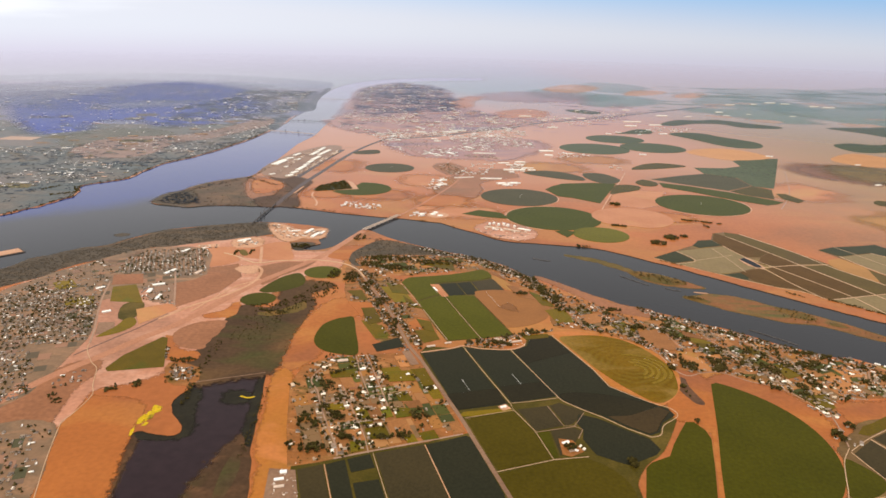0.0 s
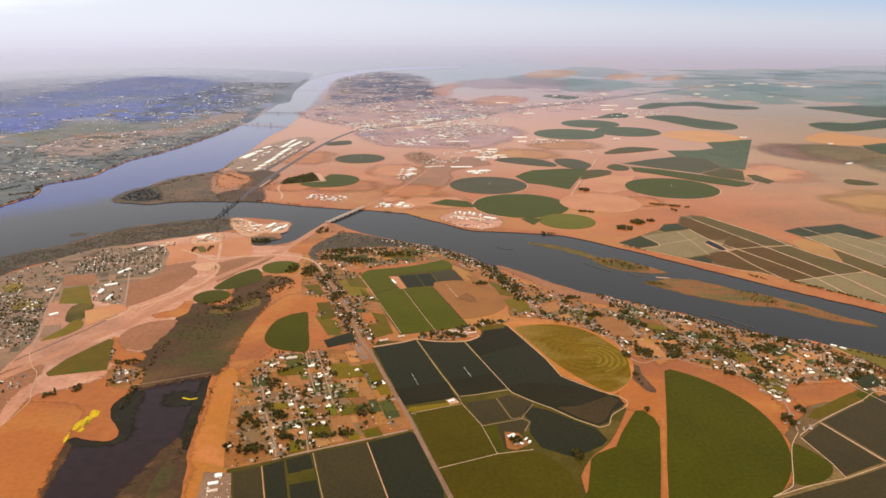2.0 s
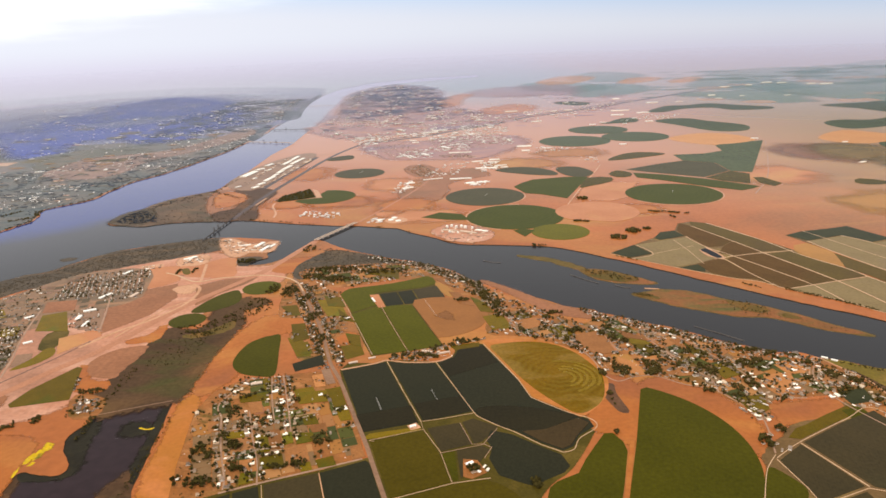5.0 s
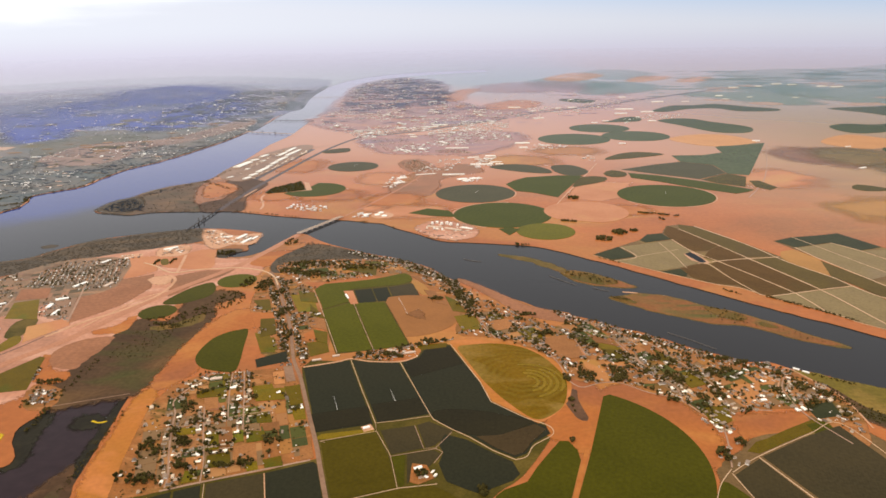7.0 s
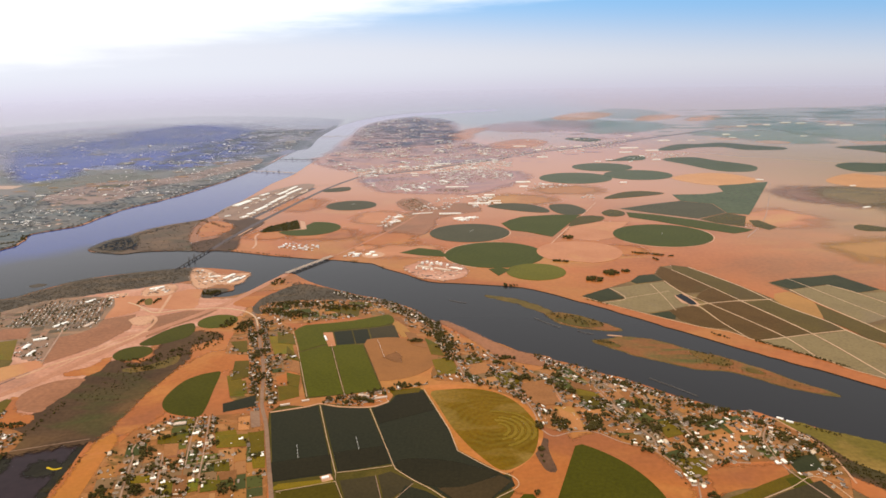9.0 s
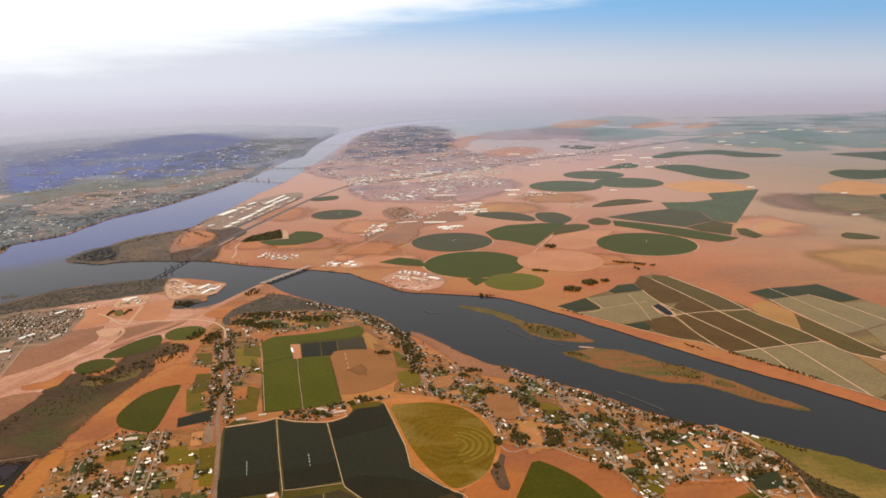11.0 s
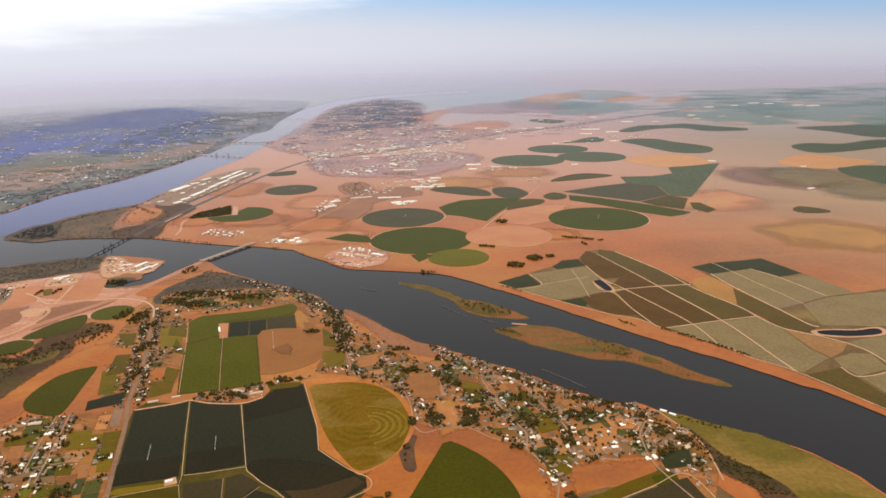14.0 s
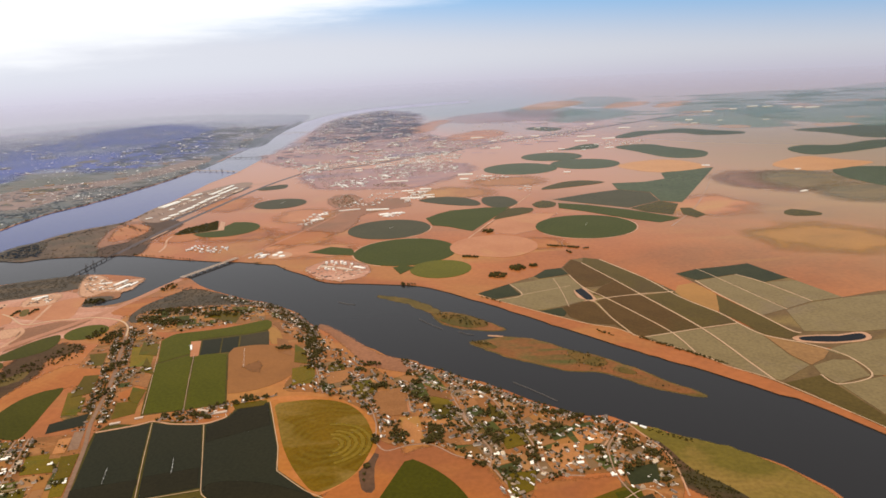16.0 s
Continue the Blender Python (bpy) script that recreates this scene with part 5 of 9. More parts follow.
ACROSS.append(([(325, 666), (334, 666), (339, 637), (328, 626), (321, 641)], OLIVE, "small olive field in dry land"))
ACROSS.append((smooth([(158, 647), (174, 690), (196, 688), (191, 668), (169, 652)], 2), OLIVE, "small olive field beside a pale road"))
ACROSS.append((smooth([(401, 631), (413, 646), (429, 632), (427, 621), (407, 620)], 2), OLIVE, "small green field in tan land"))
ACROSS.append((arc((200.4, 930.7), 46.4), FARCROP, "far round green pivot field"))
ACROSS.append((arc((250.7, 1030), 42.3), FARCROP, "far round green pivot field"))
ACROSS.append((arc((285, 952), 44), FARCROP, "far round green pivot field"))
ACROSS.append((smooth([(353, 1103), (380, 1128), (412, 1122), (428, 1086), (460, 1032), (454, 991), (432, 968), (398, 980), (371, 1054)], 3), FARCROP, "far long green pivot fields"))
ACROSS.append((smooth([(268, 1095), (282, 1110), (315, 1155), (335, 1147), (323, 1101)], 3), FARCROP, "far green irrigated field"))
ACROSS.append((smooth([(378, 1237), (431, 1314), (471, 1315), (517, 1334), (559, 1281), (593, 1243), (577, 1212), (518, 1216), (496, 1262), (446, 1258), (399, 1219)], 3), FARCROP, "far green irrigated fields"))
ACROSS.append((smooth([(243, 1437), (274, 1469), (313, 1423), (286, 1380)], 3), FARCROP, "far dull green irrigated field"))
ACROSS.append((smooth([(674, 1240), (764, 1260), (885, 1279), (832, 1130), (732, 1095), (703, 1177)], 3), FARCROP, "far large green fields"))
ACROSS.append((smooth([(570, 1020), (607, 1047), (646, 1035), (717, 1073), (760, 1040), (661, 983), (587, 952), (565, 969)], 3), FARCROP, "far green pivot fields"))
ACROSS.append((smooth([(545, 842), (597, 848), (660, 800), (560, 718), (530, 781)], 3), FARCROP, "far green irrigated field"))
ACROSS.append((smooth([(324, 930), (371, 961), (407, 947), (419, 888), (360, 862), (328, 896)], 3), PEACH, "bare peach-coloured round field"))
ACROSS.append((smooth([(501, 897), (557, 944), (586, 906), (606, 874), (529, 834), (497, 860)], 3), PEACH, "bare peach-coloured round field"))
ACROSS.append((smooth([(-114, 850), (-104, 870), (-86, 876), (-82, 850), (-104, 840)], 3), DARKPIVOT, "small dark irrigated field"))
ACROSS.append((arc((156, 556), 33, -80, 220, 36), PINKSOIL, "round bare fallow field beside a tree group"))
for poly, mat, label in ACROSS:
    field(poly, mat, label, 0.12)


ORCHARDS = []
ORCHARDS.append(([(143.5, 447), (162.4, 463), (169, 442.7), (153.4, 436.4)], DARKORCH, "dark green orchard block at the river"))
ORCHARDS.append(([(163.9, 463), (200.8, 477), (207, 451.8), (200.4, 447.4), (200.4, 435.4), (205.6, 429.6), (189.6, 420.2), (176.3, 415.8), (155.4, 434.2), (170, 441.7)], GREYCROP, "pale grey-green netted orchard block"))
ORCHARDS.append(([(179.9, 477.8), (188, 491.4), (198.6, 494.4), (201.7, 480.4), (182.7, 472.6)], DARKORCH, "dark green orchard block"))
ORCHARDS.append(([(177, 414), (190.3, 419), (191.8, 410), (189.9, 405.2), (185.2, 406.8)], DARKORCH, "dark green orchard corner block"))
ORCHARDS.append(([(200.5, 495), (208.2, 513.5), (213.5, 505.4), (228.2, 464.9), (218.5, 455), (207.8, 453), (202.4, 479)], BROWNORCH, "brown orchard block in straight rows"))
ORCHARDS.append(([(214.4, 505.6), (217, 517), (226.6, 511.4), (246.6, 468.2), (257.8, 441), (237.3, 441), (229, 465)], OLIVEORCH, "olive-brown orchard block in straight rows"))
ORCHARDS.append(([(219, 454.5), (228.6, 463.8), (236.8, 440), (217.8, 433.4), (210.6, 440)], BROWNORCH, "brown orchard block beside the pond"))
ORCHARDS.append(([(211, 427.4), (216.6, 432), (229.8, 402.9), (239.6, 378.8), (226, 374.6), (221.4, 376.5), (214.8, 402.4)], BROWNORCH, "brown orchard block in long rows"))
ORCHARDS.append(([(209.2, 425.8), (213.4, 402), (220, 377), (214.2, 391), (200.5, 394.5), (192.8, 404), (190.8, 419.6), (206.4, 429)], BROWNORCH, "brown orchard block along the river road"))
ORCHARDS.append(([(218.2, 432.6), (233.6, 436.4), (238.4, 433.8), (255.4, 384.1), (240.4, 379.3), (230.9, 403.2)], BROWNORCH, "brown orchard block in long rows"))
ORCHARDS.append(([(239.6, 434.8), (257.2, 439.8), (258.2, 430), (271.2, 403.6), (275.6, 390.4), (256.6, 384.5)], OLIVEORCH, "olive-brown orchard block in long rows"))
ORCHARDS.append(([(226.2, 373.4), (239.9, 377.7), (243.6, 354.4), (244.4, 353.6), (225, 372.8)], GREYCROP, "pale netted orchard block along the river road"))
ORCHARDS.append(([(240.8, 377.8), (255.6, 382.3), (263.8, 341.2), (266.8, 325.5), (253.8, 339.8), (245, 353.4)], GREYCROP, "pale netted orchard block"))
ORCHARDS.append(([(256.8, 382.1), (275.4, 387.6), (281.6, 372.6), (284, 348.7), (288, 337.4), (270.3, 323.2), (268.2, 324.8), (265, 341.4)], GREYCROP, "wide pale netted orchard block"))
ORCHARDS.append(([(268.8, 474.2), (283.6, 482.8), (303, 486.5), (319, 491.9), (331, 459.8), (314.4, 453), (302.8, 470), (276.6, 460.4)], DARKORCH, "dark green orchard along the top of a block"))
ORCHARDS.append(([(277, 459.3), (290, 464), (299, 434), (308, 407.3), (291.9, 398.7), (281.4, 434.9)], GREYCROP, "pale netted orchard block"))
ORCHARDS.append(([(290.8, 464.2), (303.6, 468.8), (313.6, 451.4), (325.9, 417.8), (308.6, 407.8), (299.6, 434.2)], GREYCROP, "pale netted orchard block"))
ORCHARDS.append(([(315.3, 452.2), (333.4, 453.8), (340.6, 434), (344.5, 422.8), (326.6, 418)], GREYCROP, "pale grey orchard block in rows"))
ORCHARDS.append(([(263, 451), (273.6, 455.3), (279.6, 436), (279, 421.6), (271, 405), (259.4, 430.4), (258.4, 440)], STRAW, "bare straw-coloured field corner between orchards"))
ORCHARDS.append(([(279.6, 433), (291, 397.9), (296.4, 376.7), (299.5, 373.1), (292.7, 367.4), (282.9, 373.3), (277.2, 391.7), (272, 404.5)], OLIVEORCH, "dark olive-brown orchard band"))
ORCHARDS.append(([(270.2, 321), (288.1, 327.5), (290.2, 318), (294.1, 297.9), (296, 286), (291, 283), (283.4, 297), (277, 311.8)], OLIVEORCH, "dull olive-brown field at the river road"))
ORCHARDS.append(([(289.4, 336.8), (300.6, 342.8), (308.6, 341.5), (307.8, 326), (291.7, 319.5), (288.7, 328)], GREYCROP, "pale netted orchard block"))
ORCHARDS.append(([(282.3, 371.5), (295, 360.8), (304, 353), (297.1, 343.7), (288.9, 337.9), (284.9, 348.5)], TANFIELD, "tan field between orchards"))
ORCHARDS.append(([(325.5, 415.8), (344.5, 421.4), (390, 430), (370, 380), (330.3, 373.8), (302.8, 375.8), (307, 405.6)], GREYCROP, "pale netted orchard block with a rounded edge"))
ORCHARDS.append(([(302.4, 353), (312.9, 358.4), (326.8, 362.2), (365, 374), (340, 330), (315, 326), (309.4, 326), (310, 342.6)], GREYCROP, "pale orchard block beside a curved pond"))
ORCHARDS.append(([(291.7, 318.5), (300.4, 321), (312, 325), (335, 325), (305, 280), (297, 286)], GREYCROP, "pale orchard block in rows"))
for poly, mat, label in ORCHARDS:
    field(poly, mat, label, 0.1, "orchard blocks", name="orchard_block", category="orchard")
field([(-97, 678.3), (-91, 673), (-81, 641), (-106, 632), (-96.5, 636.5), (-86.8, 642)], SAND, "pale dirt strip between an orchard and a round field", 0.15, "", name="dirt_strip", category="soil")
field([(-122.3, 631.4), (-120.6, 652), (-99.7, 680), (-87, 642), (-96.1, 636.6), (-118.4, 628.4)], DARKORCH, "dark orchard with a ragged edge", 0.25, "orchard blocks", name="orchard_block", category="orchard")

field(smooth([(200.6, 449.6), (204, 453.4), (207, 453.6), (211.4, 433), (208.6, 427.4), (202.6, 430)], 3), SAND, "pale dirt bank round a farm pond", 0.05, "", name="pond_bank", category="bank", base=-0.05)
water_sheet("water", FARM_POND, PONDWATER, "narrow dark farm pond among orchards", 0.16)
field(smooth([(295, 369.4), (307, 371), (316, 370.6), (329, 373.4), (330.4, 367), (325, 362.6), (311.2, 360.4), (301, 361.4), (294.6, 364.4)], 3), SAND, "pale dirt bank round a curved pond", 0.05, "", name="pond_bank", category="bank", base=-0.05)
water_sheet("water", CURVED_POND, PONDWATER, "dark curved pond between orchard blocks", 0.16)

# ---- roads ----
ROADS = []
ROADS.append(([(191.4, 472), (193.6, 446), (194.4, 420)], 0.5, TRACK, "pale dirt orchard track"))
ROADS.append(([(170, 442.6), (186, 450), (200, 456.6)], 0.5, TRACK, "pale dirt orchard track"))
ROADS.append(([(-72, 980), (-44, 997), (0, 1028), (32, 1066), (76, 1108), (110, 1142), (165, 1215), (246, 1279), (312, 1337), (415, 1440), (508, 1530), (700, 1720)], 9.0, RAILBED, "straight dark highway past a far town"))
ROADS.append(([(-58, 417), (-52, 405), (-38.2, 369), (-25.3, 334), (-15.4, 300), (-7.6, 281), (2.4, 252), (9.4, 232), (13.4, 219), (23.5, 187), (28, 172)], 1.5, PAVED, "straight grey-brown country road"))
ROADS.append(([(-58.8, 498.4), (-65, 480), (-69.8, 463.4), (-77, 440), (-84.5, 422), (-106, 383), (-115, 361), (-129.6, 321), (-141.7, 299.6), (-152, 279.4), (-162, 262), (-170, 243), (-180, 215)], 4.4, HIGHWAY, "divided highway running to the river bridge"))
ROADS.append(([(-34.5, 548), (-15, 600), (10, 680), (25, 760), (40, 850)], 1.6, HIGHWAY, "highway beyond the river bridge"))
ROADS.append(([(-144.5, 434.4), (-134.9, 428.5), (-123.6, 418.3), (-115.6, 415.4), (-104.8, 420.7), (-93, 422.4), (-80, 424), (-63.6, 418.4), (-53.4, 407.7), (-47, 393)], 2.2, TRACK, "pale frontage road"))
ROADS.append(([(-115.6, 415.4), (-120.2, 436), (-123.7, 450.2)], 1.8, SAND, "pale dirt road to the port"))
ROADS.append(([(131.4, 317.6), (138.1, 294.3)], 0.6, ROAD, "riverside village street"))
ROADS.append(([(117.5, 345), (128.7, 332.6), (140.8, 318.5)], 0.6, ROAD, "riverside village street"))
ROADS.append(([(-109, 570.8), (-111, 586.7), (-119.6, 611), (-120.5, 624)], 1.7, SAND, "pale winding sand track"))
ROADS.append(([(-137.2, 617.6), (-134.5, 647.2)], 1.6, SAND, "pale strip beside the railway"))
ROADS.append(([(-163, 292.5), (-160.6, 285.6), (-153, 274), (-147.8, 268), (-142.5, 254), (-138.5, 245), (-138.8, 231.6), (-139.8, 226), (-138.7, 220.6), (-132, 200), (-125, 181), (-120, 165)], 0.6, TRACK, "pale winding dirt road"))
ROADS.append(([(-192, 375), (-182, 342.6), (-168.6, 308.7), (-163, 292.5)], 1.0, ROAD, "village road"))
ROADS.append(([(-199.6, 405.5), (-189.7, 419.4), (-177.4, 430.3), (-156.7, 431.4)], 0.8, ROAD, "narrow village street"))
ROADS.append(([(-162, 396), (-151, 366), (-142, 340.6)], 1.0, ROAD, "narrow grey village street"))
ROADS.append(([(-143, 322.7), (-132.5, 342), (-121.4, 355.5), (-110.7, 378.4), (-110.9, 401.2), (-118.4, 411.1)], 1.8, SAND, "broad pale graded dirt track"))
ROADS.append(([(-130.5, 333.7), (-124.6, 354.2), (-117.2, 373.7), (-107.4, 384.7)], 1.1, SAND, "pale graded dirt track"))
ROADS.append(([(10.8, 298.4), (19.6, 272), (28.5, 246.6)], 0.55, TRACK, "pale farm track between dark fields"))
ROADS.append(([(33.1, 296), (41, 274), (48.7, 252.4)], 0.6, TRACK, "pale farm track between dark fields"))
ROADS.append(([(54.8, 314.2), (68, 278.4), (71.9, 262.8)], 0.7, TRACK, "pale farm track beside a hay field"))
ROADS.append(([(71.9, 262.8), (84.4, 251.2), (92.4, 245.8), (93.4, 240), (86, 233), (83, 226.4), (79, 224.5)], 0.6, TRACK, "pale track along a field edge"))
ROADS.append(([(48.7, 252.4), (50, 249.6), (57, 243), (63.4, 238), (71.6, 229.8), (79, 224.5)], 0.6, TRACK, "pale farm track"))
ROADS.append(([(29.5, 241.5), (36.1, 226.6), (40.3, 208.8)], 0.35, TRACK, "pale field track"))
ROADS.append(([(28.5, 246.6), (29.5, 241.5), (10, 234.8), (12, 234)], 0.35, TRACK, "pale field track"))
ROADS.append(([(29, 247), (36, 248.5), (48.4, 252)], 0.4, TRACK, "pale field track"))
ROADS.append(([(43.2, 245.2), (47.4, 230.8), (51.5, 231), (57, 241)], 0.22, ROAD, "narrow dirt track"))
ROADS.append(([(51.5, 231), (54.2, 228.6), (51.4, 222.2)], 0.22, ROAD, "narrow dirt track"))
ROADS.append(([(35.8, 225.8), (51.5, 230.6)], 0.2, ROAD, "narrow dirt track"))
ROADS.append(([(20.1, 200.8), (40.6, 208.7), (53, 211)], 0.5, TRACK, "pale field track"))
ROADS.append(([(1.0, 366.8), (10, 338), (19.4, 309)], 0.35, TRACK, "pale track between twin green fields"))
ROADS.append(([(-24.5, 385), (-14, 356.3), (3.2, 305.8)], 0.5, TRACK, "pale field-edge track"))
ROADS.append(([(-9, 291.5), (5, 296.6), (10.8, 299.6), (19.5, 297.2), (33, 297), (40, 302)], 0.9, SAND, "pale dirt road with farm buildings"))
ROADS.append(([(-36, 206.2), (-24.7, 210.8), (-8.5, 216.9), (9, 223.6)], 0.8, ROAD, "country road beside dark fields"))
ROADS.append(([(-22.8, 210), (-13.6, 178)], 0.4, TRACK, "farm track between dark fields"))
ROADS.append(([(-4.8, 216), (6.7, 178)], 0.35, SAND, "narrow dirt field track"))
ROADS.append(([(-38.6, 202.7), (-31.5, 178)], 0.35, SAND, "narrow dirt field track"))
ROADS.append(([(-47.1, 286.5), (-54.3, 264.6), (-50.1, 253.5), (-47.1, 243.2), (-42.1, 228.5), (-36.5, 214.2), (-35, 207.7)], 0.6, ROAD, "narrow grey village street"))
ROADS.append(([(-40.4, 258.2), (-33.8, 239), (-28, 223.7), (-24.3, 210)], 0.5, ROAD, "narrow grey village street"))
ROADS.append(([(-38.3, 286), (-34.3, 269.7), (-27.7, 247.7)], 0.5, ROAD, "narrow grey village street"))
ROADS.append(([(-33.9, 287.8), (-26.7, 264.7), (-18.6, 236.6)], 0.6, ROAD, "narrow grey village street"))
ROADS.append(([(-47.1, 243.2), (-36.4, 246), (-23.5, 252.2), (-12.6, 255.3)], 0.5, ROAD, "narrow grey village street"))
ROADS.append(([(-40.7, 226), (-29.9, 228.6), (-17.3, 231.3)], 0.5, ROAD, "narrow grey village street"))
ROADS.append(([(104, 281), (108.9, 274.5), (117, 278), (125.6, 278), (134.8, 270.5), (144.9, 265.6), (150.4, 256), (155, 246), (154.5, 238.2), (152.1, 228.4), (150.1, 221)], 0.55, ROAD, "curved road round a half-round field"))
ROADS.append(([(133.7, 315.5), (139.8, 289.8), (146.9, 274.5), (146.4, 263)], 0.6, ROAD, "riverside village street"))
ROADS.append(([(117, 334), (130, 322), (146, 315.6), (154.4, 297.7), (162.3, 278), (164.3, 260), (178, 257)], 0.6, ROAD, "riverside village street"))
ROADS.append(([(40, 405), (55, 384), (68.5, 343), (72.4, 330.4), (76, 321)], 0.5, ROAD, "riverside village street"))
ROADS.append(([(85.3, 343), (96, 314), (102.4, 295.3), (104, 281)], 0.5, ROAD, "riverside village street"))
ROADS.append(([(111.5, 328), (115.5, 303.4)], 0.5, ROAD, "riverside village street"))
ROADS.append(([(196.2, 288), (189.6, 276), (188.4, 270), (189.2, 254), (196.6, 235.1)], 0.5, ROAD, "riverside village street"))
ROADS.append(([(187.6, 275), (197, 291), (202.8, 283), (209, 267.4), (209, 245)], 0.6, SAND, "dirt road along a wet meadow"))
ROADS.append(([(161.2, 226.6), (170.8, 202)], 0.6, TRACK, "pale narrow farm track"))
ROADS.append(([(149, 217.6), (151.8, 202.1), (152.2, 193.7)], 0.5, TRACK, "pale narrow farm track"))
ROADS.append(([(124, 184.8), (138.8, 190.3), (152.3, 193.9), (170.3, 201.3), (186, 195)], 0.6, TRACK, "pale narrow farm track"))
ROADS.append(([(124, 184.8), (131.3, 189), (134, 192.2), (139.8, 204.7), (143.9, 212.7), (149.6, 220)], 0.6, TRACK, "pale track round a green field"))
ROADS.append(([(149.4, 218.3), (161.3, 227.3), (184.7, 241.3), (198.8, 248.2), (206, 222)], 0.6, TRACK, "pale farm road"))
ROADS.append(([(104.3, 231), (91.5, 188), (87, 172)], 1.5, ORANGE, "orange dirt strip between green fields"))
ROADS.append(([(129.6, 561), (149, 618), (184.7, 716), (200, 760)], 1.1, SAND, "pale straight farm road"))
ROADS.append(([(427, 878), (347, 684), (300, 600)], 0.9, ROAD, "pale field-edge road"))
ROADS.append(([(142.7, 446), (154.9, 434), (180, 411), (200.5, 393.8), (214, 386), (224.5, 372.6), (244.9, 352.4), (253.4, 339), (267.6, 324), (283, 298), (292, 281), (302, 255)], 0.8, TRACK, "pale river road below orchards"))
ROADS.append(([(213.8, 505.2), (228.7, 464.7), (239, 434), (256, 383.6), (264.4, 341), (267.6, 324)], 1.05, TRACK, "pale dirt orchard track"))
ROADS.append(([(227, 511.8), (247, 468.2), (258.7, 430), (271.7, 403.6), (276, 388.6), (282, 373), (296, 362)], 1.05, TRACK, "pale dirt orchard track"))
ROADS.append(([(202, 479), (207.4, 453), (217.2, 433), (230.3, 403), (240, 378.4), (244.2, 354)], 0.90, TRACK, "pale dirt orchard track"))
ROADS.append(([(206, 430), (210.4, 425), (214.2, 402), (220.9, 376)], 0.75, TRACK, "pale dirt orchard track"))
ROADS.append(([(206, 429), (217.4, 432.9), (233.6, 437), (257.6, 440.6)], 0.90, TRACK, "pale orchard cross track"))
ROADS.append(([(225.6, 374), (240, 378.4), (256, 383.4), (276.3, 389)], 0.90, TRACK, "pale orchard cross track"))
ROADS.append(([(276, 460), (281, 435), (291.5, 398.3), (297.3, 377.7), (300.7, 374)], 1.05, TRACK, "pale dirt orchard track"))
ROADS.append(([(303.2, 469.4), (314, 452), (326.2, 417.8)], 0.90, TRACK, "pale dirt orchard track"))
ROADS.append(([(284, 483), (290.4, 464), (299.3, 434), (308, 407)], 0.75, TRACK, "pale dirt orchard track"))
ROADS.append(([(163.5, 463.2), (169.6, 441.9), (154.9, 434.6)], 0.75, TRACK, "pale dirt orchard track"))
ROADS.append(([(296, 362), (304.3, 353.4), (309.4, 342.6), (308.4, 325.8), (291.3, 319), (288.4, 328)], 0.90, TRACK, "pale dirt orchard track"))
ROADS.append(([(-176, 690), (-150, 780), (-138, 873), (-108, 900)], 2.0, ROAD, "access road along a depot"))
for pts, width, mat, label in ROADS:
    ribbon(pts, width * ((0.7 if pts[0][0] > 150 else 0.44) if mat is TRACK else 1), mat, "road", label, z=(0.19 if pts[0][0] > 120 else 0.14) if mat is TRACK else 0.09, steps=1 if ("field track" in label or "farm track" in label or "dirt track" in label) and width < 0.8 else 5)
ribbon([(-142.9, 568.6), (-138.6, 645), (-129.8, 727), (-111, 872), (-78, 990), (-50, 1010), (-8, 1042), (24, 1080), (68, 1122), (102, 1156), (157, 1230), (238, 1293), (304, 1352), (405, 1455)], 4.5, RAILBED, "railway", "dark railway line on a gravel bed", "railway")
ribbon([(-141, 330), (-147.5, 313), (-153, 302), (-164, 280)], 0.7, RAILBED, "railway", "dark railway line", "railway")

for centre, radius, a0, a1 in (((233, 610.5), 41.6, -150, 40), ((89.9, 549.4), 39.3, 80, 250), ((69, 623.6), 36, -60, 10), ((158, 548), 33, 60, 160), ((-79.2, 643.6), 29.5, 40, 95)):
    ribbon(arc(centre, radius, a0, a1, 20), 0.9 if radius > 30 and centre[1] > 400 else 0.5, SAND, "road", "pale wheel track round a pivot field", z=0.1, steps=1)
ribbon([(-101.5, 257.9), (-89, 262.8), (-75, 268)], 0.22, ROAD, "dike", "thin pale dike between marsh and lake", "dike", 0.1)
ribbon([(-151, 690), (-143, 770), (-131, 872)], 8.0, RAILBED, "rail_yard", "dark gravel rail yard beside the depot", "railway", 0.05)

for line in ([(110.8, 408), (117, 400), (124.5, 392)], [(158, 328), (166, 320), (175, 310)], [(133, 388), (137, 384.6), (141, 383)], [(60, 440), (66, 436), (71, 434.6)]):
    ribbon(line, 0.2, FOAM, "wake", "faint pale streak of foam on the river", "water", -0.346)

# ---- yards ----
YARDS = []
YARDS.append(([(163.9, 271.8), (177.2, 277.5), (180.4, 262.4), (168.1, 259)], 0))
YARDS.append(([(179, 287.8), (189.6, 289.4), (190.1, 279.3), (179.9, 275.5)], 0))
YARDS.append(([(150.5, 284.1), (159.6, 288.2), (161.6, 277.8), (152.9, 273.9)], 1))
YARDS.append(([(151.4, 257.5), (160.3, 259.1), (161.2, 253), (152.5, 249.2)], 1))
YARDS.append(([(122.3, 288.9), (138, 292.4), (142.7, 277.6), (133.2, 277.2)], 0))
YARDS.append(([(28.8, 407.3), (36.4, 409.8), (53, 397), (51, 388.7), (38.3, 394.4)], 0))
YARDS.append(([(86, 330), (95, 333), (101, 318), (93, 314)], 1))
YARDS.append(([(60, 386), (68, 380), (74, 368), (64, 372)], 0))
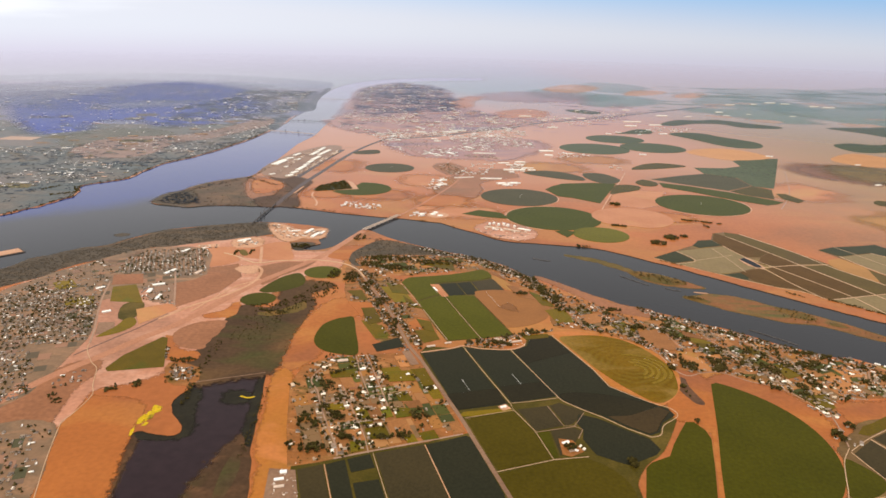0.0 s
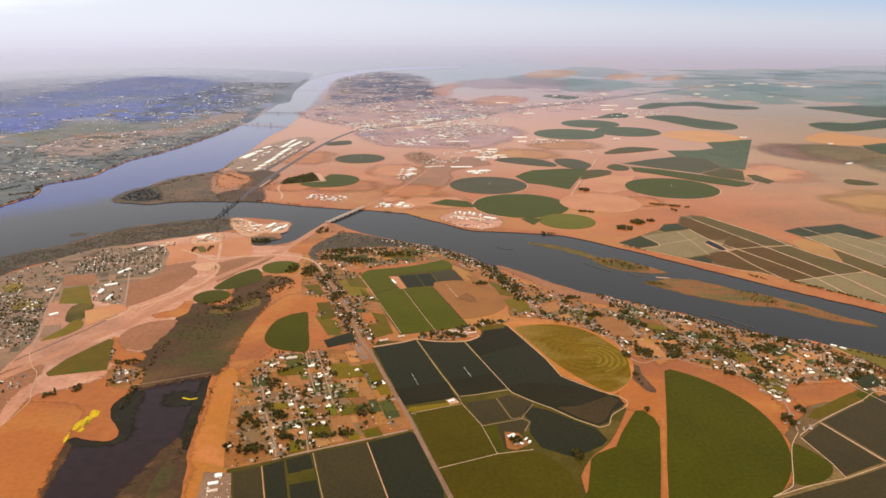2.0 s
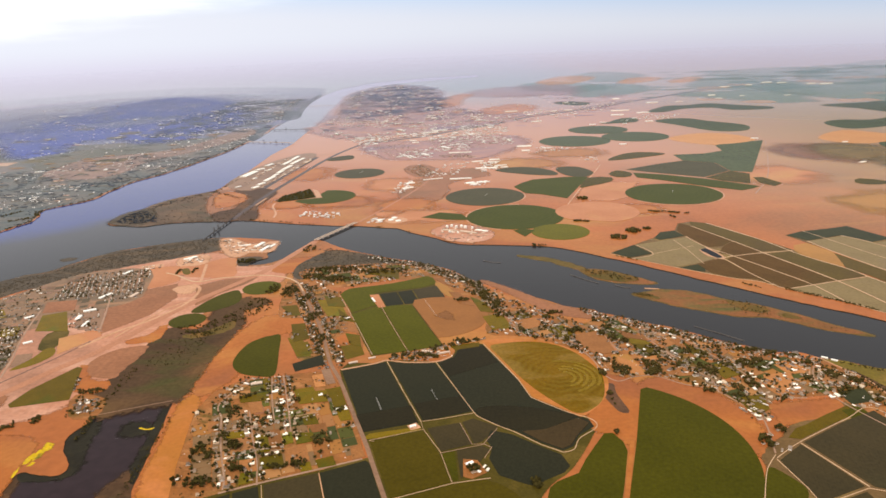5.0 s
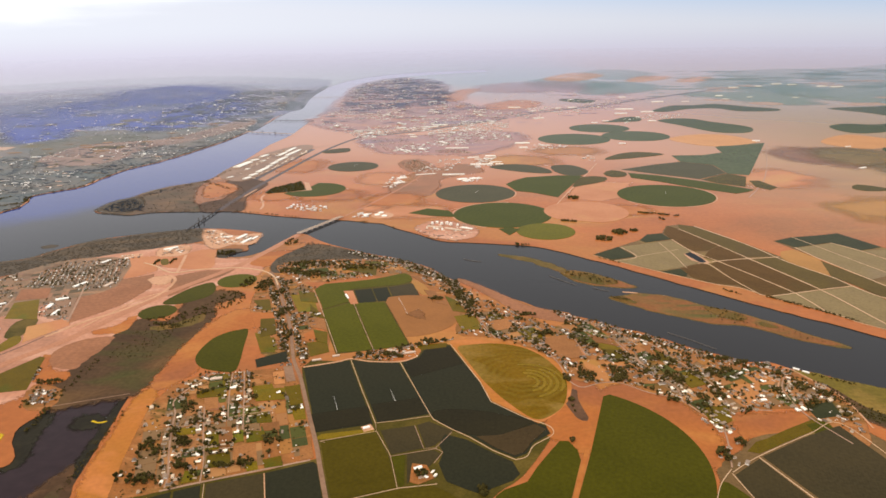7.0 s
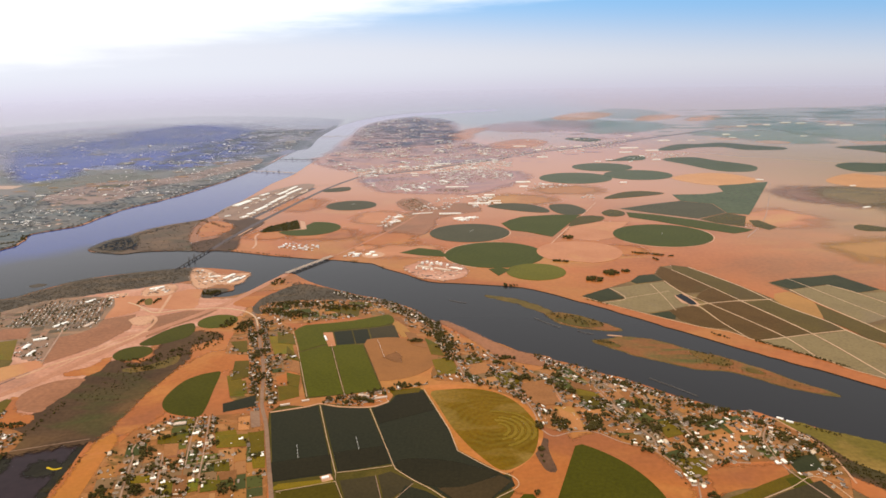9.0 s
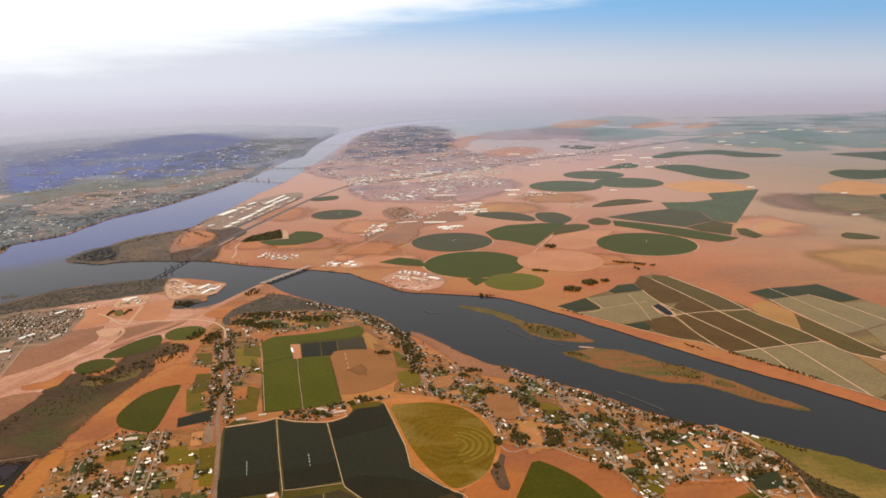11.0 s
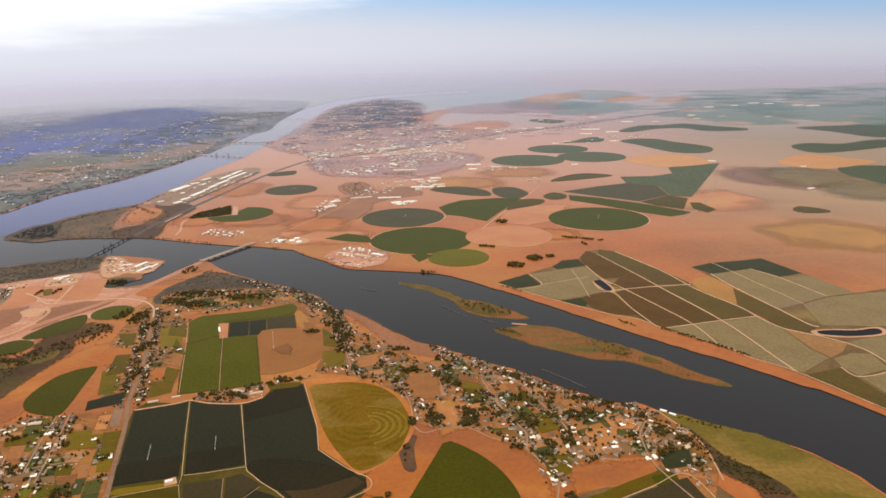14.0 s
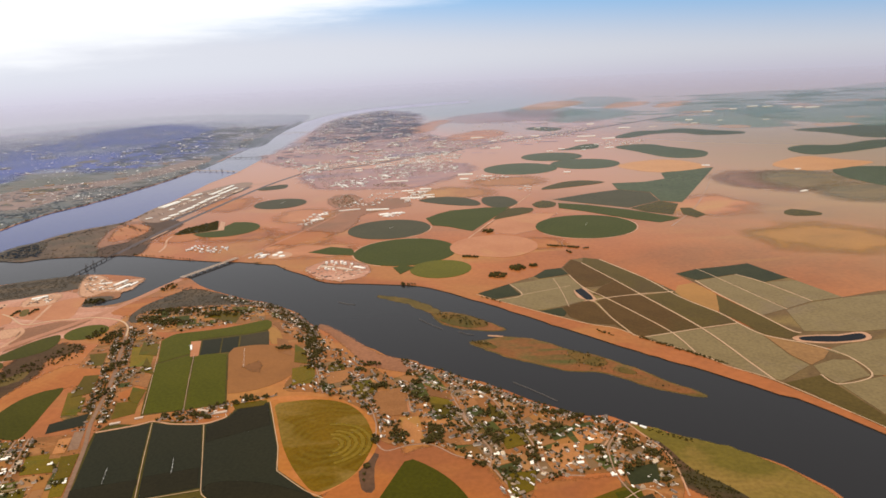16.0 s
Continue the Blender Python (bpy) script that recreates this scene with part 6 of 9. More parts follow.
YARDS.append(([(-42.8, 264.6), (-37.5, 265.5), (-34.6, 257), (-39.5, 256)], 0))
YARDS.append(([(-29.4, 243.4), (-24.9, 244), (-20.5, 231.5), (-25, 230.6)], 0))
YARDS.append(([(-20.3, 231), (-12.7, 233.3), (-8.8, 222), (-16.9, 220.8)], 0))
YARDS.append(([(-39, 223), (-34.8, 224.2), (-30.7, 213.7), (-35.4, 212.9)], 0))
YARDS.append(([(-34.5, 224.2), (-28.9, 225.5), (-26.2, 217.8), (-31.7, 217)], 0))
YARDS.append(([(-54.5, 251), (-50.6, 251.2), (-47.7, 243.2), (-51.9, 243)], 0))
YARDS.append(([(-21, 286.4), (-16.5, 287.9), (-13.2, 276.8), (-17.5, 276)], 0))
YARDS.append(([(3.7, 230.9), (7.5, 232.2), (10, 224.8), (5.6, 223)], 0))
YARDS.append(([(-14.3, 245.6), (-8.2, 247.8), (-6.3, 242.2), (-11.8, 241)], 0))
YARDS.append(([(-27.6, 225.5), (-20.2, 228), (-17.2, 219.6), (-25.3, 218.4)], 1))
YARDS.append(([(-33, 239), (-28.8, 240.8), (-24.7, 229.5), (-29.3, 228.2)], 1))
YARDS.append(([(-23.4, 240.6), (-19.9, 242), (-17.5, 234.6), (-20.8, 233.2)], 1))
YARDS.append(([(-48, 269.6), (-36.7, 273.2), (-34.6, 266.3), (-45.8, 264.6)], 1))
YARDS.append(([(-24.9, 271.5), (-12.3, 273.3), (-10, 264), (-21.3, 262.3)], 1))
YARDS.append(([(-18.7, 253.4), (-13.7, 254.8), (-10.4, 247), (-16, 246.3)], 1))
YARDS.append(([(-17.8, 241.3), (-11.6, 241), (-10.2, 235.3), (-16.2, 233.5)], 1))
YARDS.append(([(-11.7, 274.2), (-6.9, 276), (-2, 260.9), (-7, 259.2)], 1))
YARDS.append(([(-5.5, 256), (-1, 258.5), (1.8, 249.4), (-2.4, 248.6)], 1))
YARDS.append(([(-12.8, 221.5), (-9.2, 222.7), (-7.3, 217.8), (-10.9, 216.8)], 1))
YARDS.append(([(-7.5, 223.3), (-1.7, 225.8), (0.4, 220.2), (-5.3, 218.6)], 1))
YARDS.append(([(-31.8, 216.6), (-28.7, 217.8), (-26.3, 211.6), (-30.5, 210)], 1))
YARDS.append(([(-42, 284.4), (-38.9, 285), (-35.9, 275), (-38.8, 274)], 1))
YARDS.append(([(-45.7, 241.8), (-38.6, 244.5), (-36.5, 239), (-43.7, 237.7)], 1))
YARDS.append(([(55.8, 347), (63.2, 349.8), (67.6, 336), (60.2, 329.2)], 1))
YARDS.append(([(72.4, 349.8), (79.4, 351), (81.2, 344.4), (73.7, 341.8)], 1))
YARDS.append(([(96.6, 319.8), (110.8, 325.6), (114.8, 301.3), (104.7, 299.3), (97.2, 314)], 0))
YARDS.append(([(72.7, 341.8), (83.3, 344), (84.4, 333), (76.4, 329.2)], 0))
YARDS.append(([(113.6, 297.3), (121.2, 289.5), (121.4, 279), (115.5, 279), (113, 293.3)], 0))
YARDS.append(([(152.7, 287), (158, 288), (160, 277.5), (152.2, 275.4)], 1))
YARDS.append(([(152.6, 258.4), (162.2, 260.8), (160.5, 249.6), (153.5, 244.6)], 1))
YARDS.append(([(134.2, 311), (140.6, 314.4), (142.9, 308), (135.5, 303.7)], 0))
YARDS.append(([(134.7, 283.3), (140.2, 287), (144, 280), (136.7, 277.2)], 0))
YARDS.append(([(169.3, 276.4), (180.9, 278), (178.8, 264.8), (169.6, 261.6), (167.7, 269.6)], 0))
YARDS.append(([(158.5, 312.3), (170, 304.8), (159.5, 294.7), (157.2, 300.7)], 0))
YARDS.append(([(177.6, 285.3), (192, 283.6), (186.5, 276.7), (179.2, 278.4)], 0))
YARDS.append(([(-33, 384), (-23, 381), (-18, 366), (-28, 368)], 1))
YARDS.append(([(-22, 364), (-14, 352), (-9, 344), (-18, 348)], 1))
YARDS.append(([(-19, 346), (-9.5, 342), (-6, 330), (-15, 334)], 0))
YARDS.append(([(-13, 331), (-5.5, 328), (-3, 315), (-9, 318)], 1))
YARDS.append(([(-43, 344), (-36, 345), (-30, 326), (-37, 322)], 1))
YARDS.append(([(-36, 321), (-30, 322), (-25, 309), (-31, 307)], 1))
YARDS.append(([(-3, 436), (12, 434), (15, 427), (-1, 429)], 1))
YARDS.append(([(33, 408), (45, 399), (52, 385), (40, 394)], 0))
YARDS.append(([(38, 385), (44, 383), (52, 362), (44, 366)], 0))
YARDS.append(([(50, 376), (57, 368), (62, 352), (55, 354)], 1))
YARDS.append(([(97, 340), (104, 333), (108, 327), (100, 328)], 0))
YARDS.append(([(119, 327), (128, 320), (132, 312), (122, 317)], 0))
YARDS.append(([(123, 310), (131, 308), (134, 298), (126, 300)], 1))
YARDS.append(([(122, 296), (131, 297), (134, 288), (125, 287)], 0))
YARDS.append(([(146, 312), (152, 300), (156, 291), (148, 297)], 1))
YARDS.append(([(171, 302), (182, 297), (178, 289), (168, 295)], 0))
YARDS.append(([(-203, 347), (-190, 352), (-184, 340), (-198, 337)], 1))
for poly, green in YARDS:
    field(poly, LAWN if green else YARDSOIL, "irrigated green yard between houses" if green else "bare orange-tan yard between houses", 0.075 if green else 0.07, "yards", name="yard", category="yard", origin=(0, 0))


# ---- houses ----
def house_meshes(w, d, h, pitch, wing=0.0):
    """Walls with gables and a roof with eaves; returns two bmeshes. wing: the length of a side wing."""
    wall, roof = bmesh.new(), bmesh.new()

    def block(ox, oy, w, d, turned):
        r = Matrix.Translation((ox, oy, 0)) @ Matrix.Rotation(radians(90 if turned else 0), 4, "Z")
        base = [(-w / 2, -d / 2), (w / 2, -d / 2), (w / 2, d / 2), (-w / 2, d / 2)]
        lo = [wall.verts.new(r @ Vector((x, y, 0))) for x, y in base]
        hi = [wall.verts.new(r @ Vector((x, y, h))) for x, y in base]
        g = [wall.verts.new(r @ Vector((s * w / 2, 0, h + pitch * d / 2))) for s in (-1, 1)]
        wall.faces.new((lo[0], lo[1], hi[1], hi[0]))
        wall.faces.new((lo[2], lo[3], hi[3], hi[2]))
        wall.faces.new((lo[1], lo[2], hi[2], g[1], hi[1]))
        wall.faces.new((lo[3], lo[0], hi[0], g[0], hi[3]))
        e, k = 0.06, 0.035
        for s in (-1, 1):
            a = [Vector((-w / 2 - e, s * (d / 2 + e), h - pitch * e)), Vector((w / 2 + e, s * (d / 2 + e), h - pitch * e)), Vector((w / 2 + e, 0, h + pitch * d / 2)), Vector((-w / 2 - e, 0, h + pitch * d / 2))]
            lo2 = [roof.verts.new(r @ p) for p in a]
            up2 = [roof.verts.new(r @ (p + Vector((0, 0, k)))) for p in a]
            roof.faces.new(up2)
            roof.faces.new(lo2[::-1])
            for i in range(4):
                roof.faces.new((lo2[i - 1], lo2[i], up2[i], up2[i - 1]))

    block(0, 0, w, d, False)
    if wing:
        block(w * 0.25, d / 2 + wing / 2 - 0.05, wing, d * 0.7, True)
    return wall, roof


KINDS = []
for spec in ((1.5, 0.95, 0.32, 0.42, 0.6), (1.3, 0.85, 0.3, 0.45, 0.0), (1.7, 0.6, 0.28, 0.25, 0.0), (1.1, 0.9, 0.45, 0.5, 0.0), (1.8, 1.0, 0.4, 0.3, 0.7), (2.2, 1.2, 0.5, 0.22, 0.0)):
    a, b = house_meshes(*spec)
    KINDS.append((mesh_from("wall", a, WALLOBJ), mesh_from("roof", b, ROOFOBJ)))
HOUSE_WORDS = ["low single-storey house with a side wing", "small gabled house among yards", "long low mobile home with a flat-pitched roof", "two-storey gabled house with eaves", "wide house with a side wing", "long metal-roofed shed beside houses"]


def house(x, y, turn, kind, scale=1.0, group="village houses"):
    e = new("shed" if kind == 5 else "house")
    e.matrix_basis = pose(x, y, 0.03, 0, 0, turn) @ Matrix.Scale(scale, 4)
    part("wall", KINDS[kind][0], None, e)
    part("roof", KINDS[kind][1], None, e)
    return tagged(e, HOUSE_WORDS[kind], "shed" if kind == 5 else "house", group)


# ---- trees ----
def blob(bm, c, r, rng):
    m = Matrix.Translation(c) @ Euler((rng.uniform(0, 6), rng.uniform(0, 6), rng.uniform(0, 6))).to_matrix().to_4x4() @ Matrix.Diagonal((r * rng.uniform(0.8, 1.3), r * rng.uniform(0.8, 1.3), r * rng.uniform(0.6, 1.0), 1))
    for v in bmesh.ops.create_icosphere(bm, subdivisions=1, radius=1, matrix=m)["verts"]:
        v.co += Vector((rng.uniform(-1, 1), rng.uniform(-1, 1), rng.uniform(-1, 1))) * r * 0.25


def tree_meshes(seed, tall):
    rng = random.Random(seed)
    trunk, crown = bmesh.new(), bmesh.new()
    bmesh.ops.create_cone(trunk, cap_ends=True, segments=7, radius1=0.06, radius2=0.025, depth=0.6, matrix=Matrix.Translation((0, 0, 0.3)))
    for i in range(4):
        a = i * 1.6 + rng.random()
        bmesh.ops.create_cone(trunk, cap_ends=True, segments=5, radius1=0.025, radius2=0.008, depth=0.45, matrix=Matrix.Translation((0.14 * math.cos(a), 0.14 * math.sin(a), 0.62)) @ Euler((0.7 * -math.sin(a), 0.7 * math.cos(a), 0)).to_matrix().to_4x4())
    for i in range(16):
        a, u = rng.uniform(0, 6.28), rng.uniform(0, 1)
        s = math.sqrt(max(0.05, 1 - (2 * u - 1) ** 2)) * (0.42 if not tall else 0.24) * rng.uniform(0.5, 1.1)
        blob(crown, (s * math.cos(a), s * math.sin(a), 0.38 + u * (0.55 if not tall else 1.1)), rng.uniform(0.13, 0.24), rng)
    return mesh_from("trunk", trunk, BARK), mesh_from("crown", crown, LEAFOBJ)


TREES = [tree_meshes(40 + i, i == 5) for i in range(6)]


def tree(x, y, size, kind, turn, group="village trees"):
    e = new("tree")
    e.matrix_basis = pose(x, y, 0, 0, 0, turn) @ Matrix.Scale(size, 4)
    part("trunk", TREES[kind][0], None, e)
    part("crown", TREES[kind][1], None, e)
    return tagged(e, "tall narrow dark green poplar" if kind == 5 else "broad dark green shade tree with an uneven crown", "tree", group)


# ---- joined small things ----
def joined(name, templates, places, materials, label, category):
    """One mesh out of many copies. templates: (verts, triangles, slots); places: x, y, z, sx, sy, sz, turn, template."""
    V, F, S, k = [], [], [], 0
    for x, y, z, sx, sy, sz, turn, which in places:
        v, f, s = templates[which]
        c, n = math.cos(turn), math.sin(turn)
        w = v * (sx, sy, sz)
        V.append(np.stack([w[:, 0] * c - w[:, 1] * n + x, w[:, 0] * n + w[:, 1] * c + y, w[:, 2] + z], 1))
        F.append(f + k)
        S.append(s)
        k += len(v)
    V, F, S = np.concatenate(V), np.concatenate(F), np.concatenate(S)
    me = bpy.data.meshes.new(name)
    me.vertices.add(len(V))
    me.vertices.foreach_set("co", V.ravel())
    me.loops.add(F.size)
    me.loops.foreach_set("vertex_index", F.ravel())
    me.polygons.add(len(F))
    me.polygons.foreach_set("loop_start", np.arange(0, F.size, 3))
    me.polygons.foreach_set("material_index", S)
    for m in materials:
        me.materials.append(m)
    me.update(calc_edges=True)
    me.validate()
    return tagged(new(name, me), label, category, "", "stuff")


def template(*meshes):
    """Verts, triangles and slots of bmeshes, one slot each."""
    V, F, S, k = [], [], [], 0
    for slot, bm in enumerate(meshes):
        bmesh.ops.triangulate(bm, faces=bm.faces)
        bmesh.ops.recalc_face_normals(bm, faces=bm.faces)
        bm.verts.index_update()
        V += [tuple(v.co) for v in bm.verts]
        F += [[v.index + k for v in f.verts] for f in bm.faces]
        S += [slot] * len(bm.faces)
        k = len(V)
        bm.free()
    return np.array(V), np.array(F), np.array(S)


HOUSE_T = [template(*house_meshes(1.4, 0.9, 0.32, 0.4)), template(*house_meshes(1.8, 0.62, 0.28, 0.25)), template(*house_meshes(2.4, 1.3, 0.5, 0.2))]


def bush_template(seed, n, flat):
    rng = random.Random(seed)
    bm = bmesh.new()
    for i in range(n):
        a, s = rng.uniform(0, 6.28), rng.uniform(0, 0.38)
        blob(bm, (s * math.cos(a), s * math.sin(a), rng.uniform(0.2, 0.75) * flat), rng.uniform(0.18, 0.32), rng)
    v, f, s = template(bm)
    v[:, 2] = np.maximum(v[:, 2] * (0.6 if flat < 1 else 1), -0.05)
    return v, f, s


BUSH_T = [bush_template(70 + i, 6, 1.0) for i in range(5)]
LOW_T = [bush_template(80 + i, 4, 0.4) for i in range(4)]
rng = random.Random(5)


def in_zone(poly, n, rng):
    xs, ys = [p[0] for p in poly], [p[1] for p in poly]
    out = []
    while len(out) < n:
        p = (rng.uniform(min(xs), max(xs)), rng.uniform(min(ys), max(ys)))
        if inside(p, poly):
            out.append(p)
    return out


FIELD_POLYS = [p for p, *_ in NEAR] + [arc((65.3, 279.5), 40.5), arc((31.8, 349.6), 27.5)]
LANES = [[Vector(q) for q in smooth(p, 4, False)] for p, w, m, l in ROADS]


MAIN = [Vector(q) for pts, w, m, l in ROADS if "country road" in l and w > 1.4 for q in smooth(pts, 4, False)]
STREETS = []
for pts, w, m, l in ROADS:
    if "village street" in l:
        for a, b in zip(pts, pts[1:]):
            a, b = Vector(a), Vector(b)
            STREETS += [a.lerp(b, i / 24) for i in range(25)]


def near_main(v, gap):
    for a, b in zip(MAIN, MAIN[1:]):
        s = min(1.0, max(0.0, (v - a).dot(b - a) / (b - a).length_squared))
        if (a.lerp(b, s) - v).length < gap:
            return True
    return False


def free(p, gap=0.8):
    """Clear of fields, water and roads."""
    if any(inside(p, f) for f in FIELD_POLYS) or inside(p, RIVER) or inside(p, LAKE_LINE):
        return False
    v = Vector((p[0], p[1]))
    if near_main(v, gap + 1.0) or any(abs(q.x - v.x) < 0.6 and abs(q.y - v.y) < 0.6 for q in STREETS):
        return False
    for line in LANES:
        for q in line:
            if abs(q.x - v.x) < gap and abs(q.y - v.y) < gap and (q - v).length < gap:
                return False
    return True


Z_VILLAGE = [(-50.4, 201), (-55.8, 224.3), (-62, 260), (-57, 275.4), (-48, 286), (-31.4, 287.3), (-19, 290), (-11, 283), (4.0, 243), (8.7, 226), (-4, 218.6), (-23.3, 212), (-41.4, 205)]
Z_WEST_OF_ROAD = [(-62, 410), (-55.3, 371.4), (-44, 383), (-17.5, 302), (-20.7, 306.7), (-31.9, 305), (-41.7, 333), (-50, 350)]
Z_EAST_OF_ROAD = [(-50, 405), (-38, 400), (-24, 386), (-15, 352), (-1, 308), (-13.5, 301), (-25, 338), (-40, 378)]
Z_SHORE = [(-56, 424), (-48, 434), (-9, 441), (22, 433), (33, 420), (28, 413), (5, 407.8), (-20, 398), (-38, 402)]
Z_RIVERSIDE = [(30, 418), (40, 418), (54, 397), (66, 383), (71, 373), (84, 356), (95, 345), (105, 334), (117, 344), (127, 337), (146, 324), (157, 314), (170, 304), (185, 294), (198, 291), (205, 280), (209, 262), (207, 254), (203, 240), (196, 240), (190, 257), (178, 258), (164, 254), (158, 240), (153, 243),
               (147, 263), (135, 273), (125, 280), (112, 278), (104, 284), (97, 300), (84, 318), (70, 323), (58, 326), (62, 345), (60, 362), (50, 382), (38, 398)]
Z_WATERFRONT = [(20, 436), (40, 418), (56, 397), (51, 393), (36, 410), (18, 430)]
Z_FARMS = [(11, 300.5), (20, 299), (33, 299), (40.5, 304), (42.5, 311.5), (54, 315), (56, 320), (45, 318), (36.5, 312.5), (20, 308)]
Z_JUNCTION = [(-22, 289), (-16, 292), (-9, 293), (-5, 296), (-9, 300), (-13, 306), (-20, 302)]
STREETS_NEAR = [LANES[i] for i, r in enumerate(ROADS) if "street" in r[3] or "straight grey" in r[3] or "curved road" in r[3]]
ZONES_NEAR = [Z_FARMS, Z_JUNCTION, Z_VILLAGE, Z_WEST_OF_ROAD, Z_EAST_OF_ROAD, Z_SHORE, Z_RIVERSIDE]


# ---- house lots ----
def lots(label, zones, mat, rng, across=(3.0, 6.5), deep=(3.5, 8.0), turn=-71.3, keep=0.8):
    """Rectangular plots laid along the streets, with low edges."""
    u = Vector((math.cos(radians(turn)), math.sin(radians(turn))))
    v = Vector((-u.y, u.x))
    bm = bmesh.new()
    for zone in zones:
        us = [Vector(p).dot(u) for p in zone]
        vs = [Vector(p).dot(v) for p in zone]
        a = min(vs)
        while a < max(vs):
            w = rng.uniform(*across)
            s = min(us) + rng.uniform(0, 3)
            while s < max(us):
                k = rng.uniform(*deep)
                g = rng.uniform(0.15, 0.5)
                ring = [u * (s + g) + v * (a + g), u * (s + k) + v * (a + g), u * (s + k) + v * (a + w), u * (s + g) + v * (a + w)]
                if rng.random() < keep and all(inside(q, zone) for q in ring) and not any(inside(q, f) for q in ring for f in FIELD_POLYS) and not any(inside(q, RIVER) or inside(q, LAGOON) for q in ring):
                    z = 0.07 + rng.random() * 0.004
                    top = [bm.verts.new((*q, z)) for q in ring]
                    low = [bm.verts.new((*q, 0)) for q in ring]
                    bm.faces.new(top)
                    for i in range(4):
                        bm.faces.new((top[i - 1], top[i], low[i], low[i - 1]))
                s += k
            a += w
    thing("yards", bm, mat, label, "yards", "", "stuff")


LOTS = palette("yard_plots", ["54501a", "8e6038", "46461a", "90602e", "3c3e1a", "74583a", "585218", "484820", "9a6c40", "404420"], rough=0.95)
GREYLOTS = palette("village_plots", ["6a5444", "7c6050", "4a4630", "8a6650", "564a3a", "5a5628", "6e5a4a", "42402c"], rough=0.95)
lots("green, brown and tan house yards", [Z_VILLAGE], LOTS, rng, (4, 8), (5, 10))
lots("green, brown and tan roadside yards", [Z_EAST_OF_ROAD, Z_WEST_OF_ROAD, Z_SHORE], LOTS, rng)
lots("green, brown and tan riverside yards", [Z_RIVERSIDE], LOTS, rng, (4.5, 9), (5, 11), turn=-66)
Z_FAR_VILLAGE = [(-240, 350), (-232, 367.6), (-216, 414), (-201, 435), (-158, 441), (-143, 392), (-160, 376), (-184, 346), (-178.5, 331.7), (-166.4, 296.7), (-164, 246), (-178, 232), (-202, 289)]
lots("grey-brown and green village yards", [Z_FAR_VILLAGE, [(-161, 222), (-142, 223), (-135, 203), (-130, 185), (-135, 165), (-175, 190)]], GREYLOTS, rng, (3, 6), (3, 8), -69, 0.3)

spots = []
for line in STREETS_NEAR:
    for a, b in zip(line, line[1:]):
        d = b - a
        n = max(1, int(d.length / 1.55))
        for i in range(n):
            for side in (-1, 1):
                if rng.random() < 0.25:
                    continue
                q = a + d * ((i + rng.uniform(0.2, 0.8)) / n) + Vector((-d.y, d.x)).normalized() * side * rng.uniform(1.2, 2.2)
                if any(inside(q, z) for z in ZONES_NEAR) and free(q, 0.85) and all((q - s[0]).length > 1.45 for s in spots):
                    spots.append((q, math.degrees(math.atan2(d.y, d.x)) + rng.choice((0, 90)) + rng.uniform(-6, 6)))
shore_line = [Vector(q) for q in smooth(SOUTH, 6, False)]
for a, b in zip(shore_line, shore_line[1:]):
    d = b - a
    if not (110 < a.x < 202 or -12 < a.x < 60):
        continue
    for i in range(max(1, int(d.length / 1.5))):
        for off in ((1.8, 3.2, 4.6, 6.0) if a.x < 60 else (2.2, 3.8, 5.4)):
            q = a + d * rng.random() + Vector((-d.y, d.x)).normalized() * (off + rng.uniform(-0.4, 0.4))
            if not inside(q, RIVER) and rng.random() < 0.75 and free(q, 0.6) and all((q - s[0]).length > 1.05 for s in spots):
                spots.append((q, math.degrees(math.atan2(d.y, d.x)) + 90 + rng.uniform(-8, 8)))
for zone, n in ((Z_VILLAGE, 70), (Z_RIVERSIDE, 420), (Z_SHORE, 110), (Z_WATERFRONT, 170), (Z_EAST_OF_ROAD, 90), (Z_WEST_OF_ROAD, 80), (Z_FARMS, 120), (Z_JUNCTION, 16)):
    for p in in_zone(zone, n, rng):
        q = Vector(p)
        if free(q, 0.85) and all((q - s[0]).length > 1.35 for s in spots):
            spots.append((q, rng.choice((18, -72, 18, -72, 40)) + rng.uniform(-8, 8)))
spots.sort(key=lambda s: s[0].y - 0.15 * abs(s[0].x - 60))
for q, turn in spots[:300]:
    house(q.x, q.y, turn, rng.choices(range(6), (3, 3, 3, 1, 2, 1))[0], rng.uniform(0.8, 1.15))
places = [(q.x, q.y, 0.03, k, k, k, radians(turn), rng.choice((0, 0, 1, 1, 2))) for q, turn in spots[300:] for k in (rng.uniform(0.75, 1.1),)]
if places:
    joined("houses", HOUSE_T, places, [WALLS, ROOFS], "small white and tan houses along the river", "houses")

# trees round the houses; the nearest stand alone, the rest are joined
around = []
for q, turn in spots:
    for _ in range(rng.choice((1, 1, 2, 3, 4)) if q.y < 292 and q.x < 12 else rng.choice((0, 1, 2, 2, 3))):
        a = rng.uniform(0, 6.28)
        p = q + Vector((math.cos(a), math.sin(a))) * rng.uniform(0.9, 2.4)
        if free(p, 0.5):
            around.append((p, rng.uniform(0.7, 1.5)))
GROVES = []
GROVES.append(((148, 283), 3.8, 5.0, 40))
GROVES.append(((126, 288.5), 2.6, 4.5, 24))
GROVES.append(((124, 280), 2.6, 1.6, 22))
GROVES.append(((149.5, 279.5), 2.2, 2, 10))
GROVES.append(((162, 270), 2.5, 5.5, 34))
GROVES.append(((166, 287.5), 4.5, 2.4, 34))
GROVES.append(((172, 290), 2.6, 2, 14))
GROVES.append(((58, 377), 2.5, 8, 42))
GROVES.append(((64, 352), 1.8, 8, 26))
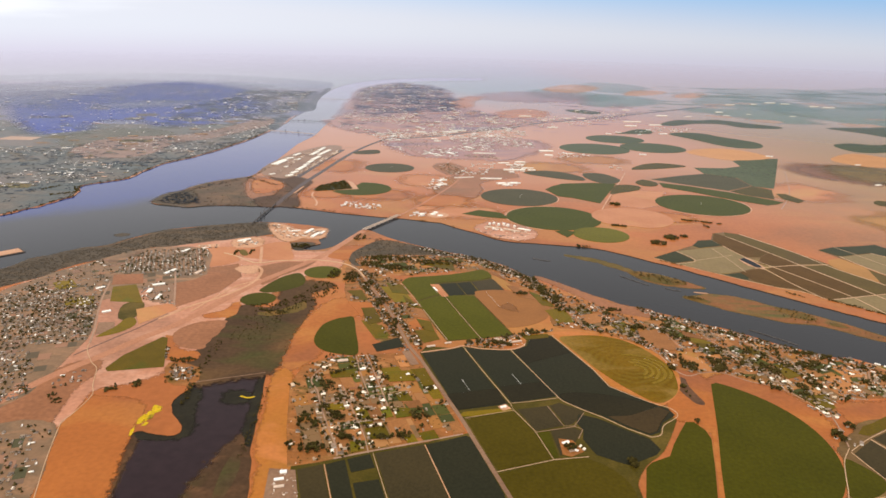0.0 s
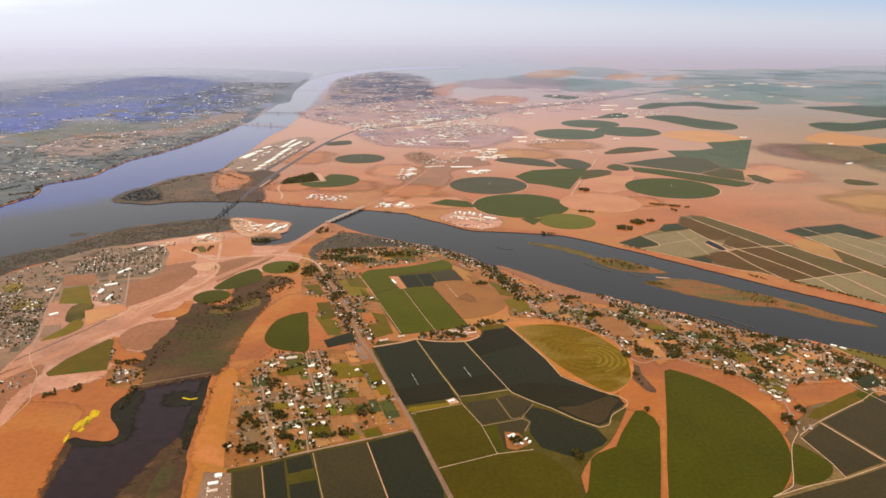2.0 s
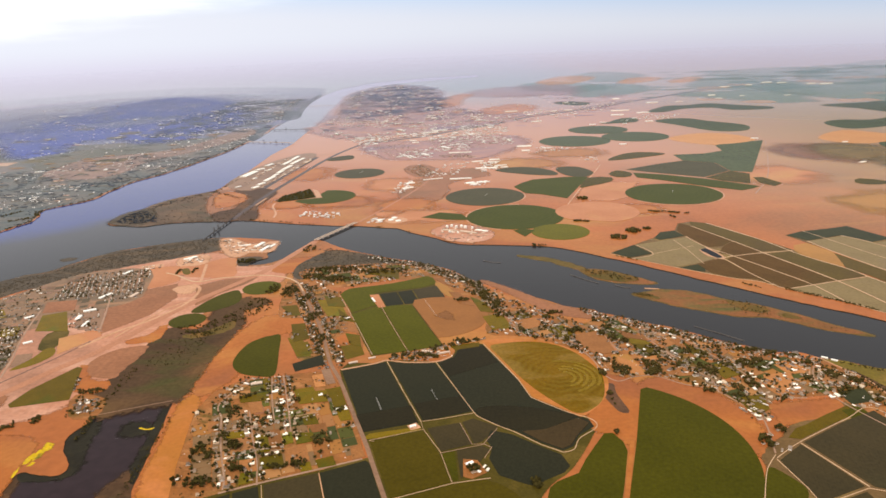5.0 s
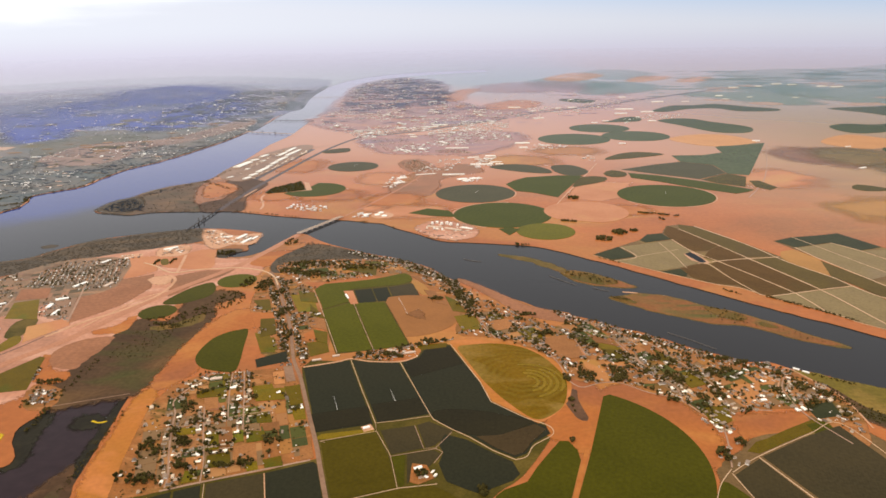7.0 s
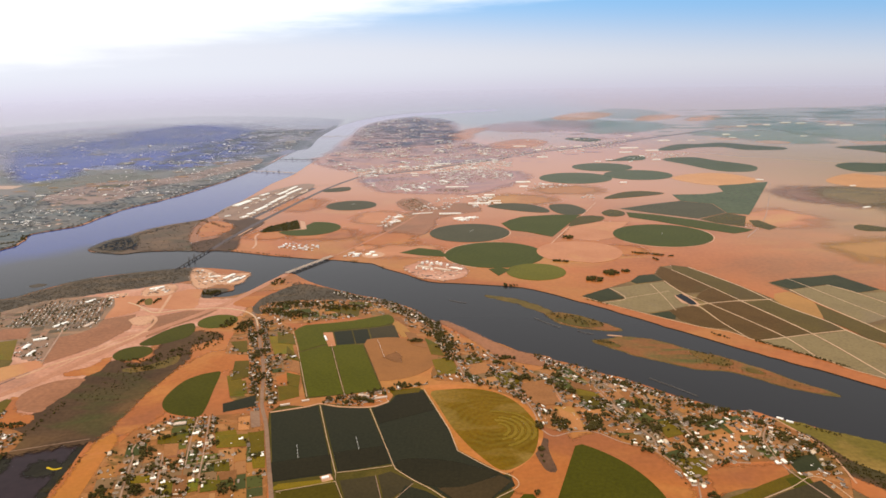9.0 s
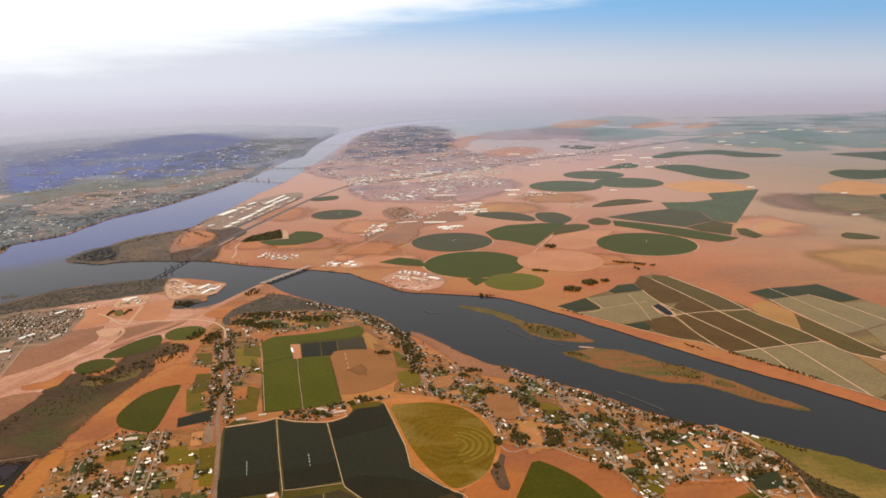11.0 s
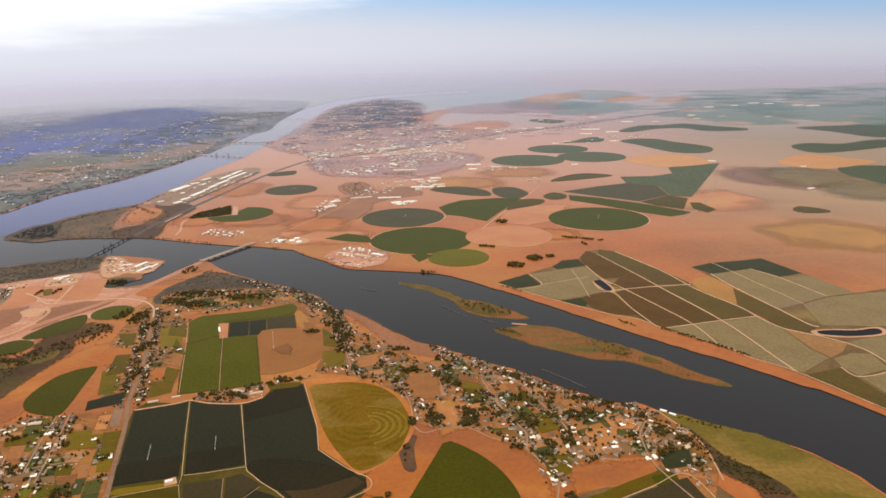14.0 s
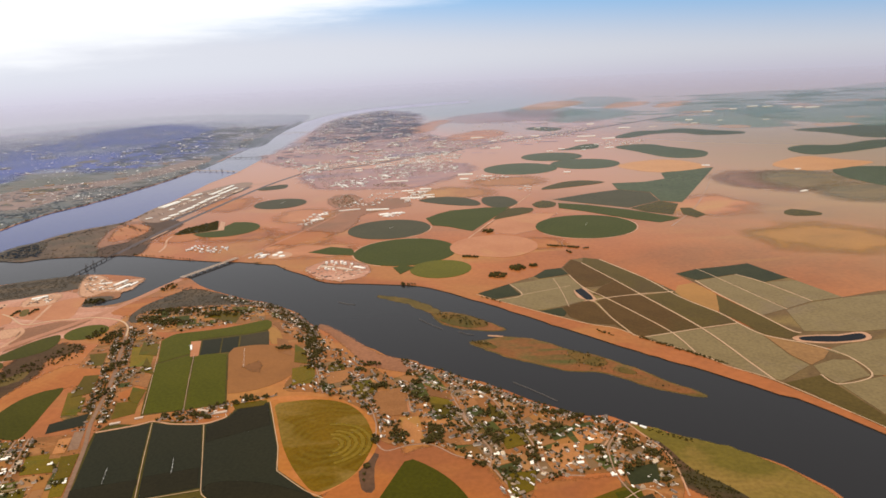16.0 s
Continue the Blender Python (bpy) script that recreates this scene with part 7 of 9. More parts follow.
GROVES.append(((46, 372), 5, 2.2, 24))
GROVES.append(((44, 318), 3.4, 1.6, 16))
GROVES.append(((30, 304), 2.6, 1.5, 10))
for gx, gy in ((14, 303), (18, 305), (21.5, 301), (26, 304), (33, 301.6), (38, 309), (41, 313.6), (47, 316.6), (51.6, 318.6)):
    GROVES.append(((gx, gy), 1.5, 1.3, 9))
GROVES.append(((-7, 235), 3.5, 2.6, 26))
GROVES.append(((-20, 219.5), 2.2, 1.0, 10))
GROVES.append(((-47, 258), 3, 4.5, 26))
GROVES.append(((-45, 212), 5, 3.2, 32))
GROVES.append(((-51, 230), 2.6, 4.5, 22))
GROVES.append(((-39, 233), 2.8, 2.4, 18))
GROVES.append(((-31, 249), 2.4, 2, 12))
GROVES.append(((-23, 266), 1.6, 1.6, 8))
GROVES.append(((93, 349), 4.0, 2.0, 26))
GROVES.append(((104, 282), 1.4, 3.2, 16))
GROVES.append(((103.5, 262), 0.9, 6.5, 10))
GROVES.append(((99.5, 236), 1.0, 1.6, 6))
GROVES.append(((68, 207), 0.9, 2.2, 12))
GROVES.append(((180.6, 296.7), 3.0, 1.4, 16))
GROVES.append(((143, 265), 2.2, 2.0, 12))
GROVES.append(((155, 266), 2.6, 2.2, 18))
GROVES.append(((204, 270), 2.4, 2.4, 14))
GROVES.append(((186, 272), 1.5, 1.5, 8))
GROVES.append(((140, 322), 3.5, 1.2, 14))
GROVES.append(((174, 300), 4.5, 1.6, 24))
GROVES.append(((112, 322), 1.5, 2.2, 10))
GROVES.append(((47.4, 216.4), 2.0, 2.0, 16))
GROVES.append(((150, 228.5), 2.2, 4.0, 22))
GROVES.append(((67.5, 208), 1.0, 2.6, 10))
GROVES.append(((197, 274), 2.5, 3, 16))
GROVES.append(((158, 236), 1.4, 3, 12))
GROVES.append(((-55, 392), 5, 9, 60))
GROVES.append(((-46, 418), 7, 5, 60))
GROVES.append(((-30, 413), 13, 4.5, 110))
GROVES.append(((-4, 425), 16, 5, 110))
GROVES.append(((-43, 378), 2.5, 8, 34))
GROVES.append(((-34, 352), 2.5, 8, 30))
GROVES.append(((-24, 322), 2, 8, 26))
GROVES.append(((-66, 398), 4, 8, 40))
GROVES.append(((-98, 454), 6, 5, 50))
GROVES.append(((-137, 435), 1.4, 6, 14))
GROVES.append(((-127, 438), 1.2, 6, 12))
GROVES.append(((-36, 430), 16, 6, 110))
GROVES.append(((112.5, 284.5), 4.4, 5, 44))
GROVES.append(((126.5, 286), 3.6, 6, 46))
GROVES.append(((63, 368), 3, 11, 46))
GROVES.append(((-60, 478), 4, 9, 30))
for c, rx, ry, n in GROVES:
    for _ in range(n):
        a, s = rng.uniform(0, 6.28), math.sqrt(rng.random())
        p = Vector((c[0] + rx * s * math.cos(a), c[1] + ry * s * math.sin(a)))
        if not inside(p, RIVER):
            around.append((p, rng.uniform(0.9, 1.8)))
for zone, n in ((Z_RIVERSIDE, 70), (Z_VILLAGE, 14)):
    for p in in_zone(zone, n, rng):
        if free(p, 0.5):
            around += [(Vector((p[0] + rng.gauss(0, 1.3), p[1] + rng.gauss(0, 1.3))), rng.uniform(1.0, 2.0)) for _ in range(rng.choice((3, 5, 8, 12)))]
around.sort(key=lambda s: s[0].y - 0.15 * abs(s[0].x - 60))
for p, size in around[:300]:
    tree(p.x, p.y, size, rng.choices(range(6), (3, 3, 3, 3, 3, 1))[0], rng.uniform(0, 360))
wood = [(p.x, p.y, 0, s, s, s * rng.uniform(0.7, 1.1), rng.uniform(0, 6), rng.randrange(5)) for p, s in around[300:]]
joined("trees", BUSH_T, wood, [LEAF], "dark green shade trees among riverside houses", "trees")


# ---- villages to the west ----
def town(label, zones, row, rng, kinds=(0, 1), scale=(0.75, 1.1), turn=18.0, trees=1.0, low=False, size=(0.7, 1.4), apart=0.0, skins=None):
    hs, ts = [], []
    for poly, n in zones:
        for p in in_zone(poly, n, rng):
            if inside(p, RIVER):
                continue
            if apart and any(abs(p[0] - h[0]) < apart and abs(p[1] - h[1]) < apart for h in hs):
                continue
            if free(p, 0.7):
                k = rng.uniform(*scale)
                t = radians(turn + rng.choice((0, 90)) + rng.uniform(-5, 5))
                if row:
                    c, s = math.cos(radians(turn)), math.sin(radians(turn))
                    u, v = p[0] * c + p[1] * s, -p[0] * s + p[1] * c
                    v = round(v / row) * row + rng.uniform(-0.15, 0.15) * row
                    p = (u * c - v * s, u * s + v * c)
                    t = radians(turn + rng.uniform(-4, 4))
                hs.append((p[0], p[1], 0.03, k, k, k, t, rng.choice(kinds)))
        for p in in_zone(poly, int(n * trees), rng):
            if not inside(p, RIVER) and free(p, 0.4):
                k = rng.uniform(*size)
                ts.append((p[0], p[1], 0, k, k, k * (0.5 if low else 0.8), rng.uniform(0, 6), rng.randrange(4)))
    joined("houses", HOUSE_T, hs, skins or [WALLS, ROOFS], label, "houses")
    if ts:
        joined("trees", LOW_T if low else BUSH_T, ts, [LEAF], "dark green trees among the houses of a town", "trees")


town("dense rows of white mobile homes and houses", [
    ([(-196, 391), (-201, 416), (-196, 436), (-158, 442), (-143, 392), (-160, 386), (-168, 398), (-178, 391)], 760)], 2.7, rng, turn=-70, trees=0.4)
town("scattered white and tan village houses", [
    ([(-240, 350), (-232, 367.6), (-213, 360.4), (-184, 346), (-178.5, 331.7), (-166.4, 296.7), (-179, 290), (-202, 289)], 760), ([(-161, 222), (-142, 223), (-135, 203), (-130, 185), (-135, 165), (-175, 190)], 130),
    ([(-202, 289), (-190.6, 289.5), (-172.6, 264.4), (-164, 244.5), (-178, 230)], 170), ([(-172.4, 371.8), (-160.2, 379.4), (-142.7, 341.3), (-162, 347.7)], 45), ([(-237, 371.6), (-215, 417.5), (-197, 393), (-191, 370), (-184, 346), (-213, 360)], 110),
    ([(-118.5, 274.7), (-105.5, 270.4), (-103, 256), (-113, 260.4)], 40), ([(-128, 292), (-124, 290), (-121.7, 277), (-125.4, 273)], 34), ([(-160, 262), (-150, 270), (-148, 255), (-158, 248)], 12)], 0, rng, turn=-70, trees=0.7)

town("white and tan houses along a country road", [
    ([(-57, 405), (-51, 409), (-39, 372), (-27, 337), (-17, 304), (-22, 303), (-33, 337), (-45, 371)], 120),
    ([(-50, 404), (-46, 405), (-33.6, 370), (-21.6, 336), (-12, 303), (-14.6, 302), (-24.4, 335), (-37, 369)], 90)], 0, rng, turn=-71, trees=2.0, size=(0.7, 1.35))
town("white-roofed houses of a riverside settlement", [(Z_RIVERSIDE, 300), (Z_SHORE, 90), (Z_WATERFRONT, 60)], 3.2, rng, scale=(0.8, 1.25), turn=-52, trees=0.7)


def thicket(label, spec, rng, templates=BUSH_T, flat=0.8, leaf=LEAF):
    ts = []
    for poly, n, lo, hi in spec:
        for p in in_zone(poly, n, rng):
            if inside(p, RIVER) and not any(inside(p, i) for i in ISLES):
                continue
            k = rng.uniform(lo, hi)
            ts.append((p[0], p[1], -0.02, k, k, k * flat, rng.uniform(0, 6), rng.randrange(4)))
    joined("bushes", templates, ts, [leaf], label, "bushes")


def strip(a, b, w):
    d = (Vector(b) - Vector(a)).normalized() * w
    n = Vector((-d.y, d.x))
    return [tuple(Vector(a) + n), tuple(Vector(b) + n), tuple(Vector(b) - n), tuple(Vector(a) - n)]


thicket("dark riverside woods and brush on low ground", [([(-124, 506), (-146, 510), (-177, 497), (-197, 486), (-207, 476), (-217, 458), (-225, 442), (-239, 433), (-248, 419), (-258, 410), (-265, 390), (-292, 341), (-264, 335), (-248, 363), (-237, 379), (-229.6, 400), (-221, 413), (-209, 427), (-196, 445), (-181, 450), (-160, 464), (-141, 474), (-132, 490)], 2300, 1.0, 2.3), ([(-60, 441), (-46, 478), (-26, 466), (0, 446), (22, 437), (26, 428), (-9, 437), (-36, 432), (-56, 422)], 700, 0.9, 2.0), ([(-247, 573), (-242, 592), (-236, 620), (-226, 615), (-213, 590), (-214, 562), (-228, 562)], 700, 0.7, 1.6)] + [
    ([(-236, 620), (-228, 649), (-199, 683), (-193, 668), (-206, 655), (-222, 625)], 160, 0.6, 1.5), (strip((-197, 690), (-192, 780), 2.5), 140, 0.6, 1.4), (strip((-60, 477), (-30, 468), 3), 50, 0.8, 1.5)], rng, LOW_T, 0.45, WOODLEAF)
thicket("low dark shrubs over the point between two rivers", [([(-243, 576), (-236, 620), (-228, 645), (-199, 680), (-168, 640), (-152, 602), (-150, 573), (-198, 569), (-227, 566)], 130, 0.8, 2.0), (strip((-198, 686), (-160, 650), 3), 70, 1.0, 2.2), (strip((-196, 690), (-192, 740), 3), 60, 1.0, 2.2), (strip((-206, 566), (-150, 572), 2), 60, 0.8, 1.8), ([(-166, 574), (-136, 570), (-135, 600), (-142, 640), (-152, 662), (-168, 664), (-158, 620)], 260, 0.5, 1.4)], rng, LOW_T, 0.9, WOODLEAF)
thicket("low dark scrub round the marsh and lake", [([(-104, 345), (-92, 347), (-80, 360), (-72, 385), (-62, 380), (-58, 368), (-72, 350), (-80, 334), (-92, 336)], 240, 0.5, 1.4), (strip((-104, 300), (-104, 262), 2), 60, 0.4, 1.0), (strip((-97, 338), (-82, 335), 2.5), 60, 0.5, 1.2), ([(-101, 336), (-82, 332), (-80, 300), (-101, 300)], 140, 0.3, 0.8), (strip((-103, 257), (-100, 240), 1.4), 60, 0.4, 1.0)] + [
    (strip((-71, 255), (-68, 205), 1.2), 110, 0.3, 0.8), ([(-120.5, 279.8), (-109, 280.4), (-108.8, 276.5), (-118, 275)], 60, 0.7, 1.2), ([(-136.2, 250.2), (-133.5, 254.8), (-130.5, 250.5), (-134.2, 247)], 26, 0.8, 1.4), ([(-128.3, 255), (-125.4, 258.6), (-121.5, 253), (-125.8, 251.8)], 26, 0.8, 1.4), ([(-116, 262), (-113, 264), (-111, 259), (-114, 256)], 12, 0.8, 1.3), (strip((-156, 247), (-148, 238), 1.8), 20, 0.7, 1.3)], rng)
thicket("dark trees and shrubs scattered along river banks", [(strip((10, 509), (44, 478), 1.2), 20, 0.6, 1.4), (strip((94, 470), (104, 467), 1.5), 14, 1.0, 2.0), (strip((223, 374), (254, 340.5), 1.0), 90, 0.6, 1.3), (strip((203, 385), (212, 376), 0.9), 16, 0.7, 1.3), (arc((152.7, 603.4), 5, 0, 360, 8), 40, 1.4, 2.6), (arc((170.2, 497), 5.5, 0, 360, 8), 60, 1.4, 2.4), (arc((181.5, 502), 3, 0, 360, 8), 20, 1.2, 2.0)] + [
    (arc((156.5, 482.5), 6, 0, 360, 8), 50, 1.2, 2.2), (strip((133, 530), (145, 527), 2), 40, 1.0, 1.8), (strip((196, 553), (225, 541), 1.6), 60, 0.9, 1.7), (strip((208, 536), (211, 530), 1), 8, 1, 1.8), (strip((-20, 533), (8, 514), 1.2), 20, 0.6, 1.2), (strip((-130, 567), (-70, 545), 1.0), 40, 0.6, 1.2), (strip((145, 441), (157, 431), 0.8), 16, 0.6, 1.2)], rng)
thicket("olive shrubs scattered over river islands", [
    ([(181, 358), (187, 362), (203, 350), (199, 336), (186, 342)], 46, 0.4, 1.0), ([(139, 374), (148, 375), (150, 367), (144, 369)], 30, 0.4, 1.0), ([(117, 418), (134, 411), (147, 402), (150, 396), (140, 395), (126, 404)], 90, 0.4, 1.1), ([(200, 347), (232, 316), (228, 313), (198, 336)], 24, 0.3, 0.6)], rng)
thicket("low dark reeds and shrubs of a wet meadow", [
    ([(195.4, 286), (207.8, 277), (214, 260), (223, 250), (229, 236), (220, 236), (210.8, 250), (206, 263.7), (199, 277.5)], 260, 0.4, 1.0), (strip((206, 286), (220, 277), 1.0), 40, 0.4, 0.9), (strip((197, 281), (209, 262), 1.5), 40, 0.5, 1.2)], rng)

thicket("dark trees along the far bank", [(strip(WEST[i], WEST[i + 1], 4.0), int((Vector(WEST[i + 1]) - Vector(WEST[i])).length * 1.2), 0.9, 2.2) for i in range(3, 17)] + [(strip((-344, 588), (-328, 600), 3), 40, 1, 2), (strip((-340, 626), (-328, 606), 3), 40, 1, 2), (strip((-362, 606), (-356, 628), 3), 30, 1, 2)], rng, flat=0.5)

# orchard trees with a ragged edge across the river
thicket("rows of dark orchard trees", [([(-122, 632), (-120.4, 651.6), (-99.8, 679.6), (-87.6, 642.6), (-96.1, 637), (-118, 629)], 420, 1.0, 1.7)], rng)

thicket("dark riverside trees on the tip of a point", [([(-246, 574), (-243, 598), (-236, 616), (-230, 606), (-214, 586), (-206, 570), (-229, 565)], 300, 0.9, 2.4), ([(-236, 620), (-225, 650), (-207, 676), (-203, 668), (-218, 640), (-230, 616)], 90, 0.8, 1.8)], rng, LOW_T, 0.9, SHORELEAF)

# trees along the country road and through the village
rows = []
for a, b in zip(MAIN, MAIN[1:]):
    side = Vector((b.y - a.y, a.x - b.x)).normalized()
    for _ in range(int((b - a).length * 2.6)):
        q = a.lerp(b, rng.random()) + side * rng.choice((-1, 1)) * (1.8 + abs(rng.gauss(0, 3.6)))
        if 292 < q.y < 408 and free(q, 0.5):
            rows.append(q)
rows += [Vector(p) for p in in_zone(Z_VILLAGE, 420, rng) + in_zone(Z_WEST_OF_ROAD, 120, rng) + in_zone(Z_EAST_OF_ROAD, 120, rng) if free(p, 0.4)]
joined("trees", LOW_T, [(q.x, q.y, 0.0, k, k, k * 0.7, rng.uniform(0, 6), rng.randrange(4)) for q in rows for k in (rng.uniform(0.5, 1.15),)], [LEAF], "dark green trees along a road and among houses", "trees")

# ---- far towns ----
FAR_GROUND = [
    (smooth([(643, 1730), (709, 1588), (792, 1615), (829, 1840), (763, 1980)], 3, True, 14, 31), FARGREEN, "far irrigated land in haze-tinted green"),
    (smooth([(747, 1561), (781, 1387), (852, 1279), (1001, 1500), (1100, 1620), (934, 1658), (856, 1769)], 3, True, 14, 32), FARGREEN, "far irrigated land in haze-tinted green"),
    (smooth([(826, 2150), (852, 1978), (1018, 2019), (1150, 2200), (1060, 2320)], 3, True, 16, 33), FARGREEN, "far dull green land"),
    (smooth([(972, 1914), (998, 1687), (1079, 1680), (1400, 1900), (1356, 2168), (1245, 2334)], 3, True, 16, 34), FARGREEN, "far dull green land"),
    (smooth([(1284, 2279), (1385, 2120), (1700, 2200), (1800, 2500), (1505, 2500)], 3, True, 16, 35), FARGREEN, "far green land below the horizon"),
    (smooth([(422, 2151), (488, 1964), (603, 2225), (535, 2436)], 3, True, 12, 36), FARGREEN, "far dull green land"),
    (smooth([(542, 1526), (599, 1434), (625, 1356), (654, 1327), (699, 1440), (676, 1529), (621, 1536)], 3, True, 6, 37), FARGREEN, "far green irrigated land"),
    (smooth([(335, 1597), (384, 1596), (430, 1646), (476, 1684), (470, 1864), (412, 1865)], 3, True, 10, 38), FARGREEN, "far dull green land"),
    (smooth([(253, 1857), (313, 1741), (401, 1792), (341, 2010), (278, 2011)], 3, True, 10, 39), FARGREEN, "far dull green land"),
    (smooth([(110, 1774), (150, 1653), (240, 1660), (308, 1693), (308, 1909), (183, 1899)], 3, True, 10, 40), GREYTOWN, "far dull purple-grey land"),
    (smooth([(286, 2005), (350, 1956), (459, 2176), (405, 2286), (322, 2153)], 3), PEACH, "far bare peach-coloured field"),
    (smooth([(489, 1892), (578, 1962), (629, 2077), (558, 2086)], 3), PEACH, "far bare peach-coloured field"),
    (smooth([(612, 1862), (685, 1919), (728, 2042), (661, 1993)], 3), PEACH, "far bare peach-coloured field"),
]
for poly, mat, label in FAR_GROUND:
    land(poly, mat, label, 24.0 if mat is PEACH else 75.0, 0.02 if mat is PEACH else 0.012, "land")


def mottle(label, mat, region, n, size, rng, wide=1.7, z0=0.05, bar=-0.05, grow=1.0):
    """Many ragged low patches that run into one another."""
    bm = bmesh.new()
    xs, ys = [p[0] for p in region], [p[1] for p in region]
    for i in range(n):
        c = (rng.uniform(min(xs), max(xs)), rng.uniform(min(ys), max(ys)))
        if not inside(c, region) or inside(c, RIVER) or inside(c, LAGOON) or noise.noise(Vector((c[0] / 170, c[1] / 260, 3.3))) < bar:
            continue
        k = size * rng.uniform(0.35, 1.3) * (c[1] / 1000) ** grow
        ring = []
        for j in range(14):
            a = j / 14 * math.tau
            r = k * (0.75 + 0.45 * noise.noise(Vector((math.cos(a) * 1.3 + i, math.sin(a) * 1.3, i * 0.7))) + rng.uniform(-0.12, 0.12))
            q = (c[0] + r * wide * math.cos(a), c[1] + r * math.sin(a))
            ring.append(q)
        if any(inside(q, RIVER) or inside(q, LAGOON) for q in ring):
            continue
        z = z0 + rng.random() * 0.12
        bm.faces.new([bm.verts.new((x, y, z)) for x, y in ring])
    return thing("ground_cover", bm, mat, label, "land", "", "stuff")


def far_patches(label, mat, box_, n, size, rng, seed):
    bm = bmesh.new()
    for _ in range(n):
        c = (rng.uniform(box_[0], box_[1]), rng.uniform(box_[2], box_[3]))
        k = size * rng.uniform(0.5, 1.3) * (c[1] / 1000) ** 0.8
        if inside(c, RIVER) or inside((c[0] + k, c[1]), RIVER) or inside((c[0] - k, c[1]), RIVER):
            continue
        ring = arc(c, k * 0.6, 0, 360, 14) if rng.random() < 0.5 else [(c[0] + k * u, c[1] + k * v) for u, v in ((-0.8, -0.5), (0.8, -0.45), (0.75, 0.5), (-0.7, 0.5))]
        z = 0.08 + rng.random() * 0.1
        bm.faces.new([bm.verts.new((x, y, z)) for x, y in ring])
    thing("fields", bm, mat, label, "fields", "", "stuff")


far_patches("far green irrigated fields in dry land", FARGREEN, (700, 1800, 1350, 2200), 46, 40, rng, 1)
far_patches("far pale bare fields", PALETAN, (500, 1500, 1250, 2000), 24, 32, rng, 2)
far_patches("pale dry fields above the far bank", PALETAN, (-1400, -330, 650, 1100), 26, 26, rng, 5)
far_patches("green fields above the far bank", LAWN, (-1300, -340, 600, 1300), 60, 24, rng, 6)

R_WEST = [(-1300, 1100), (-1100, 1600), (-800, 1800), (-340, 1780), (-300, 1500), (-275, 1200), (-330, 1060), (-420, 980), (-600, 900), (-900, 900)]
R_BLUE = [(-864, 1434), (-887, 1585), (-796, 1588), (-814, 1773), (-794, 1952), (-692, 1978), (-538, 1779), (-402, 1431), (-374, 1302), (-390, 1235), (-415, 1177), (-410, 1087), (-492, 1157), (-524, 1146), (-572, 1115), (-570, 1041), (-561, 989)]
R_MID = [(-500, 1250), (-480, 1700), (-480, 1790), (-335, 1790), (-300, 1500), (-275, 1200), (-330, 1060), (-420, 1000)]
R_FRINGE = [(-112, 1021), (-87, 1043), (0, 1081), (75, 1128), (128, 1150), (122, 936), (75, 889), (18, 885), (13, 833), (-45, 848)]
R_SHORE = [(-640, 560), (-560, 800), (-420, 900), (-330, 1060), (-270, 1130), (-268, 1000), (-285, 860), (-305, 760), (-322, 690), (-345, 640), (-366, 560), (-420, 500)]
R_EAST = [(-178, 1152), (-188, 1332), (-215, 1646), (-222, 1940), (-139, 2175), (-18, 1942), (19, 1554), (62, 1375), (118, 1263), (75, 1138), (-2, 1090), (-89, 1051), (-115, 1034)]
R_WOODED = [(-190, 1355), (-220, 1680), (-228, 1990), (-147, 2230), (-18, 2037), (25, 1550), (10, 1400), (-52, 1337), (-140, 1293)]
R_SPECKS = [(-170, 1100), (-182, 1330), (-60, 1300), (90, 1320), (165, 1330), (270, 1330), (330, 1310), (220, 1190), (120, 1110), (30, 1040), (-60, 985), (-120, 1010)]
R_LOWER = [(-70, 970), (0, 963), (51, 993), (105, 991), (121, 936), (77, 843), (25, 838), (-24, 850), (-50, 897)]
R_DUSTY = [(100, 1120), (110, 1300), (90, 1500), (180, 1700), (420, 1600), (330, 1300), (200, 1080)]
R_TAN = [(-511, 858), (-470, 946), (-392, 981), (-378, 1128), (-326, 1152), (-328, 1021), (-361, 937), (-402, 867), (-440, 792)]
LAND = []
LAND.append((smooth([(-280, 1140), (-292, 1500), (-314, 1800), (-330, 1990), (-420, 2200), (-900, 2400), (-1300, 2100), (-1400, 1500), (-1150, 1120), (-700, 1070), (-420, 1085)], 6, True, 6, 96), HAZETOWN, "far town ground in haze blue-grey"))
LAND.append((smooth([(x - 5, y) for x, y in WEST[4:19]] + [(-300, 1130), (-340, 1100), (-420, 1080), (-540, 1060), (-700, 1080), (-900, 1100), (-900, 800), (-760, 640), (-560, 480), (-420, 440), (-372, 470)], 3), SUBURB, "olive and tan ground of shore suburbs"))
LAND.append((smooth([(-178, 1152), (-186, 1332), (-208, 1646), (-216, 1940), (-139, 2175), (-18, 1942), (10, 1554), (54, 1375), (120, 1270), (75, 1138), (-2, 1090), (-89, 1051), (-115, 1044)], 6, True, 7, 72), GREYTOWN, "purple-grey ground of a dense town"))
LAND.append((smooth(R_LOWER, 5, True, 5, 73), GREYTOWN, "purple-grey ground on the edge of a dense town"))
LAND.append((smooth([(110, 1300), (130, 1400), (165, 1440), (190, 1390), (160, 1310)], 4, True, 5, 74), PINKSOIL, "pale open ground behind a dense town"))
LAND.append((smooth([(-308, 1381), (-306, 1495), (-271, 1432), (-254, 1330), (-276, 1310)], 4), SHORELAND, "dark wooded bank of a far river"))
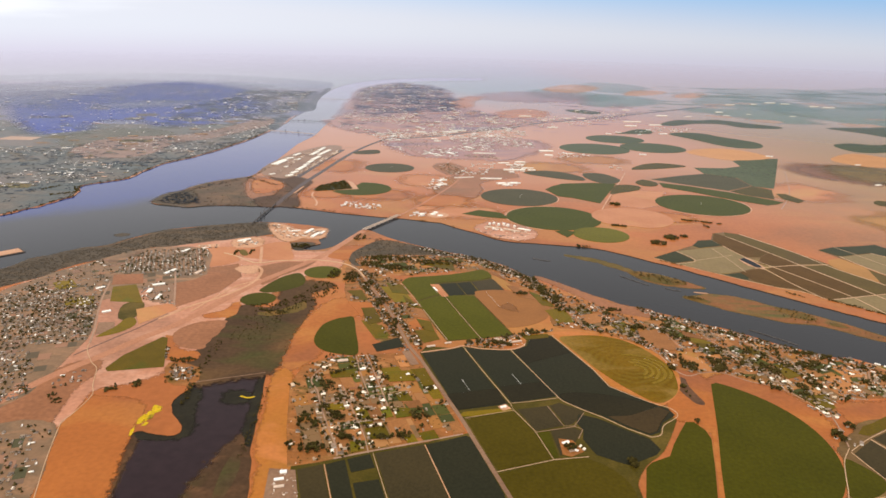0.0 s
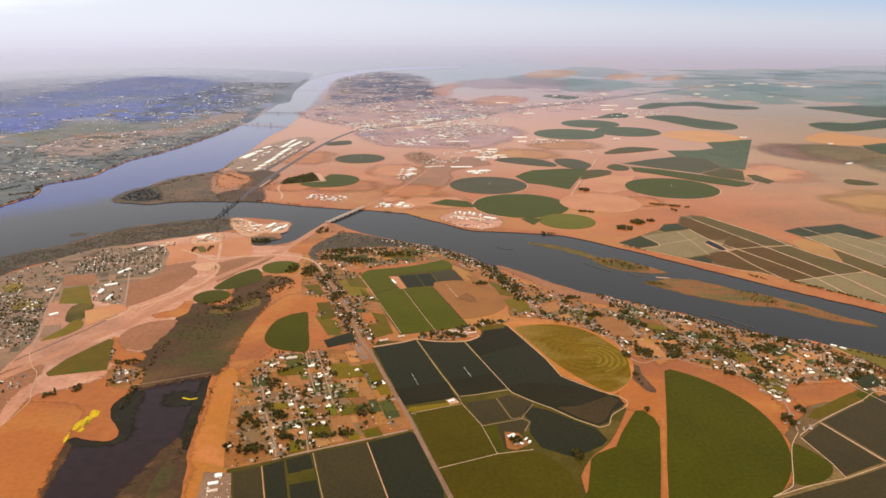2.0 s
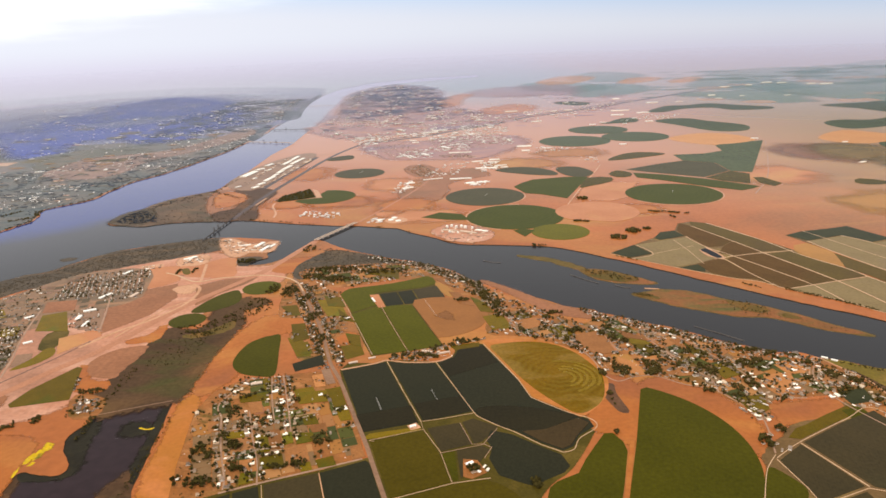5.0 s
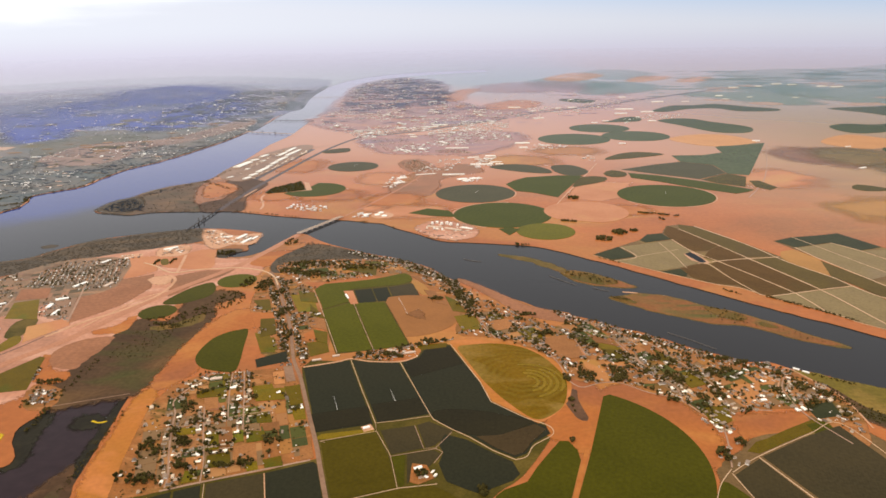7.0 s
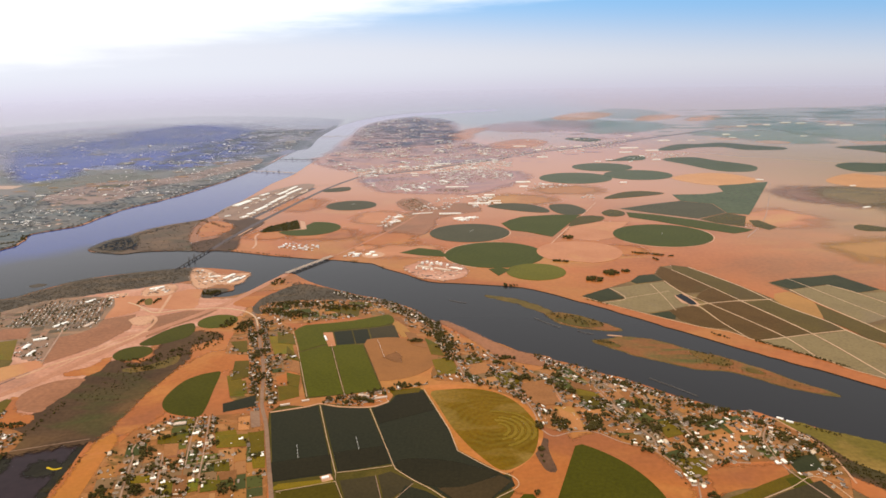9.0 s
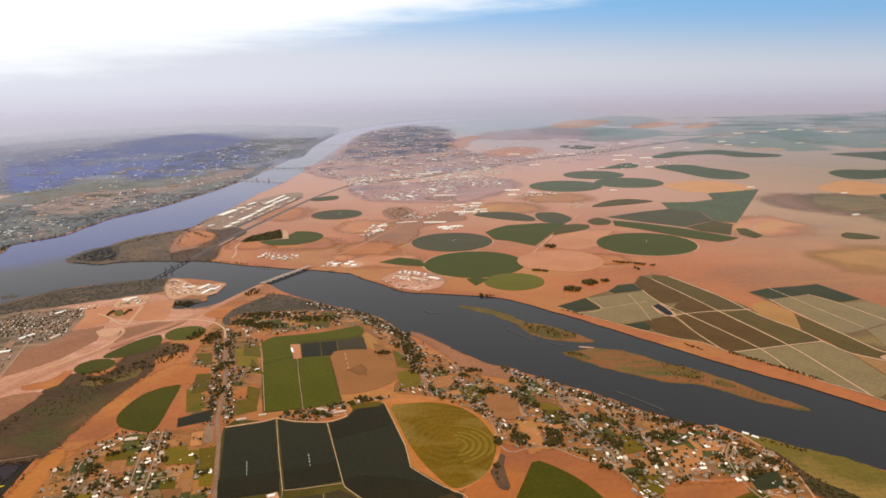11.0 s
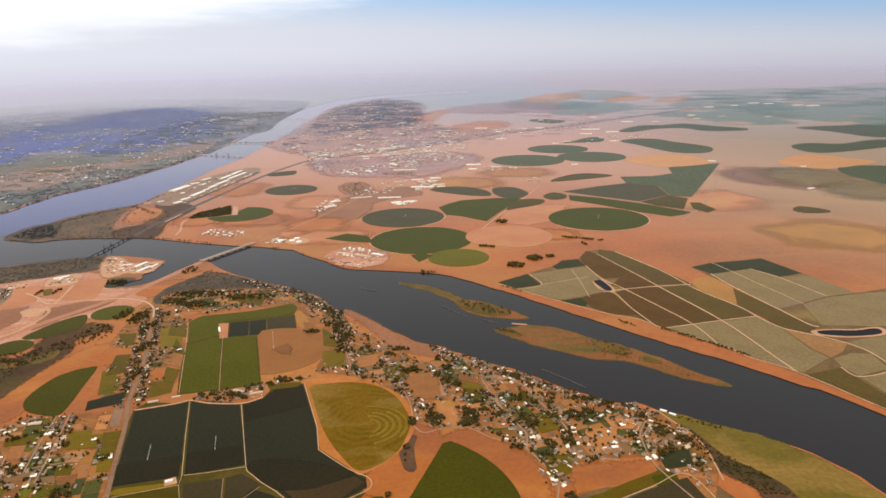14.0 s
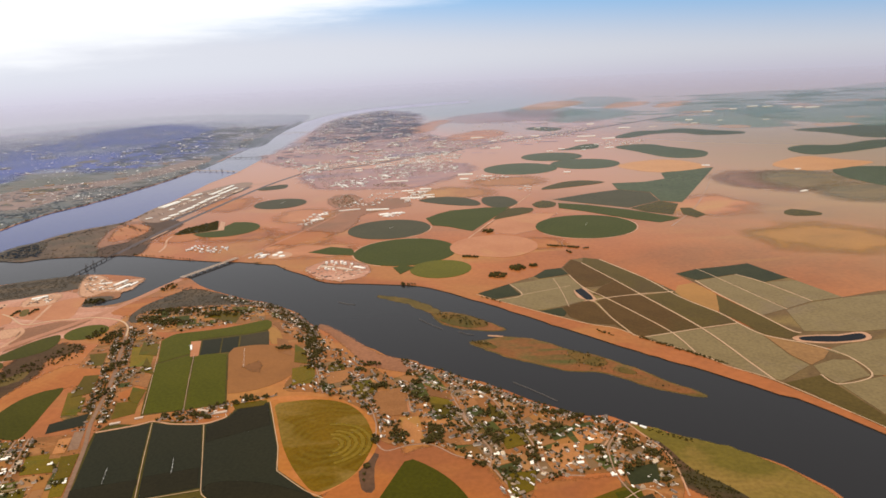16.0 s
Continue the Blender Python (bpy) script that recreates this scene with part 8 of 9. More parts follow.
LAND.append((smooth([(10, 1480), (28, 1600), (60, 1720), (74, 1720), (48, 1600), (40, 1480)], 3), PINKSOIL, "pale straight strip of cleared ground"))
LAND.append((smooth([(-864, 1434), (-887, 1585), (-796, 1588), (-814, 1773), (-794, 1952), (-692, 1978), (-538, 1779), (-402, 1431), (-374, 1302), (-390, 1235), (-415, 1177), (-410, 1087), (-492, 1157), (-524, 1146), (-572, 1115), (-570, 1041), (-561, 989)], 4, True, 6, 71), FARTOWN, "wooded town across the river, coloured haze blue"))
# soft blue patch that lays distance haze onto the ground
LAND.append((smooth([(-600, 1380), (-520, 1700), (-620, 1950), (-900, 1950), (-1050, 1650), (-900, 1400)], 4, True, 6, 70), HAZETOWN, "hazy blue wash over land behind a far town"))
LAND.append((smooth([(-437, 808), (-451, 881), (-436, 932), (-385, 952), (-348, 991), (-326, 1078), (-314, 1191), (-282, 1128), (-301, 1016), (-324, 939), (-352, 890), (-350, 809), (-376, 776)], 3), DULLTAN, "bare tan strip behind shore suburbs"))
LAND.append((smooth([(-493, 889), (-504, 977), (-480, 1006), (-422, 1008), (-384, 966), (-442, 942), (-459, 895), (-456, 835)], 3), DULLOLIVE, "olive and tan plots below a wooded town"))
LAND.append((smooth([(-264, 1052), (-299, 1180), (-272, 1190), (-264, 1126), (-258, 1060)], 3), SHORELAND, "dark wooded point of a far river bank"))
for poly, mat, label in LAND:
    land(poly, mat, label, 62.0 if mat is FARTOWN else 9.0 if mat in (DULLTAN, DULLOLIVE) else 150.0 if "hazy" in label else 16.0 if mat is HAZETOWN else 34.0 if mat in (GREYTOWN, PINKSOIL) else 4.0, 0.06 if mat in (DULLTAN, DULLOLIVE) else 0.012, "land")
water_sheet("water", LAGOON, WATER, "blue backwater behind the far bank", 0.09)
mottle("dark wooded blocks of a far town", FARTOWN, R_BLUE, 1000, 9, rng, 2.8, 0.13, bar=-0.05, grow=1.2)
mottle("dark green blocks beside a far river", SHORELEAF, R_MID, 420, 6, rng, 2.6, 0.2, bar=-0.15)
mottle("grey-tan blocks beside a far river", SUBURB, R_MID, 220, 7, rng, 1.8, 0.16, bar=-0.3)
mottle("pale clearings in a wooded town", SUBURB, R_WEST, 520, 5.0, rng, 2.0, 0.28, bar=-0.2)
mottle("tan clearings in a wooded town", TANFIELD, R_WEST, 50, 4, rng, 2.0, 0.28, bar=-0.1)
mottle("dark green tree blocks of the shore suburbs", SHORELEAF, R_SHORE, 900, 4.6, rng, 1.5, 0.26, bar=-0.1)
mottle("brown-green scrub of the shore suburbs", TOWNGREEN, R_SHORE, 500, 5.5, rng, 1.6, 0.13, bar=-0.2)
mottle("green lawns of the shore suburbs", LAWN, R_SHORE, 90, 3.4, rng, 1.6, 0.3, bar=-0.2)
mottle("tan clearings of the shore suburbs", PALETAN, R_SHORE, 60, 3.6, rng, 1.6, 0.4, bar=-0.1)
EASTLOTS = palette("town_blocks", ["7c6068", "8a6866", "6c5864", "966e62", "705a66", "64566a", "84645e"], rough=0.95)
haze_fade(EASTLOTS, 1450.0, 480.0, 2.4)
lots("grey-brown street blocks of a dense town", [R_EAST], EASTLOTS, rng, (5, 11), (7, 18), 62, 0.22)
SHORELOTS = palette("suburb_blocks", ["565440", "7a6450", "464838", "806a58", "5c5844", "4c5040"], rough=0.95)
haze_fade(SHORELOTS)
lots("olive and tan plots of shore suburbs", [R_SHORE], SHORELOTS, rng, (5, 12), (7, 20), 70, 0.25)
mottle("outlying blocks of a dense town", GREYTOWN, R_SPECKS, 300, 5.5, rng, 2.6, 0.07, bar=-0.05)
mottle("scrubby lots on the edge of a dense town", GREYTOWN, R_LOWER, 160, 4.5, rng, 2.4, 0.07, bar=-0.3)
mottle("tan lots of a dense town", PINKSOIL, R_EAST, 140, 4.5, rng, 2.2, 0.2, bar=-0.2)
mottle("dark wooded blocks in a town", TOWNLEAF, R_EAST, 300, 4.5, rng, 2.2, 0.26, bar=-0.05)
mottle("dark leafy quarter of a riverside town", TOWNLEAF, R_WOODED, 420, 7.5, rng, 2.4, 0.3, bar=-0.35)
mottle("dull scrub beside a far highway", GREYTOWN, R_DUSTY, 120, 6, rng, 3.0, 0.1, bar=-0.1)
mottle("tan open ground above the far shore", TANFIELD, R_TAN, 50, 6, rng, 1.8, 0.42, bar=-0.4)
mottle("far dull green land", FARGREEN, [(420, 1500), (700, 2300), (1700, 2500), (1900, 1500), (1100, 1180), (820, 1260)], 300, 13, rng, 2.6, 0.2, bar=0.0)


town("small grey houses of an outlying estate", [([(-11, 770), (4, 796), (29, 733), (5, 726)], 130), ([(22, 857), (59, 856), (68, 828), (27, 838)], 110), ([(-68, 940), (-25, 970), (12, 851), (-30, 836)], 150), ([(1, 985), (45, 1007), (84, 971), (84, 896), (22, 904)], 150), ([(82, 995), (118, 996), (122, 936), (89, 925)], 60)], 5.5, rng, turn=62, trees=1.1, low=True, size=(1.0, 2.2))


def sprinkle(label, region, n, row, turn, scale, rng, bar=-0.3, kinds=(0, 1, 2)):
    """Buildings of a far town, denser in its quarters."""
    out = []
    xs, ys = [p[0] for p in region], [p[1] for p in region]
    c, s = math.cos(radians(turn)), math.sin(radians(turn))
    for _ in range(n):
        p = (rng.uniform(min(xs), max(xs)), rng.uniform(min(ys), max(ys)))
        if not inside(p, region) or inside(p, RIVER) or inside(p, LAGOON) or noise.noise(Vector((p[0] / 60, p[1] / 90, 8.1))) < bar:
            continue
        if row:
            u, v = p[0] * c + p[1] * s, -p[0] * s + p[1] * c
            v = round(v / row) * row + rng.uniform(-0.15, 0.15) * row
            p = (u * c - v * s, u * s + v * c)
            if inside(p, RIVER):
                continue
        k = rng.uniform(*scale) * (1.0 if rng.random() < 0.9 else 2.2)
        out.append((p[0], p[1], 0.1, k * rng.uniform(0.8, 2.0), k, k * 0.7, radians(turn + rng.choice((0, 90)) + rng.uniform(-6, 6)), rng.choice(kinds)))
    joined("houses", HOUSE_T, out, [FARWALL, FARROOF], label, "houses")


def canopy(label, region, n, size, rng, bar=-0.2, leaf=FARLEAF, isle=False):
    out = []
    xs, ys = [p[0] for p in region], [p[1] for p in region]
    for _ in range(n):
        p = (rng.uniform(min(xs), max(xs)), rng.uniform(min(ys), max(ys)))
        if not inside(p, region) or not isle and inside(p, RIVER) or inside(p, LAGOON) or noise.noise(Vector((p[0] / 70, p[1] / 110, 5.5))) < bar:
            continue
        k = rng.uniform(*size)
        out.append((p[0], p[1], 0.0, k * rng.uniform(1, 2.2), k, k * 0.08, rng.uniform(-0.3, 0.3), rng.randrange(4)))
    joined("trees", LOW_T, out, [leaf], label, "trees")


SPIT = smooth([(-261, 1362), (-290, 1500), (-308, 1693), (-320, 1880), (-306, 1867), (-292, 1654), (-276, 1500), (-257, 1381)], 3)
field(SPIT, SHORELAND, "low wooded spit in a far river", 0.05, "", name="river_spit", category="island", base=-0.9)
canopy("dark trees on a far wooded spit", SPIT, 500, (2.0, 4.5), rng, -2.0, TOWNLEAF, True)
clump = []
for p in in_zone(R_SHORE, 120, rng):
    for _ in range(rng.randrange(14, 44)):
        q = (p[0] + rng.gauss(0, 9), p[1] + rng.gauss(0, 6))
        k = rng.uniform(1.4, 3.4)
        if not inside(q, RIVER) and not inside(q, LAGOON):
            clump.append((q[0], q[1], 0.0, k * rng.uniform(1, 1.6), k, k * 0.3, rng.uniform(0, 6), rng.randrange(4)))
for i in range(4, 18):
    p, q = Vector(WEST[i]), Vector(WEST[i + 1])
    for _ in range(int((q - p).length * 0.9)):
        s = p.lerp(q, rng.random())
        k = rng.uniform(1.2, 2.8)
        clump.append((s.x - rng.uniform(3, 16), s.y, 0.0, k * 1.3, k, k * 0.3, rng.uniform(0, 6), rng.randrange(4)))
joined("trees", LOW_T, [t for t in clump if not inside(t[:2], RIVER)], [SHORELEAF], "dark green tree clumps of the shore suburbs", "trees")
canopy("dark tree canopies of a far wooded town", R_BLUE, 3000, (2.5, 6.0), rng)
canopy("haze-blue tree canopies beside a far river", R_MID, 3000, (2.0, 5.0), rng, -0.25, TOWNLEAF)
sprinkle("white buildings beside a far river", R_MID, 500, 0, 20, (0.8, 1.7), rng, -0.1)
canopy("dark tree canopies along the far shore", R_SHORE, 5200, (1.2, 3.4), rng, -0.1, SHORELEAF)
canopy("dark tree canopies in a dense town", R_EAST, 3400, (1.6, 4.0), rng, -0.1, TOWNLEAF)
canopy("haze-blue tree canopies of a leafy quarter", R_WOODED, 3600, (2.2, 6.0), rng, -0.35, TOWNLEAF)
sprinkle("dense town of small white and tan buildings", R_EAST, 3000, 9, 35, (0.8, 1.9), rng, -0.12)
sprinkle("loose houses on the edge of a dense town", R_FRINGE, 2200, 9, 35, (0.7, 1.7), rng, -0.05)
canopy("loose trees on the edge of a dense town", R_FRINGE, 1100, (1.4, 3.4), rng, 0.0, TOWNLEAF)
canopy("dark trees on the lower edge of a dense town", R_LOWER, 1300, (1.2, 2.8), rng, -0.3, TOWNLEAF)
sprinkle("white and tan buildings along a far railway", R_SPECKS, 900, 9, 42, (0.8, 2.0), rng, 0.05)
sprinkle("scattered pale buildings beside a far highway", R_DUSTY, 260, 0, 35, (0.9, 2.2), rng, 0.0)
sprinkle("white buildings scattered through a wooded town", R_WEST, 2300, 0, 20, (0.7, 1.6), rng, -0.1)
sprinkle("white buildings along the far shore", R_SHORE, 2400, 0, 20, (0.55, 1.3), rng, -0.1)
town("pale industrial sheds along the railway", [(strip((-70, 1000), (60, 1115), 26), 50), (strip((60, 1115), (400, 1450), 30), 110), ([(66, 735), (76, 792), (96, 802), (88, 752)], 60), ([(53, 666), (53, 683), (75, 692), (71, 673)], 26), ([(-19, 640), (-11, 716), (0, 704), (-2, 647)], 44),
    ([(-90, 572), (-84, 590), (-52, 578), (-56, 560)], 60), ([(-27, 543), (-25, 557), (-12, 557), (-12, 545)], 16), ([(10, 720), (28, 790), (60, 800), (45, 730)], 40), ([(200, 770), (185, 790), (205, 810)], 12), ([(300, 1120), (360, 1190), (420, 1180), (380, 1130)], 60), ([(130, 850), (150, 900), (190, 880), (170, 850)], 30)], 0, rng, (2, 2, 1), (0.7, 1.6), 30, 0.3, True, (1.0, 2.0), 2.4, [FARWALL, FARROOF])


# ---- single buildings and works ----
def hall(x0, y0, x1, y1, w, h, label, name="warehouse", mat=WHITE, group="warehouses"):
    """A long hall between two gable ends."""
    a, b = Vector((x0, y0)), Vector((x1, y1))
    d = b - a
    wall, roof = house_meshes(d.length, w, h, 0.18)
    e = new(name)
    e.matrix_basis = pose(*((a + b) / 2), 0.02, 0, 0, math.degrees(math.atan2(d.y, d.x)))
    part("wall", wall, mat, e)
    part("roof", roof, mat, e)
    return tagged(e, label, "warehouse", group)


for x0, y0, x1, y1, w in ((-160.5, 692.6, -156.8, 701.2, 4.4), (-159.7, 708.9, -155.3, 718.8, 4.4), (-157.2, 726.8, -153.4, 751.7, 4.6), (-155.4, 757.2, -152.4, 764.3, 4.0), (-154.3, 771, -152.1, 784.3, 4.6), (-153.4, 790.2, -149.2, 815.8, 4.6), (-151.6, 825, -145.1, 865, 4.4),
                         (-161, 823.8, -157.3, 849, 4.6), (-157.8, 854.6, -154.6, 880.5, 4.4)):
    hall(x0, y0, x1, y1, w, 0.8, "long white depot warehouse in a row")
for x0, y0, x1, y1, w in ((136, 1311, 159, 1312, 7), (167, 1149, 184, 1150, 5), (171, 1250, 181, 1250, 5), (219, 1292, 229, 1292, 5), (243, 1299, 258, 1300, 5), (9, 1080, 31, 1083, 5), (-4, 1061, 18, 1064, 5), (-44, 1051, -30, 1053, 5),
                          (320, 1263, 351, 1264, 6), (355, 1220, 376, 1221, 6), (307, 1199, 327, 1200, 6), (338, 1101, 350, 1102, 5), (414, 1381, 435, 1382, 7), (370, 1478, 384, 1479, 7)):
    hall(x0, y0, x1, y1, w, 1.0, "long white shed beside a far railway", group="railway sheds")
for x0, y0, x1, y1, w in ((122, 899, 140, 900, 6), (125, 865, 135, 865, 5), (65, 758, 89, 759, 4), (82, 809, 94, 809, 4), (37, 705, 59, 706, 3), (35, 866, 63, 867, 3), (-16, 964, -7, 964, 4), (250, 888, 258, 888, 3), (505, 847, 511, 848, 3)):
    hall(x0, y0, x1, y1, w, 0.9, "long white farm shed in dry land", group="farm sheds")
for x0, y0, x1, y1, w in ((568, 1482, 581, 1482, 8), (663, 1676, 684, 1677, 9), (792, 1756, 816, 1757, 9), (820, 1733, 841, 1734, 8), (862, 1676, 883, 1677, 8), (884, 1658, 912, 1659, 8), (732, 1700, 746, 1701, 8)):
    hall(x0, y0, x1, y1, w, 1.2, "white shed beside a far highway", group="highway sheds")
hall(-188.7, 754.2, -183, 785, 7.5, 0.9, "wide white depot warehouse near the river")
hall(-184.2, 794.5, -177.8, 802, 5, 0.8, "short white depot warehouse")
hall(-180, 818, -175.6, 832, 4.5, 0.8, "short white depot warehouse")
hall(-136, 830, -133, 846.7, 4, 0.8, "dark-sided shed in a depot", mat=CONCRETE)
hall(-174, 742, -172, 747, 3, 0.6, "small pale depot shed")
hall(-170, 790, -168.6, 797, 3, 0.6, "small pale depot shed")
hall(-180, 700, -176, 705, 2.6, 0.6, "small pale depot shed")
hall(-174.6, 329, -171.4, 331.6, 1.8, 0.5, "white-roofed building beside the village road")
hall(-165.4, 370.4, -159.6, 373.4, 2.2, 0.5, "long white-roofed building in a grey yard")
hall(-163.2, 358.6, -163.8, 364.4, 2.2, 0.5, "white-roofed building in a grey yard")
hall(-166.4, 390.6, -163, 398.6, 2.0, 0.5, "long pale blue-roofed building")
hall(-148.4, 391, -146.8, 398, 2.4, 0.5, "tan-roofed building at the edge of a village", mat=CONCRETE)
hall(-155, 349, -155.2, 356, 1.6, 0.5, "pale shed in a grey yard")
hall(-194, 362.6, -190.6, 365.8, 2.0, 0.5, "white-roofed building beside the village road")
hall(-172.4, 434, -169, 440, 2.2, 0.5, "wide pale building in a village")
hall(-5, 378, -2.6, 372, 0.9, 0.4, "small white shed in a bare lot")
hall(24.4, 243, 26.6, 244, 1.0, 0.5, "small white pump shed at a field corner")
hall(-100.9, 485.6, -97.4, 496.3, 2.4, 0.7, "white port shed beside the quay")
hall(-94.3, 475.5, -91, 487, 2.4, 0.7, "white port shed beside the quay")
hall(52.8, 681, 61, 685, 5, 0.7, "wide white shed among pivot fields")
hall(63, 683, 73.6, 690, 2.2, 0.6, "long white shed among pivot fields")
hall(10, 706, 30, 712, 1.8, 0.5, "long pale shed beside an estate")
hall(-89.6, 484.5, -88, 491.5, 1.6, 0.6, "pale shed in a port")
hall(-112, 490, -106, 492, 1.6, 0.6, "pale shed in a port")
hall(-143, 461, -136, 467, 2.2, 0.6, "pale building in a port")
hall(-6.4, 297.4, -2.6, 298.8, 1.1, 0.45, "small blue-grey farm packing shed beside trees", mat=CONCRETE)
hall(2.0, 301.6, 5, 302.8, 1.0, 0.45, "small tan-walled farm shed beside dark fields", mat=CONCRETE)
hall(26, 308, 31, 306.4, 1.2, 0.5, "farm shed beside a dirt yard", mat=CONCRETE)
hall(34, 304.6, 39, 306.4, 1.2, 0.5, "farm shed beside a dirt yard", mat=CONCRETE)
hall(-53.4, 193.2, -50.4, 194, 1.2, 0.45, "white farm building in a dirt yard")
hall(-52.6, 189.4, -49.4, 190.2, 1.2, 0.45, "grey farm building in a dirt yard", mat=CONCRETE)
hall(-52.3, 197.2, -50.2, 197.7, 1.6, 0.6, "small white building in a farm yard")
hall(45, 218.6, 47.4, 220, 1.0, 0.45, "farm building in a farmstead", mat=WHITE)
hall(48, 215.4, 49.8, 214, 0.9, 0.4, "farm building in a farmstead", mat=WHITE)
for x, y, turn, kind in ((46.8, 218.9, 20, 0), (48.4, 217.4, 110, 1), (47.6, 214.2, 20, 4), (51.2, 217.2, 60, 2), (52.2, 215.4, 60, 1), (149.2, 230, 20, 1), (153.4, 232.2, 100, 0), (152.8, 226.4, 20, 1), (156.8, 241.6, 40, 0), (153, 222.6, 60, 2), (156, 223.4, 60, 5), (157, 234.8, 20, 1), (148.4, 226.8, 110, 3)):
    house(x, y, turn, kind, 1.0, "farmstead houses")
hall(200.6, 291, 202.6, 289.6, 0.9, 0.4, "white shed on the river bank")
hall(203.4, 288.4, 205.4, 286.8, 0.8, 0.4, "white shed on the river bank")
hall(-46, 280.2, -41.4, 281.4, 2.0, 0.45, "school-like building with a pale roof", mat=CONCRETE)
for x, y in ((62, 800), (70, 790), (80, 795), (86, 770), (92, 760), (58, 676), (66, 684), (-8, 668), (-6, 690), (330, 1150), (250, 1090), (270, 1110), (300, 1085), (470, 1380), (560, 1420), (620, 1450), (700, 1430), (418, 900), (455, 720), (150, 880), (20, 1000), (-20, 985), (60, 1030)):
    hall(x, y, x + rng.uniform(6, 14), y + rng.uniform(-3, 4), rng.uniform(2, 3.6), 0.7, "far pale industrial hall", group="far halls")


def cylinder(bm, c, r, h, n=20):
    bmesh.ops.create_cone(bm, cap_ends=True, segments=n, radius1=r, radius2=r, depth=h, matrix=Matrix.Translation((c[0], c[1], c[2] + h / 2)))


def silo(x, y, r, h, label, dome=0.4):
    e = new("silo")
    e.location = (x, y, 0)
    a, b = bmesh.new(), bmesh.new()
    cylinder(a, (0, 0, 0), r, h)
    bmesh.ops.create_cone(b, cap_ends=True, segments=20, radius1=r * 1.03, radius2=r * 0.1, depth=dome, matrix=Matrix.Translation((0, 0, h + dome / 2)))
    part("tank", a, WHITE, e)
    part("roof", b, WHITE, e)
    tagged(e, label, "silo", "silos")


for x, y, r, h in ((36, 522, 1.0, 1.6), (39.5, 524.5, 1.0, 1.6), (43, 521, 1.0, 1.6), (47, 522, 1.1, 1.8), (50, 519, 1.1, 1.8), (55, 517, 0.9, 1.4), (38, 509, 0.8, 1.2), (44, 506, 0.8, 1.2)):
    silo(x, y, r, h, "white grain silo of a river terminal")
hall(33, 515, 44, 511, 2.2, 0.8, "long pale shed of a river terminal", mat=CONCRETE)
hall(46, 510, 58, 503, 2.4, 0.8, "long pale shed of a river terminal", mat=CONCRETE)
hall(58, 512, 66, 507, 2.0, 0.7, "pale shed of a river terminal")
for x, y in ((-9, 549.5), (-3, 546), (-18, 550), (-7, 556)):
    silo(x, y, 2.2, 0.8, "low white storage tank in a dirt yard", 0.3)
land(smooth([(26, 512), (32, 524), (40, 530), (61, 519), (68, 503), (64, 488), (50.4, 484), (32, 499)], 3), WESTSOIL, "pale yard of a grain terminal on the bank", 5.0, 0.045, "yard")
field(smooth([(-194, 715), (-193, 785), (-180, 850), (-152, 905), (-132, 880), (-146, 740), (-160, 682)], 3, True, 0.8, 42), PAVED, "pale paved depot yard beside the river", 0.045, "", name="ground_patch", category="yard", origin=(0, 0))["kind"] = "structure"
field([(-56.5, 199.6), (-47.6, 199), (-43.8, 184.6), (-50, 180), (-54.5, 184)], PAVED, "pale dirt farm yard", 0.045, "", name="ground_patch", category="yard", origin=(0, 0))["kind"] = "structure"
field(arc((-5, 549), 9, 0, 360, 24), SAND, "pale round dirt yard with tanks", 0.045, "", name="ground_patch", category="yard", origin=(0, 0))["kind"] = "structure"
field([(44, 222), (49, 221), (52, 214), (47, 210.6), (44, 212)], VILLAGE, "dirt and grass farmstead yard", 0.045, "", name="ground_patch", category="yard", origin=(0, 0))["kind"] = "structure"


def river_bridge(a, b, width, deck_z, piers, name, label, towers=(), rails=True, mat=CONCRETE):
    a, b = Vector(a), Vector(b)
    d = b - a
    e = new(name)
    e.matrix_basis = pose(*a, 0, 0, 0, math.degrees(math.atan2(d.y, d.x)))
    n = d.length
    bm = bmesh.new()
    box(bm, (n / 2, 0, deck_z - 0.18), (n + 2, width, 0.18))
    part("deck", bm, mat, e)
    for i in range(1, piers):
        bm = bmesh.new()
        box(bm, (n * i / piers, 0, -0.6), (0.35, width * 0.8, deck_z + 0.42))
        part("pier", bm, mat, e)
    if rails:
        for s in (-1, 1):
            bm = bmesh.new()
            box(bm, (n / 2, s * (width / 2 - 0.06), deck_z), (n + 2, 0.1, 0.14))
            part("parapet", bm, mat, e)
    for t in towers:
        bm = bmesh.new()
        for sx in (-0.5, 0.5):
            for sy in (-1, 1):
                box(bm, (n * t + sx, sy * width * 0.5, -0.5), (0.11, 0.11, 4.2))
        for h in (1.6, 2.8, 4.0):
            box(bm, (n * t, 0, h), (1.1, width + 0.2, 0.14))
        part("tower", bm, STEEL, e, "dark steel lift tower")
    return tagged(e, label, "bridge", "river bridges")


river_bridge((-58, 497.6), (-35.6, 542.6), 1.1, 1.0, 8, "bridge", "long concrete highway bridge over the river")
river_bridge((-60, 498.4), (-37.6, 543.4), 1.1, 1.0, 8, "bridge", "second concrete deck of the highway bridge")
river_bridge((-145.5, 506), (-143, 570), 0.8, 0.9, 9, "railway_bridge", "dark steel railway lift bridge with two towers", (0.36, 0.5), True, STEEL)
river_bridge((-262, 1028), (-186, 1000), 2.4, 1.2, 8, "bridge", "far grey road bridge over the wide river", (0.35, 0.62), True, CONCRETE)
